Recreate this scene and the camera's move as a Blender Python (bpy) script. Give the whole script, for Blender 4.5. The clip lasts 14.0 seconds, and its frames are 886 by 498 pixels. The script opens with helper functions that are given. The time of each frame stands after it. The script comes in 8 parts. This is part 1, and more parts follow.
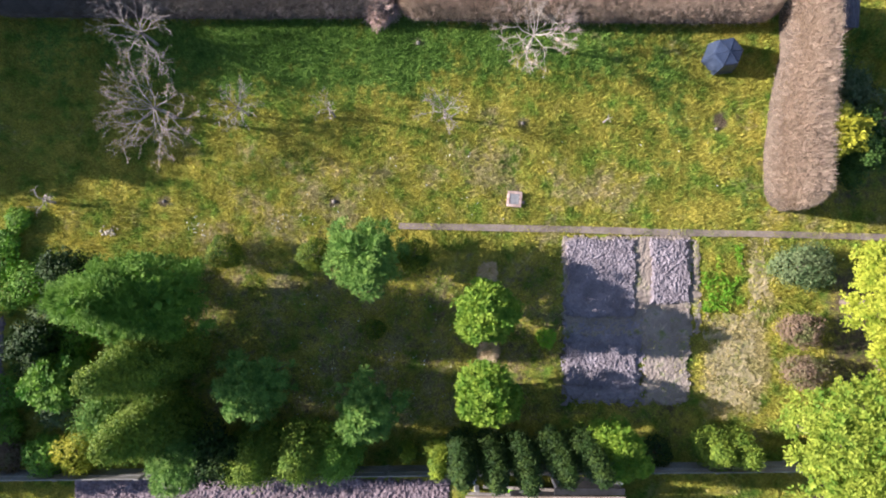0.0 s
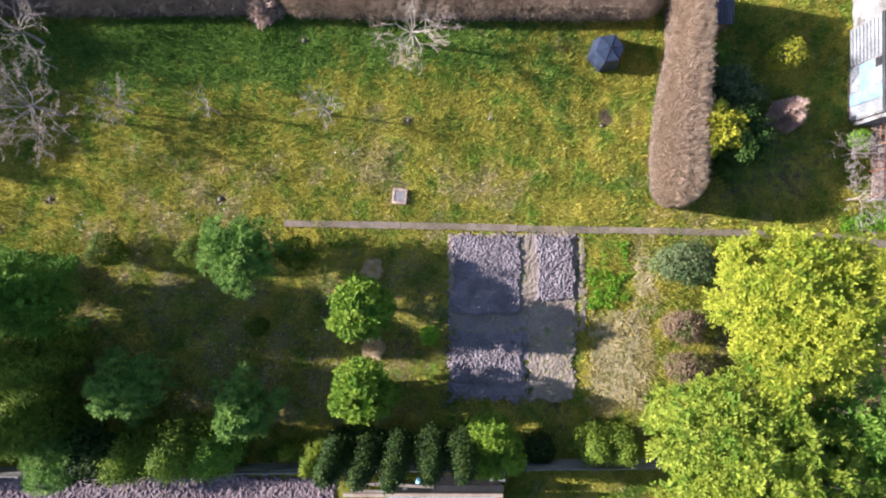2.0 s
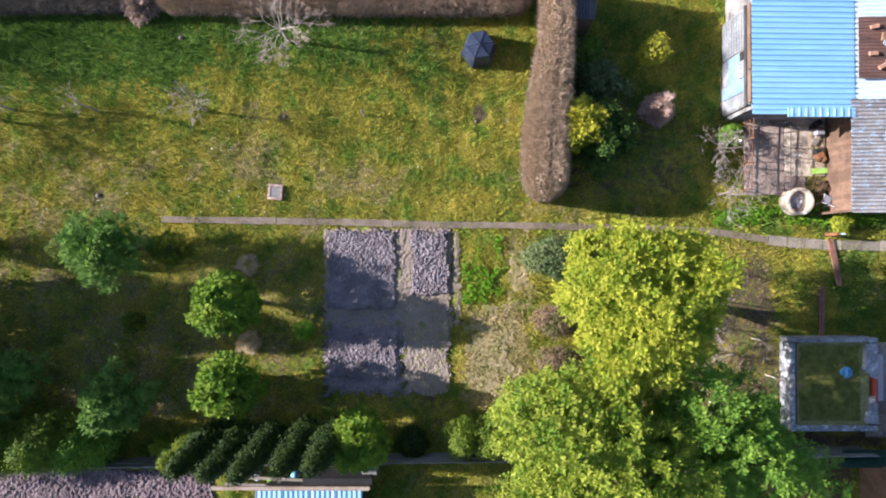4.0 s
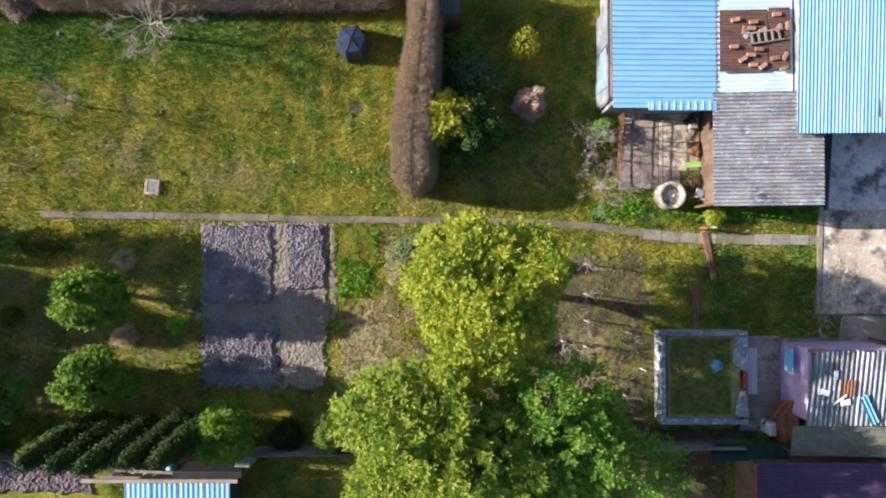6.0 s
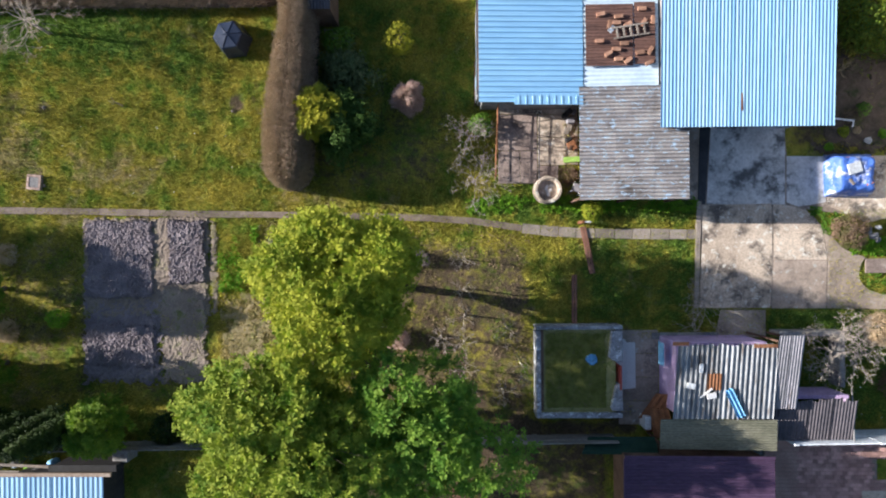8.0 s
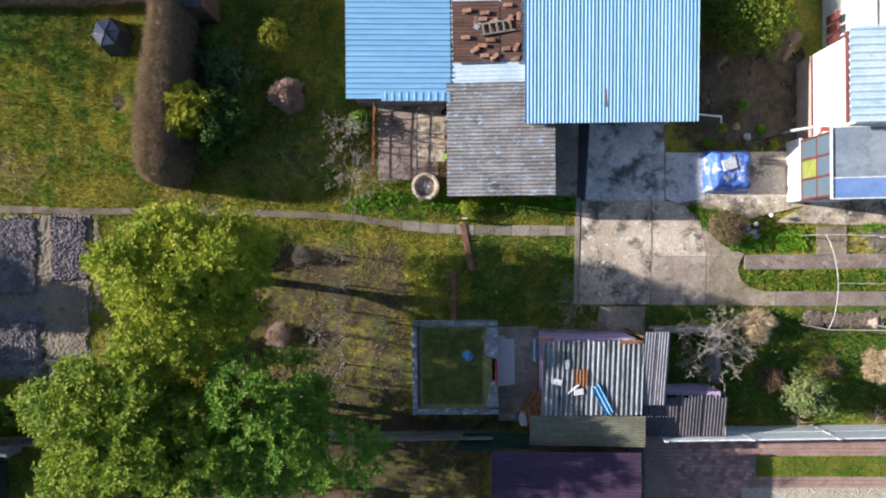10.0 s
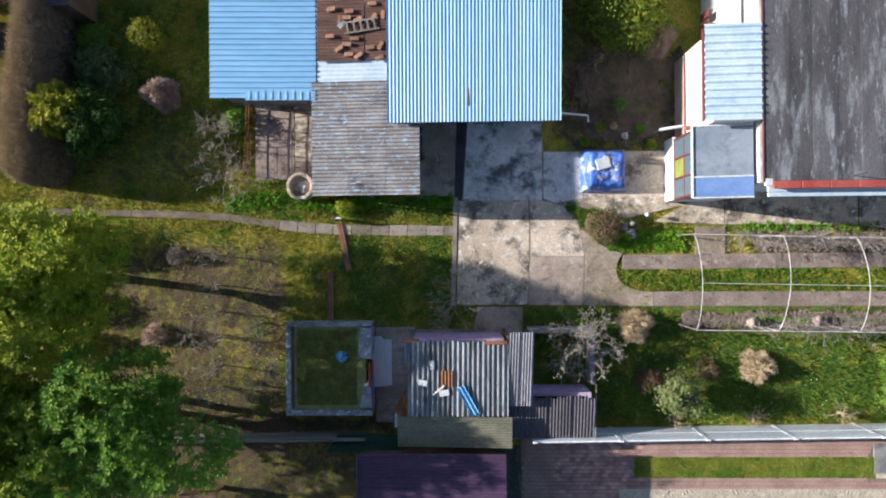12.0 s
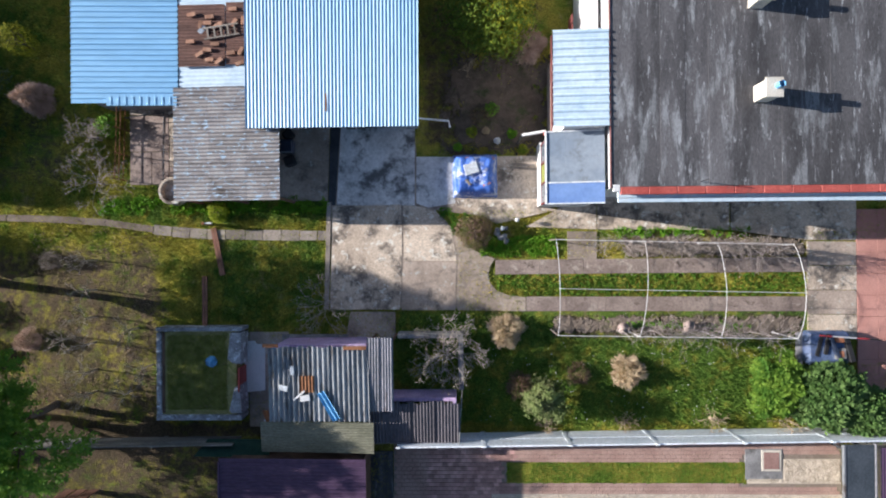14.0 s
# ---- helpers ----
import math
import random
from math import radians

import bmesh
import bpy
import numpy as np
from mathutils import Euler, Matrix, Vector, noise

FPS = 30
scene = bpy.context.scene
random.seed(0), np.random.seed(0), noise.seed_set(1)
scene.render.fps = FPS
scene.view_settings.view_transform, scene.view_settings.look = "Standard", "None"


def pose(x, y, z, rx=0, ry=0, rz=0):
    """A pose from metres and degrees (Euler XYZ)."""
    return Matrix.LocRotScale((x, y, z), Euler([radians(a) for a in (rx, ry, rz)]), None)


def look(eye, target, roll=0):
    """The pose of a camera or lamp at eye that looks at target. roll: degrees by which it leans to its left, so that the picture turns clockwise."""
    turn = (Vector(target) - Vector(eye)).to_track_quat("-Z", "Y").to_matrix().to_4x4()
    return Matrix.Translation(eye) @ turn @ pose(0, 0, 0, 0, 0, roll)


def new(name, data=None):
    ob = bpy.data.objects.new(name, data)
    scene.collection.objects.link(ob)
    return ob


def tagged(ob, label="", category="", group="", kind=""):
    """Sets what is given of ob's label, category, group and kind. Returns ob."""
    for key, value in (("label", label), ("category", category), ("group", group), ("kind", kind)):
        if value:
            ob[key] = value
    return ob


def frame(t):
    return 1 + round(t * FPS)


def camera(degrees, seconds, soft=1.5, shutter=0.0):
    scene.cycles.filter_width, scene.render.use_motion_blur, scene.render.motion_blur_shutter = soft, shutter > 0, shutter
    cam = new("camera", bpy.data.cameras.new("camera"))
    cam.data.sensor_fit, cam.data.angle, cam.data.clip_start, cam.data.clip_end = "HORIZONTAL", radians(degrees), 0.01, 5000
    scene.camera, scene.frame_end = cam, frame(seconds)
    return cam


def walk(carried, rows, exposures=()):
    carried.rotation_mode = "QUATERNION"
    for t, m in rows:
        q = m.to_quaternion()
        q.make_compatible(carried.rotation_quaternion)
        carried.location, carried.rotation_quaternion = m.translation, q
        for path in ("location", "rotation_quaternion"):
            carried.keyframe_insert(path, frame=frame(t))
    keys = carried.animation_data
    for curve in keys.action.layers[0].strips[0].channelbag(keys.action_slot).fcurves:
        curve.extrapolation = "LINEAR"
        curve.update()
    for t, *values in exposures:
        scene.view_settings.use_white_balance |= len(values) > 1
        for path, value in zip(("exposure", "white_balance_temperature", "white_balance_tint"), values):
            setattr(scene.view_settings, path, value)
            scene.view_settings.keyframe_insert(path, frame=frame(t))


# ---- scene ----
cam = camera(73.7, 14.0, soft=2.0)
PATH = [
    (0, 0.000, 0.000, 30.000, 0.244, 0.368, -0.000),
    (0.5, 1.400, 0.002, 29.985, 0.245, 0.371, -0.027),
    (1, 2.825, -0.021, 29.979, 0.245, 0.376, -0.053),
    (1.5, 4.303, -0.075, 29.969, 0.245, 0.381, -0.081),
    (2, 5.810, -0.148, 29.969, 0.243, 0.386, -0.114),
    (2.5, 7.361, -0.215, 29.960, 0.240, 0.396, -0.154),
    (3, 8.950, -0.283, 30.016, 0.236, 0.411, -0.200),
    (5.5, 17.154, -0.594, 30.167, 0.131, 0.803, -0.338),
    (6, 18.716, -0.689, 30.162, 0.124, 0.824, -0.354),
    (6.5, 20.257, -0.780, 30.151, 0.117, 0.843, -0.374),
    (7, 21.796, -0.867, 30.152, 0.112, 0.863, -0.398),
    (7.5, 23.336, -0.927, 30.162, 0.109, 0.885, -0.414),
    (8, 24.889, -0.997, 30.159, 0.109, 0.909, -0.422),
    (10.5, 32.729, -1.244, 30.052, 0.111, 1.293, -0.460),
    (11, 34.281, -1.259, 29.980, 0.114, 1.309, -0.471),
    (11.5, 35.850, -1.263, 29.892, 0.117, 1.320, -0.487),
    (12, 37.415, -1.272, 29.782, 0.122, 1.333, -0.504),
    (12.5, 39.009, -1.248, 29.738, 0.127, 1.349, -0.505),
    (13, 40.653, -1.216, 29.699, 0.133, 1.367, -0.492),
    (13.5, 42.256, -1.147, 29.670, 0.138, 1.383, -0.476),
    (14, 43.823, -1.089, 29.640, 0.142, 1.395, -0.463),
]
EXPOSURES = [(0, 1.69, 5750, 15), (3, 1.57, 5750, 15), (6.5, 1.27, 5950, 11), (11, 0.95, 5970, 9), (14, 0.94, 5850, 10)]
walk(cam, [(t, pose(x, y, z, rx, ry, rz)) for t, x, y, z, rx, ry, rz in PATH], EXPOSURES)

# ---- light: a low sun from the west-north-west under a clear sky ----
SUN_UP, SUN_TURN = 20.5, 8.0
world = bpy.data.worlds.new("world")
scene.world = world
world.use_nodes = True
sky = world.node_tree.nodes.new("ShaderNodeTexSky")
sky.sky_type, sky.sun_disc = "NISHITA", False
sky.sun_elevation, sky.sun_rotation = radians(SUN_UP), radians(270 + SUN_TURN)
world.node_tree.links.new(sky.outputs[0], world.node_tree.nodes["Background"].inputs[0])
world.node_tree.nodes["Background"].inputs[1].default_value = 0.066
sun_data = bpy.data.lights.new("sun", "SUN")
sun_data.energy, sun_data.angle, sun_data.color = 5.0, radians(0.6), (1.0, 0.895, 0.77)
sun = new("sun", sun_data)
up, az = radians(SUN_UP), radians(SUN_TURN)
sun.matrix_world = look((-80 * math.cos(up) * math.cos(az), 80 * math.cos(up) * math.sin(az), 80 * math.sin(up)), (0, 0, 0))

# ---- materials ----
def mix_node(nt, a, b, fac, mode="MIX"):
    n = nt.nodes.new("ShaderNodeMix")
    n.data_type, n.blend_type = "RGBA", mode
    for slot, v in ((0, fac), (6, a), (7, b)):
        if isinstance(v, bpy.types.NodeSocket):
            nt.links.new(v, n.inputs[slot])
        elif isinstance(v, (int, float)):
            n.inputs[slot].default_value = v
        else:
            n.inputs[slot].default_value = (*v, 1.0)
    return n.outputs[2]


def ramp(nt, value, lo, hi):
    n = nt.nodes.new("ShaderNodeMapRange")
    n.interpolation_type = "SMOOTHSTEP"
    nt.links.new(value, n.inputs[0])
    n.inputs[1].default_value, n.inputs[2].default_value = lo, hi
    return n.outputs[0]


def noise_at(nt, scale, detail=5.0, stretch=(1, 1, 1), rough=0.6):
    geo = nt.nodes.new("ShaderNodeNewGeometry")
    m = nt.nodes.new("ShaderNodeMapping")
    m.inputs[3].default_value = stretch
    nt.links.new(geo.outputs["Position"], m.inputs[0])
    n = nt.nodes.new("ShaderNodeTexNoise")
    n.inputs["Scale"].default_value, n.inputs["Detail"].default_value, n.inputs["Roughness"].default_value = scale, detail, rough
    nt.links.new(m.outputs[0], n.inputs["Vector"])
    return n.outputs[0]


def island(nt):
    return nt.nodes.new("ShaderNodeNewGeometry").outputs["Random Per Island"]


def blank(name):
    m = bpy.data.materials.new(name)
    m.use_nodes = True
    return m, m.node_tree, m.node_tree.nodes["Principled BSDF"]


def surf(name, a, b, stain=None, scale=0.8, fine=18.0, amount=0.5, rough=0.85, metal=0.0, bump=0.25, depth=0.02, stretch=(1, 1, 1), spread=0.0, stain_scale=0.9, gloss=0.3, contrast=1.0, wear=None, wear_at=(0.52, 0.60)):
    """A worn surface: two tones at a large scale, a stain colour in patches, fine grain and relief."""
    m, nt, p = blank(name)
    col = mix_node(nt, a, b, ramp(nt, noise_at(nt, scale, 4.0, stretch), 0.35, 0.65))
    if stain:
        col = mix_node(nt, col, stain, ramp(nt, noise_at(nt, stain_scale, 8.0, stretch, 0.72), 0.62 - 0.2 * amount, 0.72 - 0.12 * amount))
    grain = noise_at(nt, fine, 4.0, stretch)
    g = ramp(nt, grain, 0.25, 0.75)
    dark = mix_node(nt, (1 - 0.32 * contrast,) * 3, (1 + 0.25 * contrast,) * 3, g)
    col = mix_node(nt, col, dark, 1.0, "MULTIPLY")
    if spread:
        info = nt.nodes.new("ShaderNodeObjectInfo")
        tone = mix_node(nt, (1 - spread,) * 3, (1 + spread,) * 3, info.outputs["Random"])
        col = mix_node(nt, col, tone, 1.0, "MULTIPLY")
    if wear:
        spot_ = ramp(nt, noise_at(nt, stain_scale * 3.5, 8.0, stretch, 0.75), *wear_at)
        col = mix_node(nt, col, wear, spot_)
    nt.links.new(col, p.inputs["Base Color"])
    p.inputs["Roughness"].default_value, p.inputs["Metallic"].default_value = rough, metal
    p.inputs["Specular IOR Level"].default_value = gloss
    if bump:
        bn = nt.nodes.new("ShaderNodeBump")
        bn.inputs["Strength"].default_value, bn.inputs["Distance"].default_value = bump, depth
        nt.links.new(grain, bn.inputs["Height"])
        nt.links.new(bn.outputs[0], p.inputs["Normal"])
    return m


def leafy(name, a, b, c=None, through_light=0.3, patch=1.1, bough=0.55):
    """Foliage: tone varies from leaf to leaf and from bough to bough; some light passes through."""
    m, nt, p = blank(name)
    tone = nt.nodes.new("ShaderNodeMath")
    tone.operation = "MULTIPLY_ADD"
    nt.links.new(island(nt), tone.inputs[0])
    tone.inputs[1].default_value = 1 - bough
    half = nt.nodes.new("ShaderNodeMath")
    half.operation = "MULTIPLY"
    nt.links.new(ramp(nt, noise_at(nt, 2.4, 3.0), 0.36, 0.64), half.inputs[0])
    half.inputs[1].default_value = bough
    nt.links.new(half.outputs[0], tone.inputs[2])
    col = mix_node(nt, a, b, tone.outputs[0])
    if c:
        col = mix_node(nt, col, c, ramp(nt, noise_at(nt, patch, 3.0), 0.45, 0.68))
    nt.links.new(col, p.inputs["Base Color"])
    p.inputs["Roughness"].default_value = 0.6
    p.inputs["Specular IOR Level"].default_value = 0.12
    tr = nt.nodes.new("ShaderNodeBsdfTranslucent")
    nt.links.new(mix_node(nt, col, (0.80, 1.06, 0.50), 1.0, "MULTIPLY"), tr.inputs[0])
    sh = nt.nodes.new("ShaderNodeMixShader")
    sh.inputs[0].default_value = through_light
    nt.links.new(p.outputs[0], sh.inputs[1])
    nt.links.new(tr.outputs[0], sh.inputs[2])
    nt.links.new(sh.outputs[0], nt.nodes["Material Output"].inputs[0])
    return m


def cover(name, leaf=False):
    """Turf and soil: how dry, how lush and how bare the ground is comes from the mesh's own cover attributes."""
    m, nt, p = blank(name)
    def attr(key):
        n = nt.nodes.new("ShaderNodeAttribute")
        n.attribute_name = key
        return n.outputs["Fac"]
    big = noise_at(nt, 0.75, 6.0, (1, 1, 1), 0.65)
    mid = noise_at(nt, 2.6, 6.0, (1, 1, 1), 0.7)
    fine = noise_at(nt, 11.0, 6.0, (1, 1, 1), 0.75)
    green = mix_node(nt, (0.082, 0.150, 0.020), (0.188, 0.258, 0.036), ramp(nt, mid, 0.36, 0.64))
    yellow = mix_node(nt, (0.248, 0.228, 0.034), (0.390, 0.340, 0.066), ramp(nt, fine, 0.34, 0.66))
    straw = mix_node(nt, (0.280, 0.230, 0.095), (0.400, 0.335, 0.158), ramp(nt, fine, 0.3, 0.7))
    lush = mix_node(nt, (0.068, 0.128, 0.022), (0.150, 0.238, 0.042), ramp(nt, fine, 0.3, 0.7))
    col = mix_node(nt, green, yellow, ramp(nt, big, 0.33, 0.58))
    def gate(key, soft_noise, lo, hi):
        n = nt.nodes.new("ShaderNodeMath")
        n.operation = "ADD"
        nt.links.new(attr(key), n.inputs[0])
        k = nt.nodes.new("ShaderNodeMath")
        k.operation = "MULTIPLY_ADD"
        nt.links.new(soft_noise, k.inputs[0])
        k.inputs[1].default_value, k.inputs[2].default_value = 2.0, -1.0
        nt.links.new(k.outputs[0], n.inputs[1])
        return ramp(nt, n.outputs[0], lo, hi)
    col = mix_node(nt, col, lush, gate("lush", mid, 0.18, 0.88))
    deep = mix_node(nt, (0.040, 0.085, 0.014), (0.090, 0.155, 0.026), ramp(nt, fine, 0.3, 0.7))
    col = mix_node(nt, col, deep, gate("lush", mid, 0.92, 1.5))
    col = mix_node(nt, col, straw, gate("dry", mid, 0.38, 0.95))
    soil = mix_node(nt, (0.075, 0.054, 0.036), (0.145, 0.110, 0.074), ramp(nt, fine, 0.3, 0.7))
    if not leaf:
        col = mix_node(nt, col, soil, gate("soil", mid, 0.20, 0.88))
    grain = mix_node(nt, (0.95,) * 3 if leaf else (0.62,) * 3, (1.45,) * 3 if leaf else (1.1,) * 3, ramp(nt, noise_at(nt, 22.0, 4.0), 0.34, 0.66))
    col = mix_node(nt, col, grain, 1.0, "MULTIPLY")
    broad = mix_node(nt, (0.72, 0.78, 0.70), (1.20, 1.16, 1.16), ramp(nt, noise_at(nt, 0.42, 6.0, (1, 1, 1), 0.68), 0.34, 0.66))
    col = mix_node(nt, col, broad, 1.0, "MULTIPLY")
    if leaf:
        tone = mix_node(nt, (0.72, 0.72, 0.72), (1.32, 1.32, 1.32), island(nt))
        col = mix_node(nt, col, tone, 1.0, "MULTIPLY")
    nt.links.new(col, p.inputs["Base Color"])
    p.inputs["Roughness"].default_value, p.inputs["Specular IOR Level"].default_value = 0.95, 0.1
    if leaf:
        tr = nt.nodes.new("ShaderNodeBsdfTranslucent")
        nt.links.new(col, tr.inputs[0])
        sh = nt.nodes.new("ShaderNodeMixShader")
        sh.inputs[0].default_value = 0.3
        nt.links.new(p.outputs[0], sh.inputs[1])
        nt.links.new(tr.outputs[0], sh.inputs[2])
        nt.links.new(sh.outputs[0], nt.nodes["Material Output"].inputs[0])
    else:
        bn = nt.nodes.new("ShaderNodeBump")
        bn.inputs["Strength"].default_value, bn.inputs["Distance"].default_value = 1.0, 0.09
        nt.links.new(fine, bn.inputs["Height"])
        nt.links.new(bn.outputs[0], p.inputs["Normal"])
    return m


GROUND = cover("turf")
BLADES = cover("grass_blades", True)
TILLED = surf("tilled_earth", (0.182, 0.154, 0.166), (0.258, 0.222, 0.238), (0.155, 0.127, 0.130), 1.2, 22, 0.3, 0.98, bump=0.6, depth=0.03)
DRY_EARTH = surf("trodden_tan_earth", (0.300, 0.250, 0.130), (0.400, 0.325, 0.190), (0.19, 0.20, 0.06), 1.1, 24, 0.55, 0.98, bump=0.5, depth=0.02, stain_scale=1.6)
WEEDY_EARTH = surf("weedy_raked_earth", (0.240, 0.195, 0.165), (0.310, 0.255, 0.215), (0.17, 0.18, 0.07), 0.9, 26, 0.5, 0.98, bump=0.5, depth=0.02, stain_scale=1.8)
FINE_EARTH = surf("raked_earth", (0.215, 0.172, 0.140), (0.285, 0.232, 0.190), (0.16, 0.16, 0.06), 0.9, 26, 0.45, 0.98, bump=0.5, depth=0.02)
FIELD_EARTH = surf("field_earth", (0.150, 0.110, 0.118), (0.210, 0.160, 0.170), (0.10, 0.078, 0.080), 1.5, 20, 0.4, 0.98, bump=0.6, depth=0.03)
# Bed earth again, its colour darkened to deepen the garage's shade.
SHADE_EARTH = surf("shade_darkened_earth", (0.085, 0.066, 0.050), (0.135, 0.104, 0.080), (0.055, 0.065, 0.025), 1.2, 24, 0.5, 0.98, bump=0.6, depth=0.03)
BED_EARTH = surf("bed_earth", (0.150, 0.118, 0.094), (0.215, 0.172, 0.138), (0.085, 0.085, 0.04), 1.2, 24, 0.4, 0.98, bump=0.6, depth=0.03)
# Stained yard concrete, base made paler and cooler for skylight on shaded slabs.
SKYLIT_CONCRETE = surf("skylit_smooth_concrete", (0.54, 0.53, 0.52), (0.72, 0.71, 0.70), (0.10, 0.098, 0.10), 0.5, 9, 0.75, 0.32, bump=0.1, depth=0.005, stain_scale=0.6, gloss=0.6, contrast=0.6)
CONCRETE = surf("yard_concrete", (0.47, 0.380, 0.298), (0.62, 0.515, 0.410), (0.135, 0.115, 0.10), 0.5, 16, 0.78, 0.9, bump=0.2, depth=0.008, spread=0.08, stain_scale=0.7, contrast=1.0, wear=(0.70, 0.67, 0.60), wear_at=(0.56, 0.61))
OLD_CONCRETE = surf("old_concrete", (0.285, 0.228, 0.186), (0.425, 0.345, 0.285), (0.155, 0.132, 0.113), 0.5, 10, 0.62, 0.92, bump=0.15, depth=0.006, spread=0.12, stain_scale=0.55, contrast=0.6, wear=(0.44, 0.42, 0.38), wear_at=(0.57, 0.64))
WORN_SLAB = surf("worn_path_slab", (0.165, 0.128, 0.104), (0.245, 0.196, 0.162), (0.12, 0.11, 0.06), 0.9, 16, 0.4, 0.95, bump=0.25, depth=0.01, spread=0.18)
SLAB = surf("path_slab", (0.255, 0.215, 0.185), (0.345, 0.295, 0.255), (0.20, 0.175, 0.14), 0.9, 16, 0.35, 0.92, bump=0.25, depth=0.01, spread=0.2)
WHITE_BARK = surf("whitish_bark", (0.32, 0.275, 0.235), (0.46, 0.40, 0.345), (0.22, 0.19, 0.165), 2.5, 25, 0.3, 0.92, bump=0.2, depth=0.01)
WALL_GREY = surf("weathered_render", (0.19, 0.185, 0.185), (0.30, 0.292, 0.29), (0.11, 0.105, 0.10), 1.2, 14, 0.45, 0.92, bump=0.2, depth=0.01)
WALL_WHITE = surf("white_render", (0.66, 0.65, 0.65), (0.75, 0.74, 0.74), (0.56, 0.54, 0.52), 0.6, 20, 0.2, 0.9, bump=0.1, depth=0.005)
WALL_CREAM = surf("cream_render", (0.55, 0.50, 0.43), (0.65, 0.60, 0.52), (0.40, 0.36, 0.31), 0.6, 20, 0.3, 0.9, bump=0.1, depth=0.005)
WALL_PINK = surf("pinkish_render", (0.40, 0.295, 0.245), (0.50, 0.38, 0.32), (0.34, 0.27, 0.23), 0.7, 18, 0.3, 0.9, bump=0.1, depth=0.005)
BLIND = surf("olive_yellow_blind", (0.20, 0.23, 0.05), (0.27, 0.30, 0.08), None, 1.5, 15, 0.3, 0.6, bump=0.05)
LILAC = surf("lilac_paint", (0.50, 0.36, 0.58), (0.60, 0.45, 0.68), (0.42, 0.33, 0.44), 1.0, 16, 0.25, 0.85, bump=0.1, depth=0.005)
BLUE_RIB = surf("blue_ribbed_steel", (0.246, 0.473, 0.714), (0.282, 0.517, 0.755), None, 0.4, 3, 0.2, 0.42, 0.0, 0.0, 0.003, (0.3, 2.0, 1), 0.03, gloss=0.5, contrast=0.25)
BLUE_WAVE = surf("blue_wavy_steel", (0.200, 0.395, 0.640), (0.330, 0.525, 0.725), (0.52, 0.64, 0.74), 1.3, 7, 0.30, 0.45, 0.0, 0.04, 0.003, (4.5, 0.07, 1), 0.06, 1.5, gloss=0.5, contrast=0.5)
PALE_BLUE = surf("pale_blue_steel", (0.50, 0.63, 0.75), (0.60, 0.71, 0.80), (0.42, 0.55, 0.68), 0.6, 5, 0.2, 0.42, 0.05, 0.0, 0.003, gloss=0.5, contrast=0.3)
WHITE_SHEET = surf("white_sheet", (0.52, 0.55, 0.59), (0.64, 0.67, 0.70), (0.40, 0.36, 0.32), 0.9, 10, 0.3, 0.5, 0.0, 0.05, 0.003)
OLD_SHEET = surf("lichened_cement_sheet", (0.235, 0.220, 0.222), (0.345, 0.325, 0.320), (0.13, 0.112, 0.105), 0.8, 14, 0.40, 0.85, 0.0, 0.3, 0.012, (0.8, 1.6, 1), 0.16, 0.9, contrast=0.8, wear=(0.40, 0.52, 0.66), wear_at=(0.545, 0.60))
ZINC = surf("worn_zinc_sheet", (0.20, 0.21, 0.225), (0.34, 0.355, 0.375), (0.105, 0.080, 0.064), 0.9, 9, 0.50, 0.45, 0.25, 0.08, 0.004, (3.0, 0.5, 1), 0.14, 1.2, 0.5)
GREY_SHEET = surf("grey_wavy_sheet", (0.20, 0.20, 0.22), (0.29, 0.28, 0.31), (0.15, 0.13, 0.13), 0.9, 9, 0.35, 0.8, 0.0, 0.1, 0.005, (2, 0.6, 1), 0.1)
DARK_SHEET = surf("dark_wavy_sheet", (0.085, 0.078, 0.090), (0.135, 0.120, 0.132), (0.06, 0.053, 0.058), 0.9, 9, 0.4, 0.8, 0.0, 0.1, 0.005, (2, 0.6, 1), 0.1)
OLIVE_SHEET = surf("mossy_ribbed_sheet", (0.135, 0.135, 0.095), (0.19, 0.185, 0.135), (0.28, 0.26, 0.19), 0.7, 10, 0.3, 0.85, 0.0, 0.15, 0.006, (0.6, 2, 1), 0.16)
PURPLE_SHEET = surf("plum_ribbed_steel", (0.070, 0.040, 0.080), (0.090, 0.053, 0.098), (0.100, 0.066, 0.106), 0.5, 9, 0.25, 0.5, 0.1, 0.05, 0.003, (0.4, 2, 1), 0.05)
RUST = surf("rusty_sheet", (0.20, 0.085, 0.040), (0.30, 0.14, 0.07), (0.12, 0.05, 0.03), 1.4, 14, 0.45, 0.85, 0.1, 0.2, 0.006)
BROWN_ROOF = surf("brown_roofing", (0.100, 0.055, 0.045), (0.155, 0.085, 0.068), (0.07, 0.042, 0.038), 1.1, 12, 0.35, 0.85, 0.0, 0.2, 0.006, (0.5, 2.5, 1))
BRICK = surf("orange_brick", (0.30, 0.155, 0.10), (0.40, 0.235, 0.16), (0.30, 0.15, 0.10), 3.0, 30, 0.3, 0.9, bump=0.2, depth=0.005, spread=0.3)
PALE_BRICK = surf("pale_brick", (0.38, 0.265, 0.22), (0.50, 0.37, 0.32), (0.28, 0.18, 0.15), 3.0, 30, 0.35, 0.9, bump=0.2, depth=0.005, spread=0.2)
TAR = surf("bitumen_felt", (0.058, 0.056, 0.060), (0.110, 0.106, 0.112), (0.215, 0.222, 0.235), 0.45, 14, 0.58, 0.9, bump=0.2, depth=0.006, stretch=(2.2, 0.45, 1), spread=0.22, stain_scale=0.8, wear=(0.33, 0.34, 0.36), wear_at=(0.58, 0.66))
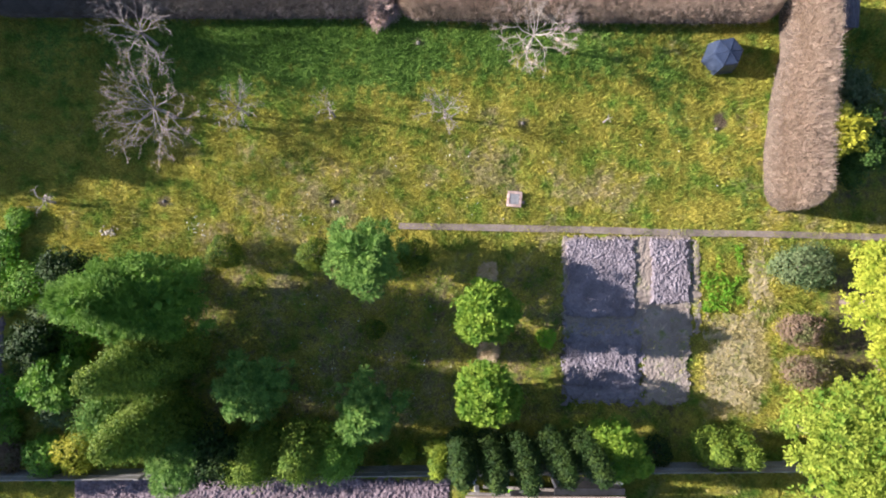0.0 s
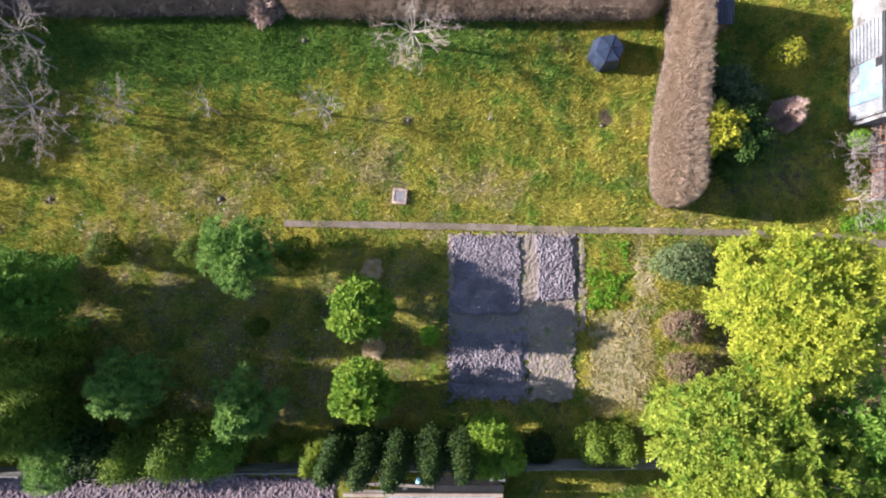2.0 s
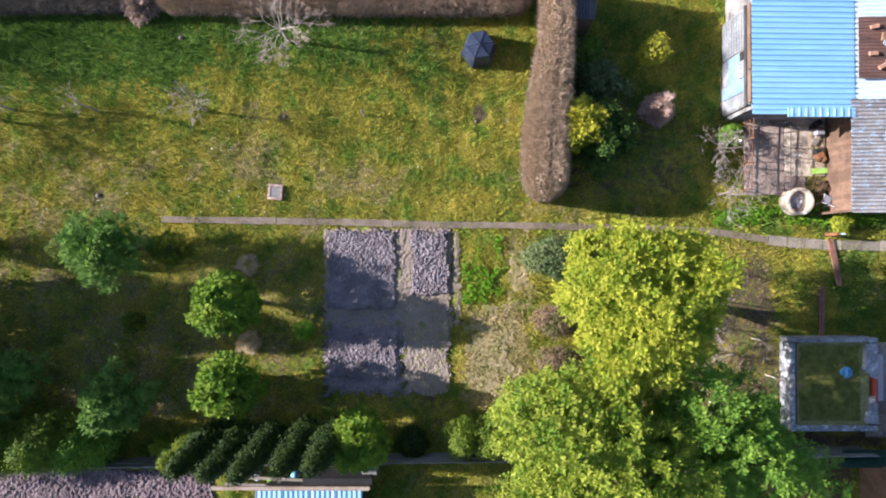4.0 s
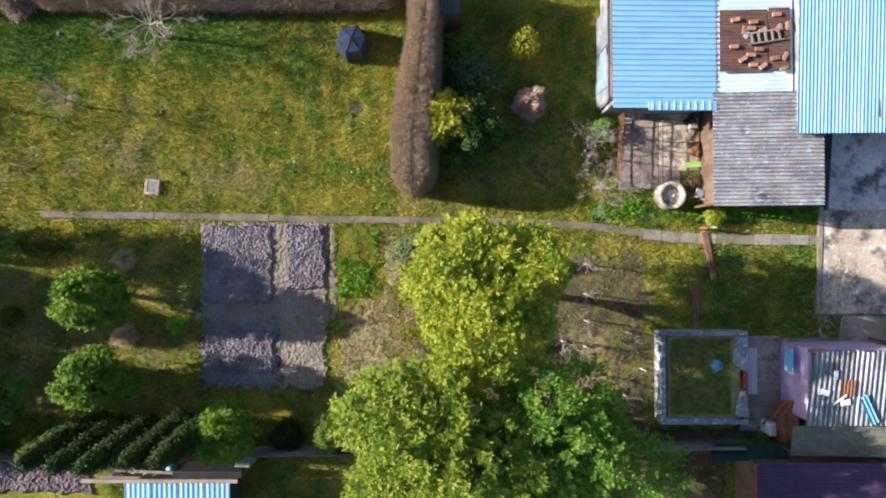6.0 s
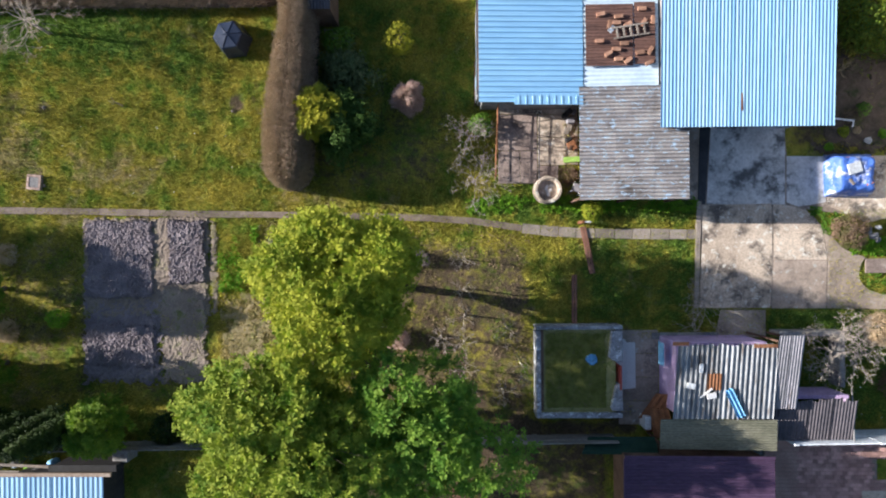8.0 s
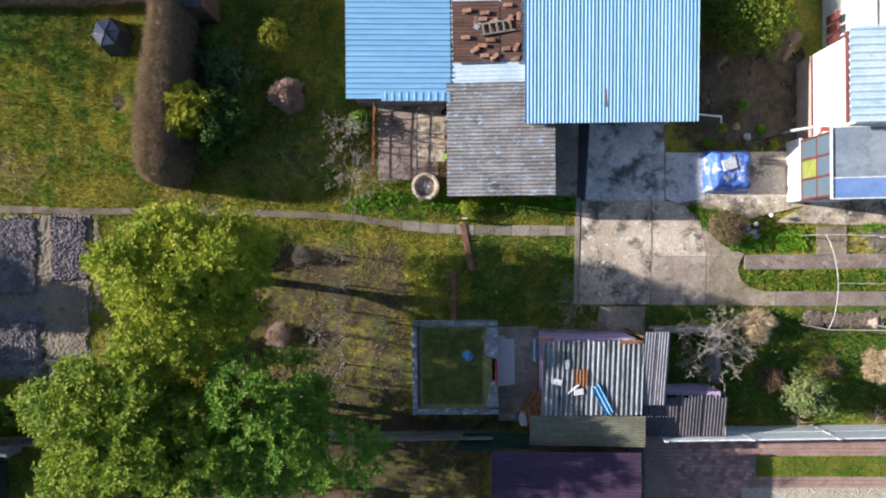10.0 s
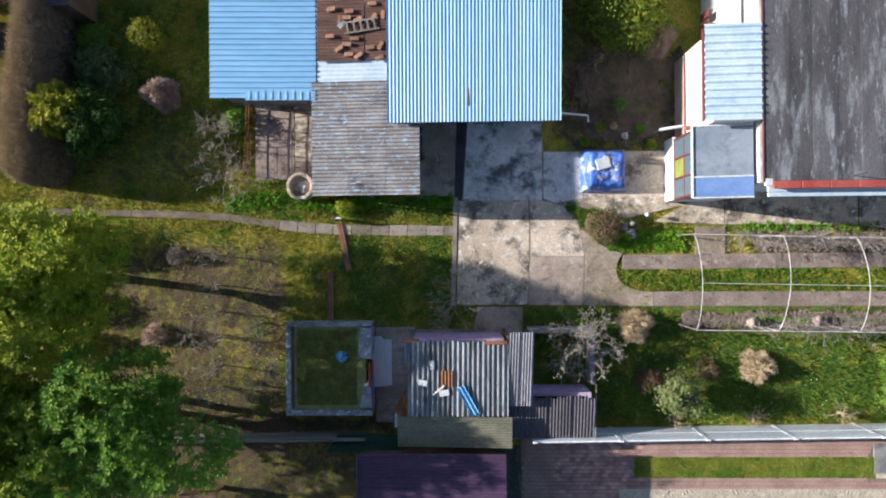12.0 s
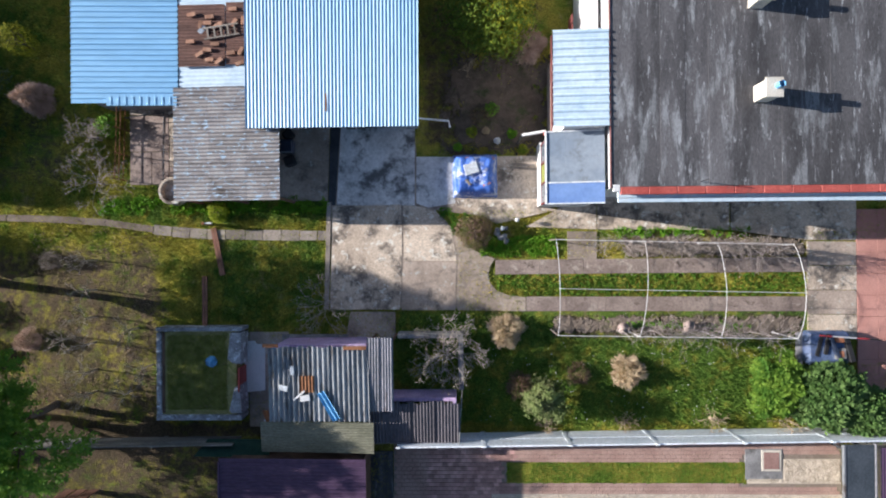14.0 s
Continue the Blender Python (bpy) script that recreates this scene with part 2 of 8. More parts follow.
RED_COPING = surf("red_coping", (0.36, 0.070, 0.058), (0.44, 0.105, 0.085), (0.26, 0.08, 0.07), 0.8, 15, 0.25, 0.6, bump=0.1, depth=0.004, spread=0.08)
RED_TRIM = surf("dark_red_trim", (0.115, 0.030, 0.028), (0.16, 0.045, 0.04), None, 1.0, 15, 0.2, 0.6, bump=0.05, depth=0.003)
TIMBER = surf("dark_timber", (0.115, 0.070, 0.048), (0.175, 0.110, 0.078), (0.08, 0.05, 0.04), 1.2, 22, 0.4, 0.9, bump=0.25, depth=0.006, spread=0.2)
TARRED_BOARD = surf("tarred_boards", (0.030, 0.030, 0.034), (0.050, 0.048, 0.052), (0.075, 0.068, 0.062), 1.4, 24, 0.3, 0.8, bump=0.25, depth=0.006, stretch=(1, 1, 0.3))
WEATHERED_PLANK = surf("weathered_plank", (0.30, 0.225, 0.175), (0.40, 0.32, 0.26), (0.20, 0.14, 0.105), 1.2, 22, 0.4, 0.9, bump=0.25, depth=0.006)
GREY_TIMBER = surf("grey_timber", (0.20, 0.17, 0.145), (0.29, 0.25, 0.215), (0.13, 0.11, 0.09), 1.2, 22, 0.4, 0.9, bump=0.25, depth=0.006, spread=0.2)
RUST_TIMBER = surf("red_brown_plank", (0.215, 0.105, 0.075), (0.285, 0.15, 0.105), (0.14, 0.075, 0.055), 1.4, 22, 0.35, 0.9, bump=0.25, depth=0.006, spread=0.12)
PAVER = surf("clay_paver", (0.370, 0.215, 0.192), (0.465, 0.288, 0.252), (0.30, 0.185, 0.168), 0.8, 24, 0.3, 0.9, bump=0.2, depth=0.004, spread=0.34)
RED_PAVING = surf("red_paving", (0.46, 0.228, 0.188), (0.53, 0.275, 0.228), (0.40, 0.205, 0.175), 0.8, 24, 0.3, 0.9, bump=0.15, depth=0.004, spread=0.06)
GRAVEL = surf("pale_gravel", (0.44, 0.375, 0.30), (0.58, 0.505, 0.415), (0.28, 0.235, 0.185), 4.0, 40, 0.4, 0.95, bump=0.6, depth=0.02)
BLACK_PLASTIC = surf("dark_cover_cloth", (0.026, 0.036, 0.064), (0.044, 0.057, 0.095), (0.065, 0.080, 0.12), 1.0, 20, 0.25, 0.32, bump=0.1, depth=0.005)
DARK_METAL = surf("dark_metal", (0.045, 0.047, 0.055), (0.07, 0.072, 0.08), None, 1.0, 20, 0.2, 0.55, 0.3, 0.05, 0.002)
WHITE_PIPE = surf("white_pipe", (0.70, 0.68, 0.68), (0.80, 0.78, 0.78), (0.55, 0.48, 0.44), 2.0, 20, 0.25, 0.5, bump=0.0)
BLUE_TARP = surf("blue_tarpaulin", (0.055, 0.13, 0.46), (0.09, 0.19, 0.58), (0.60, 0.63, 0.72), 1.1, 14, 0.6, 0.45, bump=0.2, depth=0.01, stain_scale=1.3)
ORANGE = surf("faded_orange_cloth", (0.42, 0.14, 0.06), (0.52, 0.22, 0.12), None, 2.0, 16, 0.3, 0.8)
BLUE_PLASTIC = surf("bright_blue_plastic", (0.16, 0.42, 0.72), (0.26, 0.54, 0.80), None, 1.5, 15, 0.3, 0.4, bump=0.05)
LIME = surf("lime_plastic", (0.30, 0.52, 0.10), (0.38, 0.60, 0.15), None, 1.5, 15, 0.3, 0.45, bump=0.05)
GREEN_NET = surf("dark_green_netting", (0.010, 0.035, 0.025), (0.018, 0.05, 0.035), None, 2.0, 40, 0.3, 0.9, bump=0.3)
BLACK = surf("black_rubber", (0.018, 0.018, 0.02), (0.03, 0.03, 0.034), None, 2.0, 30, 0.3, 0.7)
RED_PLASTIC = surf("red_plastic", (0.50, 0.04, 0.05), (0.58, 0.07, 0.08), None, 2.0, 20, 0.3, 0.45, bump=0.0)
POT = surf("dusty_pink_pot", (0.34, 0.26, 0.235), (0.42, 0.33, 0.30), None, 2.0, 20, 0.3, 0.85)
BARK = surf("brown_bark", (0.10, 0.075, 0.055), (0.17, 0.13, 0.10), (0.07, 0.055, 0.045), 2.0, 25, 0.4, 0.95, bump=0.5, depth=0.02)
TAN_BARK = surf("tan_bark", (0.34, 0.26, 0.17), (0.48, 0.38, 0.26), (0.24, 0.18, 0.12), 2.5, 25, 0.3, 0.92, bump=0.3, depth=0.01)
PALE_BARK = surf("pale_grey_bark", (0.26, 0.215, 0.195), (0.40, 0.34, 0.31), (0.17, 0.14, 0.125), 2.5, 25, 0.35, 0.92, bump=0.3, depth=0.01)
# Dark brown of the hedge core carries the shade between the twigs.
HEDGE_SHADE_CORE = surf("hedge_inner_shade", (0.085, 0.062, 0.046), (0.13, 0.097, 0.072), None, 2.0, 18, 0.3, 0.95, bump=0.6, depth=0.05)
pane, pt_, pp_ = blank("window_glass")
pp_.inputs["Base Color"].default_value = (0.10, 0.14, 0.18, 1)
pp_.inputs["Roughness"].default_value = 0.08

HEDGE_TWIG = leafy("hedge_twigs", (0.230, 0.160, 0.115), (0.600, 0.455, 0.350), None, 0.10, 1.1, 0.08)
STRAW = leafy("straw_leaf", (0.40, 0.285, 0.175), (0.68, 0.54, 0.38), None, 0.12)
PINK_TWIG = leafy("pinkish_twigs", (0.36, 0.235, 0.195), (0.54, 0.39, 0.34), None, 0.09)
GREY_TWIG = leafy("greyish_twigs", (0.150, 0.122, 0.112), (0.270, 0.225, 0.208), None, 0.09)
LEAF_LIME = leafy("lime_leaves", (0.215, 0.255, 0.022), (0.490, 0.480, 0.055), (0.160, 0.235, 0.020), 0.32)
LEAF_SPRING = leafy("spring_leaves", (0.145, 0.205, 0.020), (0.395, 0.430, 0.058), (0.105, 0.190, 0.020), 0.30)
LEAF_FRESH = leafy("fresh_green_leaves", (0.080, 0.170, 0.022), (0.265, 0.390, 0.055), (0.090, 0.200, 0.028), 0.30)
LEAF_MID = leafy("mid_green_leaves", (0.065, 0.160, 0.016), (0.215, 0.350, 0.044), (0.095, 0.205, 0.024), 0.16)
LEAF_DEEP = leafy("deep_green_needles", (0.045, 0.120, 0.014), (0.190, 0.300, 0.036), (0.120, 0.210, 0.022), 0.14)
LEAF_BLUE = leafy("blue_green_needles", (0.060, 0.135, 0.024), (0.230, 0.335, 0.062), (0.090, 0.180, 0.030), 0.18)
LEAF_YOUNG = leafy("young_green_leaves", (0.085, 0.165, 0.015), (0.285, 0.370, 0.040), (0.100, 0.190, 0.019), 0.28)
LEAF_DARK = leafy("dark_conifer_scales", (0.010, 0.024, 0.006), (0.050, 0.078, 0.014), (0.024, 0.050, 0.010), 0.04, 1.1, 0.85)
LEAF_OLIVE = leafy("olive_conifer_scales", (0.050, 0.090, 0.011), (0.215, 0.270, 0.030), (0.080, 0.140, 0.016), 0.10)
LEAF_GOLD = leafy("golden_leaves", (0.230, 0.225, 0.018), (0.470, 0.430, 0.035), (0.180, 0.205, 0.018), 0.12)
LEAF_YGREEN = leafy("yellow_green_scales", (0.060, 0.100, 0.008), (0.230, 0.265, 0.022), (0.050, 0.095, 0.010), 0.08)
LEAF_GREY = leafy("grey_green_leaves", (0.085, 0.115, 0.045), (0.16, 0.19, 0.085), (0.06, 0.10, 0.035), 0.12)
LEAF_RUSSET = leafy("russet_leaves", (0.13, 0.085, 0.055), (0.24, 0.165, 0.11), (0.11, 0.12, 0.04), 0.12)
LEAF_EVER = leafy("evergreen_sprays", (0.022, 0.058, 0.012), (0.085, 0.140, 0.025), (0.045, 0.085, 0.015), 0.06)
LEAF_LAUREL = leafy("laurel_leaves", (0.050, 0.110, 0.028), (0.160, 0.240, 0.075), (0.075, 0.145, 0.035), 0.10)
LEAF_CLIPPED = leafy("clipped_scales", (0.022, 0.052, 0.006), (0.185, 0.215, 0.016), (0.030, 0.070, 0.008), 0.05, 1.6, 0.35)
LEAF_HOLLY = leafy("greyish_bush_leaves", (0.090, 0.130, 0.035), (0.250, 0.285, 0.110), (0.150, 0.150, 0.075), 0.12)
LEAF_CROP = leafy("crop_leaves", (0.10, 0.24, 0.014), (0.22, 0.40, 0.03), None, 0.19)

# ---- mesh helpers ----
def mesh_ob(name, verts, faces, material, parent=None, label="", smooth=False):
    me = bpy.data.meshes.new(name)
    verts, faces = np.asarray(verts, np.float32), np.asarray(faces, np.int32)
    n, k = faces.shape
    me.vertices.add(len(verts))
    me.vertices.foreach_set("co", verts.ravel())
    me.loops.add(n * k)
    me.loops.foreach_set("vertex_index", faces.ravel())
    me.polygons.add(n)
    me.polygons.foreach_set("loop_start", np.arange(0, n * k, k, dtype=np.int32))
    me.polygons.foreach_set("use_smooth", np.full(n, smooth))
    me.update(calc_edges=True)
    me.materials.append(material)
    ob = new(name, me)
    if parent:
        ob.parent = parent
    if label:
        ob["label"] = label
    return ob


def part(name, bm, material, parent, label=""):
    me = bpy.data.meshes.new(name)
    bm.to_mesh(me)
    bm.free()
    me.materials.append(material)
    ob = new(name, me)
    if parent:
        ob.parent = parent
    if label:
        ob["label"] = label
    return ob


def thing(name, label, category, group="", kind=""):
    return tagged(new(name), label, category, group, kind)


def box(name, x0, x1, y0, y1, z0, z1, material, parent=None, label="", bevel=0.012, turn=0.0):
    bm = bmesh.new()
    bmesh.ops.create_cube(bm, size=1.0)
    bmesh.ops.scale(bm, vec=(abs(x1 - x0), abs(y1 - y0), abs(z1 - z0)), verts=bm.verts)
    if bevel:
        bmesh.ops.bevel(bm, geom=bm.edges[:], offset=min(bevel, 0.3 * min(abs(x1 - x0), abs(y1 - y0), abs(z1 - z0))), segments=1, affect="EDGES")
    if turn:
        bmesh.ops.rotate(bm, cent=(0, 0, 0), matrix=Matrix.Rotation(radians(turn), 3, "Z"), verts=bm.verts)
    bmesh.ops.translate(bm, vec=((x0 + x1) / 2, (y0 + y1) / 2, (z0 + z1) / 2), verts=bm.verts)
    return part(name, bm, material, parent, label)


def bar(name, a, b, width, height, z, material, parent=None, label="", thick=None):
    """A flat plank from plan point a to b, its top at height z (or from z[0] to z[1])."""
    za, zb = z if isinstance(z, tuple) else (z, z)
    d = Vector((b[0] - a[0], b[1] - a[1]))
    n = Vector((-d.y, d.x)).normalized() * width / 2
    v = []
    for (px, py), pz in ((a, za), (b, zb)):
        for s in (1, -1):
            for h in (0, -height):
                v.append((px + s * n.x, py + s * n.y, pz + h))
    f = [(0, 2, 6, 4), (1, 5, 7, 3), (0, 4, 5, 1), (2, 3, 7, 6), (0, 1, 3, 2), (4, 6, 7, 5)]
    return mesh_ob(name, v, f, material, parent, label)


def prism(name, pts, z0, z1, material, parent=None, label="", bevel=0.0):
    bm = bmesh.new()
    f = bm.faces.new([bm.verts.new((x, y, z0)) for x, y in pts])
    r = bmesh.ops.extrude_face_region(bm, geom=[f])
    bmesh.ops.translate(bm, vec=(0, 0, z1 - z0), verts=[g for g in r["geom"] if isinstance(g, bmesh.types.BMVert)])
    bmesh.ops.recalc_face_normals(bm, faces=bm.faces)
    if bevel:
        bmesh.ops.bevel(bm, geom=[e for e in bm.edges if all(v.co.z > z1 - 1e-4 for v in e.verts)], offset=bevel, segments=1, affect="EDGES")
    return part(name, bm, material, parent, label)


def tube_data(pts, radii, k=5):
    pts, n = np.asarray(pts, float), len(pts)
    d = np.gradient(pts, axis=0)
    d /= np.linalg.norm(d, axis=1)[:, None] + 1e-9
    ref = np.where(np.abs(d[:, 2:3]) > 0.9, [[1.0, 0, 0]], [[0, 0, 1.0]])
    u = np.cross(d, ref)
    u /= np.linalg.norm(u, axis=1)[:, None] + 1e-9
    w = np.cross(d, u)
    a = np.arange(k) * 2 * math.pi / k
    ring = np.cos(a)[None, :, None] * u[:, None] + np.sin(a)[None, :, None] * w[:, None]
    v = (pts[:, None] + ring * np.asarray(radii, float)[:, None, None]).reshape(-1, 3)
    i, j = np.meshgrid(np.arange(n - 1), np.arange(k), indexing="ij")
    j2 = (j + 1) % k
    f = np.stack([i * k + j, i * k + j2, (i + 1) * k + j2, (i + 1) * k + j], -1).reshape(-1, 4)
    return v, f


def joined(pieces):
    vs, fs, at = [], [], 0
    for v, f in pieces:
        vs.append(v)
        fs.append(np.asarray(f) + at)
        at += len(v)
    return np.concatenate(vs), np.concatenate(fs)


def tube(name, pts, radius, material, parent=None, label="", k=8):
    radii = [radius] * len(pts) if isinstance(radius, (int, float)) else radius
    v, f = tube_data(pts, radii, k)
    return mesh_ob(name, v, f, material, parent, label, True)


def sheet(name, quad, wave, amp, along, material, parent=None, label="", square=False, thick=0.012, samples=8, rag=0.0, seed=0):
    """A corrugated sheet over a quad of four corners (x, y, z): a, b, c, d round the edge. Waves follow one another from a to b;
    the ridges run from a to d. wave: their pitch in metres."""
    a, b, c, d = [np.array(p, float) for p in quad]
    width = np.linalg.norm(b - a)
    n = max(2, int(round(width / wave))) * samples
    s = np.linspace(0, 1, n + 1)
    ph = s * width / wave * 2 * math.pi
    if square:
        h = amp * np.clip(np.cos(ph) * 3.0 - 1.6, -1, 1)
    else:
        h = amp * np.cos(ph)
    m = max(1, along)
    t = np.linspace(0, 1, m + 1)
    S, T = np.meshgrid(s, t, indexing="ij")
    rng = np.random.RandomState(seed)
    if rag:
        jag = np.repeat(rng.uniform(-rag, rag, n // samples + 2), samples)[: n + 1]
        T = T * (1 + jag[:, None])
    P = ((1 - S)[..., None] * (1 - T)[..., None] * a + S[..., None] * (1 - T)[..., None] * b + S[..., None] * T[..., None] * c + (1 - S)[..., None] * T[..., None] * d)
    top = P.copy()
    top[..., 2] += h[:, None]
    low = top.copy()
    low[..., 2] -= thick
    N = (n + 1) * (m + 1)
    V = np.concatenate([top.reshape(-1, 3), low.reshape(-1, 3)])
    i, j = np.meshgrid(np.arange(n), np.arange(m), indexing="ij")
    q = np.stack([i * (m + 1) + j, (i + 1) * (m + 1) + j, (i + 1) * (m + 1) + j + 1, i * (m + 1) + j + 1], -1).reshape(-1, 4)
    F = [q, q[:, ::-1] + N]
    e0 = np.arange(n) * (m + 1)
    F.append(np.stack([e0 + N, e0 + m + 1 + N, e0 + m + 1, e0], -1))
    F.append(np.stack([e0 + m, e0 + 2 * m + 1, e0 + 2 * m + 1 + N, e0 + m + N], -1))
    l0 = np.arange(m)
    F.append(np.stack([l0, l0 + 1, l0 + 1 + N, l0 + N], -1))
    l1 = n * (m + 1) + np.arange(m)
    F.append(np.stack([l1 + N, l1 + 1 + N, l1 + 1, l1], -1))
    ob = mesh_ob(name, V, np.concatenate(F), material, parent, label)
    return ob


def sheets(name, quad, count, rows, wave, amp, material, parent, square=False, seed=0, lap=0.04, along=2, rag=0.0, other=None):
    """A roof of overlapping corrugated sheets, count across the waves and rows along the ridges."""
    a, b, c, d = [np.array(p, float) for p in quad]
    rng = random.Random(seed)
    for i in range(count):
        for r in range(rows):
            s0, s1 = i / count, (i + 1) / count
            t0, t1 = r / rows, (r + 1) / rows
            at = lambda s, t: (1 - s) * (1 - t) * a + s * (1 - t) * b + s * t * c + (1 - s) * t * d
            lift = np.array((0, 0, 0.006 * (i % 2) + 0.012 * (r % 2) + rng.uniform(0, 0.006)))
            if count > 1:
                s1 = min(1.0, s1 + lap / max(1e-6, np.linalg.norm(b - a)))
            if rows > 1:
                t1 = min(1.0, t1 + 0.08 / max(1e-6, np.linalg.norm(d - a)))
            sheet(name, (at(s0, t0) + lift, at(s1, t0) + lift, at(s1, t1) + lift, at(s0, t1) + lift), wave, amp, along, other if other and rng.random() < 0.3 else material, parent, square=square, rag=rag, seed=seed + i * 7 + r)


# ---- plants ----
def leaf_data(centres, outward, size, rng, slim=0.55, up=0.4, droop=0.35, stray=0.75, shingle=False):
    """Small folded leaves: a base, two sides and a tip each."""
    n = len(centres)
    d = outward + rng.normal(0, stray, (n, 3))
    d[:, 2] += rng.uniform(-droop, up, n)
    d /= np.linalg.norm(d, axis=1)[:, None] + 1e-9
    side = np.cross(d, rng.normal(0, 0.45, (n, 3)) + [0, 0, 1.0])
    side /= np.linalg.norm(side, axis=1)[:, None] + 1e-9
    if shingle:
        face = outward / (np.linalg.norm(outward, axis=1)[:, None] + 1e-9) + rng.normal(0, stray, (n, 3))
        side = np.cross(face, rng.normal(0, 1, (n, 3)))
        side /= np.linalg.norm(side, axis=1)[:, None] + 1e-9
        d = np.cross(side, face)
        d /= np.linalg.norm(d, axis=1)[:, None] + 1e-9
    ln = (size * rng.uniform(0.65, 1.35, n))[:, None]
    nrm = np.cross(side, d)
    v = np.stack([centres - d * ln * 0.5, centres + side * ln * slim * 0.5 + nrm * ln * 0.1, centres + d * ln * 0.5, centres - side * ln * slim * 0.5 + nrm * ln * 0.1], 1)
    f = np.arange(4 * n).reshape(n, 4)
    return v.reshape(-1, 3), f


def sphere_dirs(n, rng):
    d = rng.normal(0, 1, (n, 3))
    return d / np.linalg.norm(d, axis=1)[:, None]


def limbs(rng, base, top, ends, radius):
    """A trunk that tapers from base to top, with limbs that leave it for the given ends."""
    base, top = np.array(base, float), np.array(top, float)
    t = np.linspace(0, 1, 7)[:, None]
    line = base + (top - base) * t + np.concatenate([[[0, 0, 0]], rng.normal(0, 0.06, (6, 3))]) * np.linalg.norm(top - base) * 0.3
    out = [tube_data(line, np.linspace(radius, radius * 0.3, 7), 7)]
    for e in ends:
        k = rng.uniform(0.3, 0.9)
        s = base + (top - base) * k
        mid = (s + e) / 2 + rng.normal(0, 0.12, 3)
        r0 = radius * (1 - k) * 0.6 + 0.015
        out.append(tube_data([s, mid, e], [r0, r0 * 0.6, r0 * 0.2], 5))
    return joined(out)


def round_tree(name, label, x, y, r, h, leafm, seed, clumps=90, per=70, size=0.16, base_x=None, base_y=None, clump=0.42, low=0.3, category="tree", group="", bark=BARK, squash=1.0, slim=0.55, layer=0.7, inner=8):
    """A broad-leaved tree or open pine: a crown of uneven boughs of many leaves on a limbed trunk."""
    rng = np.random.RandomState(seed)
    root = thing(name, label, category, group)
    root.location = (x, y, 0)
    cz, rz = h * (1 + low) / 2, h * (1 - low) / 2
    d = sphere_dirs(clumps, rng)
    d[:, 2] = np.where(d[:, 2] < -0.55, -d[:, 2], d[:, 2])
    lobe = 1 + 0.22 * np.sin(3 * np.arctan2(d[:, 1], d[:, 0]) + seed) + 0.14 * np.sin(5 * np.arctan2(d[:, 1], d[:, 0]) + 2.1 * seed)
    rad = rng.uniform(0.12, 1.0, clumps) ** 0.5 * lobe
    cen = np.stack([d[:, 0] * r * rad * 0.84, d[:, 1] * r * rad * 0.84 * squash, cz + d[:, 2] * rz * rad * 0.88], 1)
    cl = clump * rng.uniform(0.6, 1.35, clumps)
    idx = np.repeat(np.arange(clumps), per)
    off = sphere_dirs(len(idx), rng) * (rng.uniform(0.2, 1, len(idx)) ** 0.5)[:, None]
    off[:, 2] *= layer
    reach = d[idx] * (rng.uniform(-0.6, 0.8, len(idx)) * cl[idx])[:, None]
    reach[:, 2] = reach[:, 2] * 0.5 + 0.12 * np.abs(reach[:, 0])
    c = cen[idx] + off * cl[idx][:, None] * 0.9 + reach
    c[:, 2] = np.maximum(c[:, 2], 0.12)
    v, f = leaf_data(c, off + d[idx] * 0.7 + [0, 0, 0.25], size, rng, slim, stray=0.42, shingle=True)
    m = clumps * inner
    if m:
        q = sphere_dirs(m, rng) * rng.uniform(0.05, 0.52, m)[:, None] ** 0.7
        v, f = joined([(v, f), leaf_data(q * [r, r * squash, rz] + [0, 0, cz], q, size * 2.2, rng, 0.8)])
    part_trunk = limbs(rng, (0, 0, -0.05), (rng.uniform(-0.2, 0.2), rng.uniform(-0.2, 0.2), h * 0.72), cen[rng.permutation(clumps)[: min(26, clumps // 3)]], 0.03 + 0.025 * h)
    mesh_ob("trunk", *part_trunk, bark, root, "", True)
    mesh_ob("crown", v, f, leafm, root)
    return root


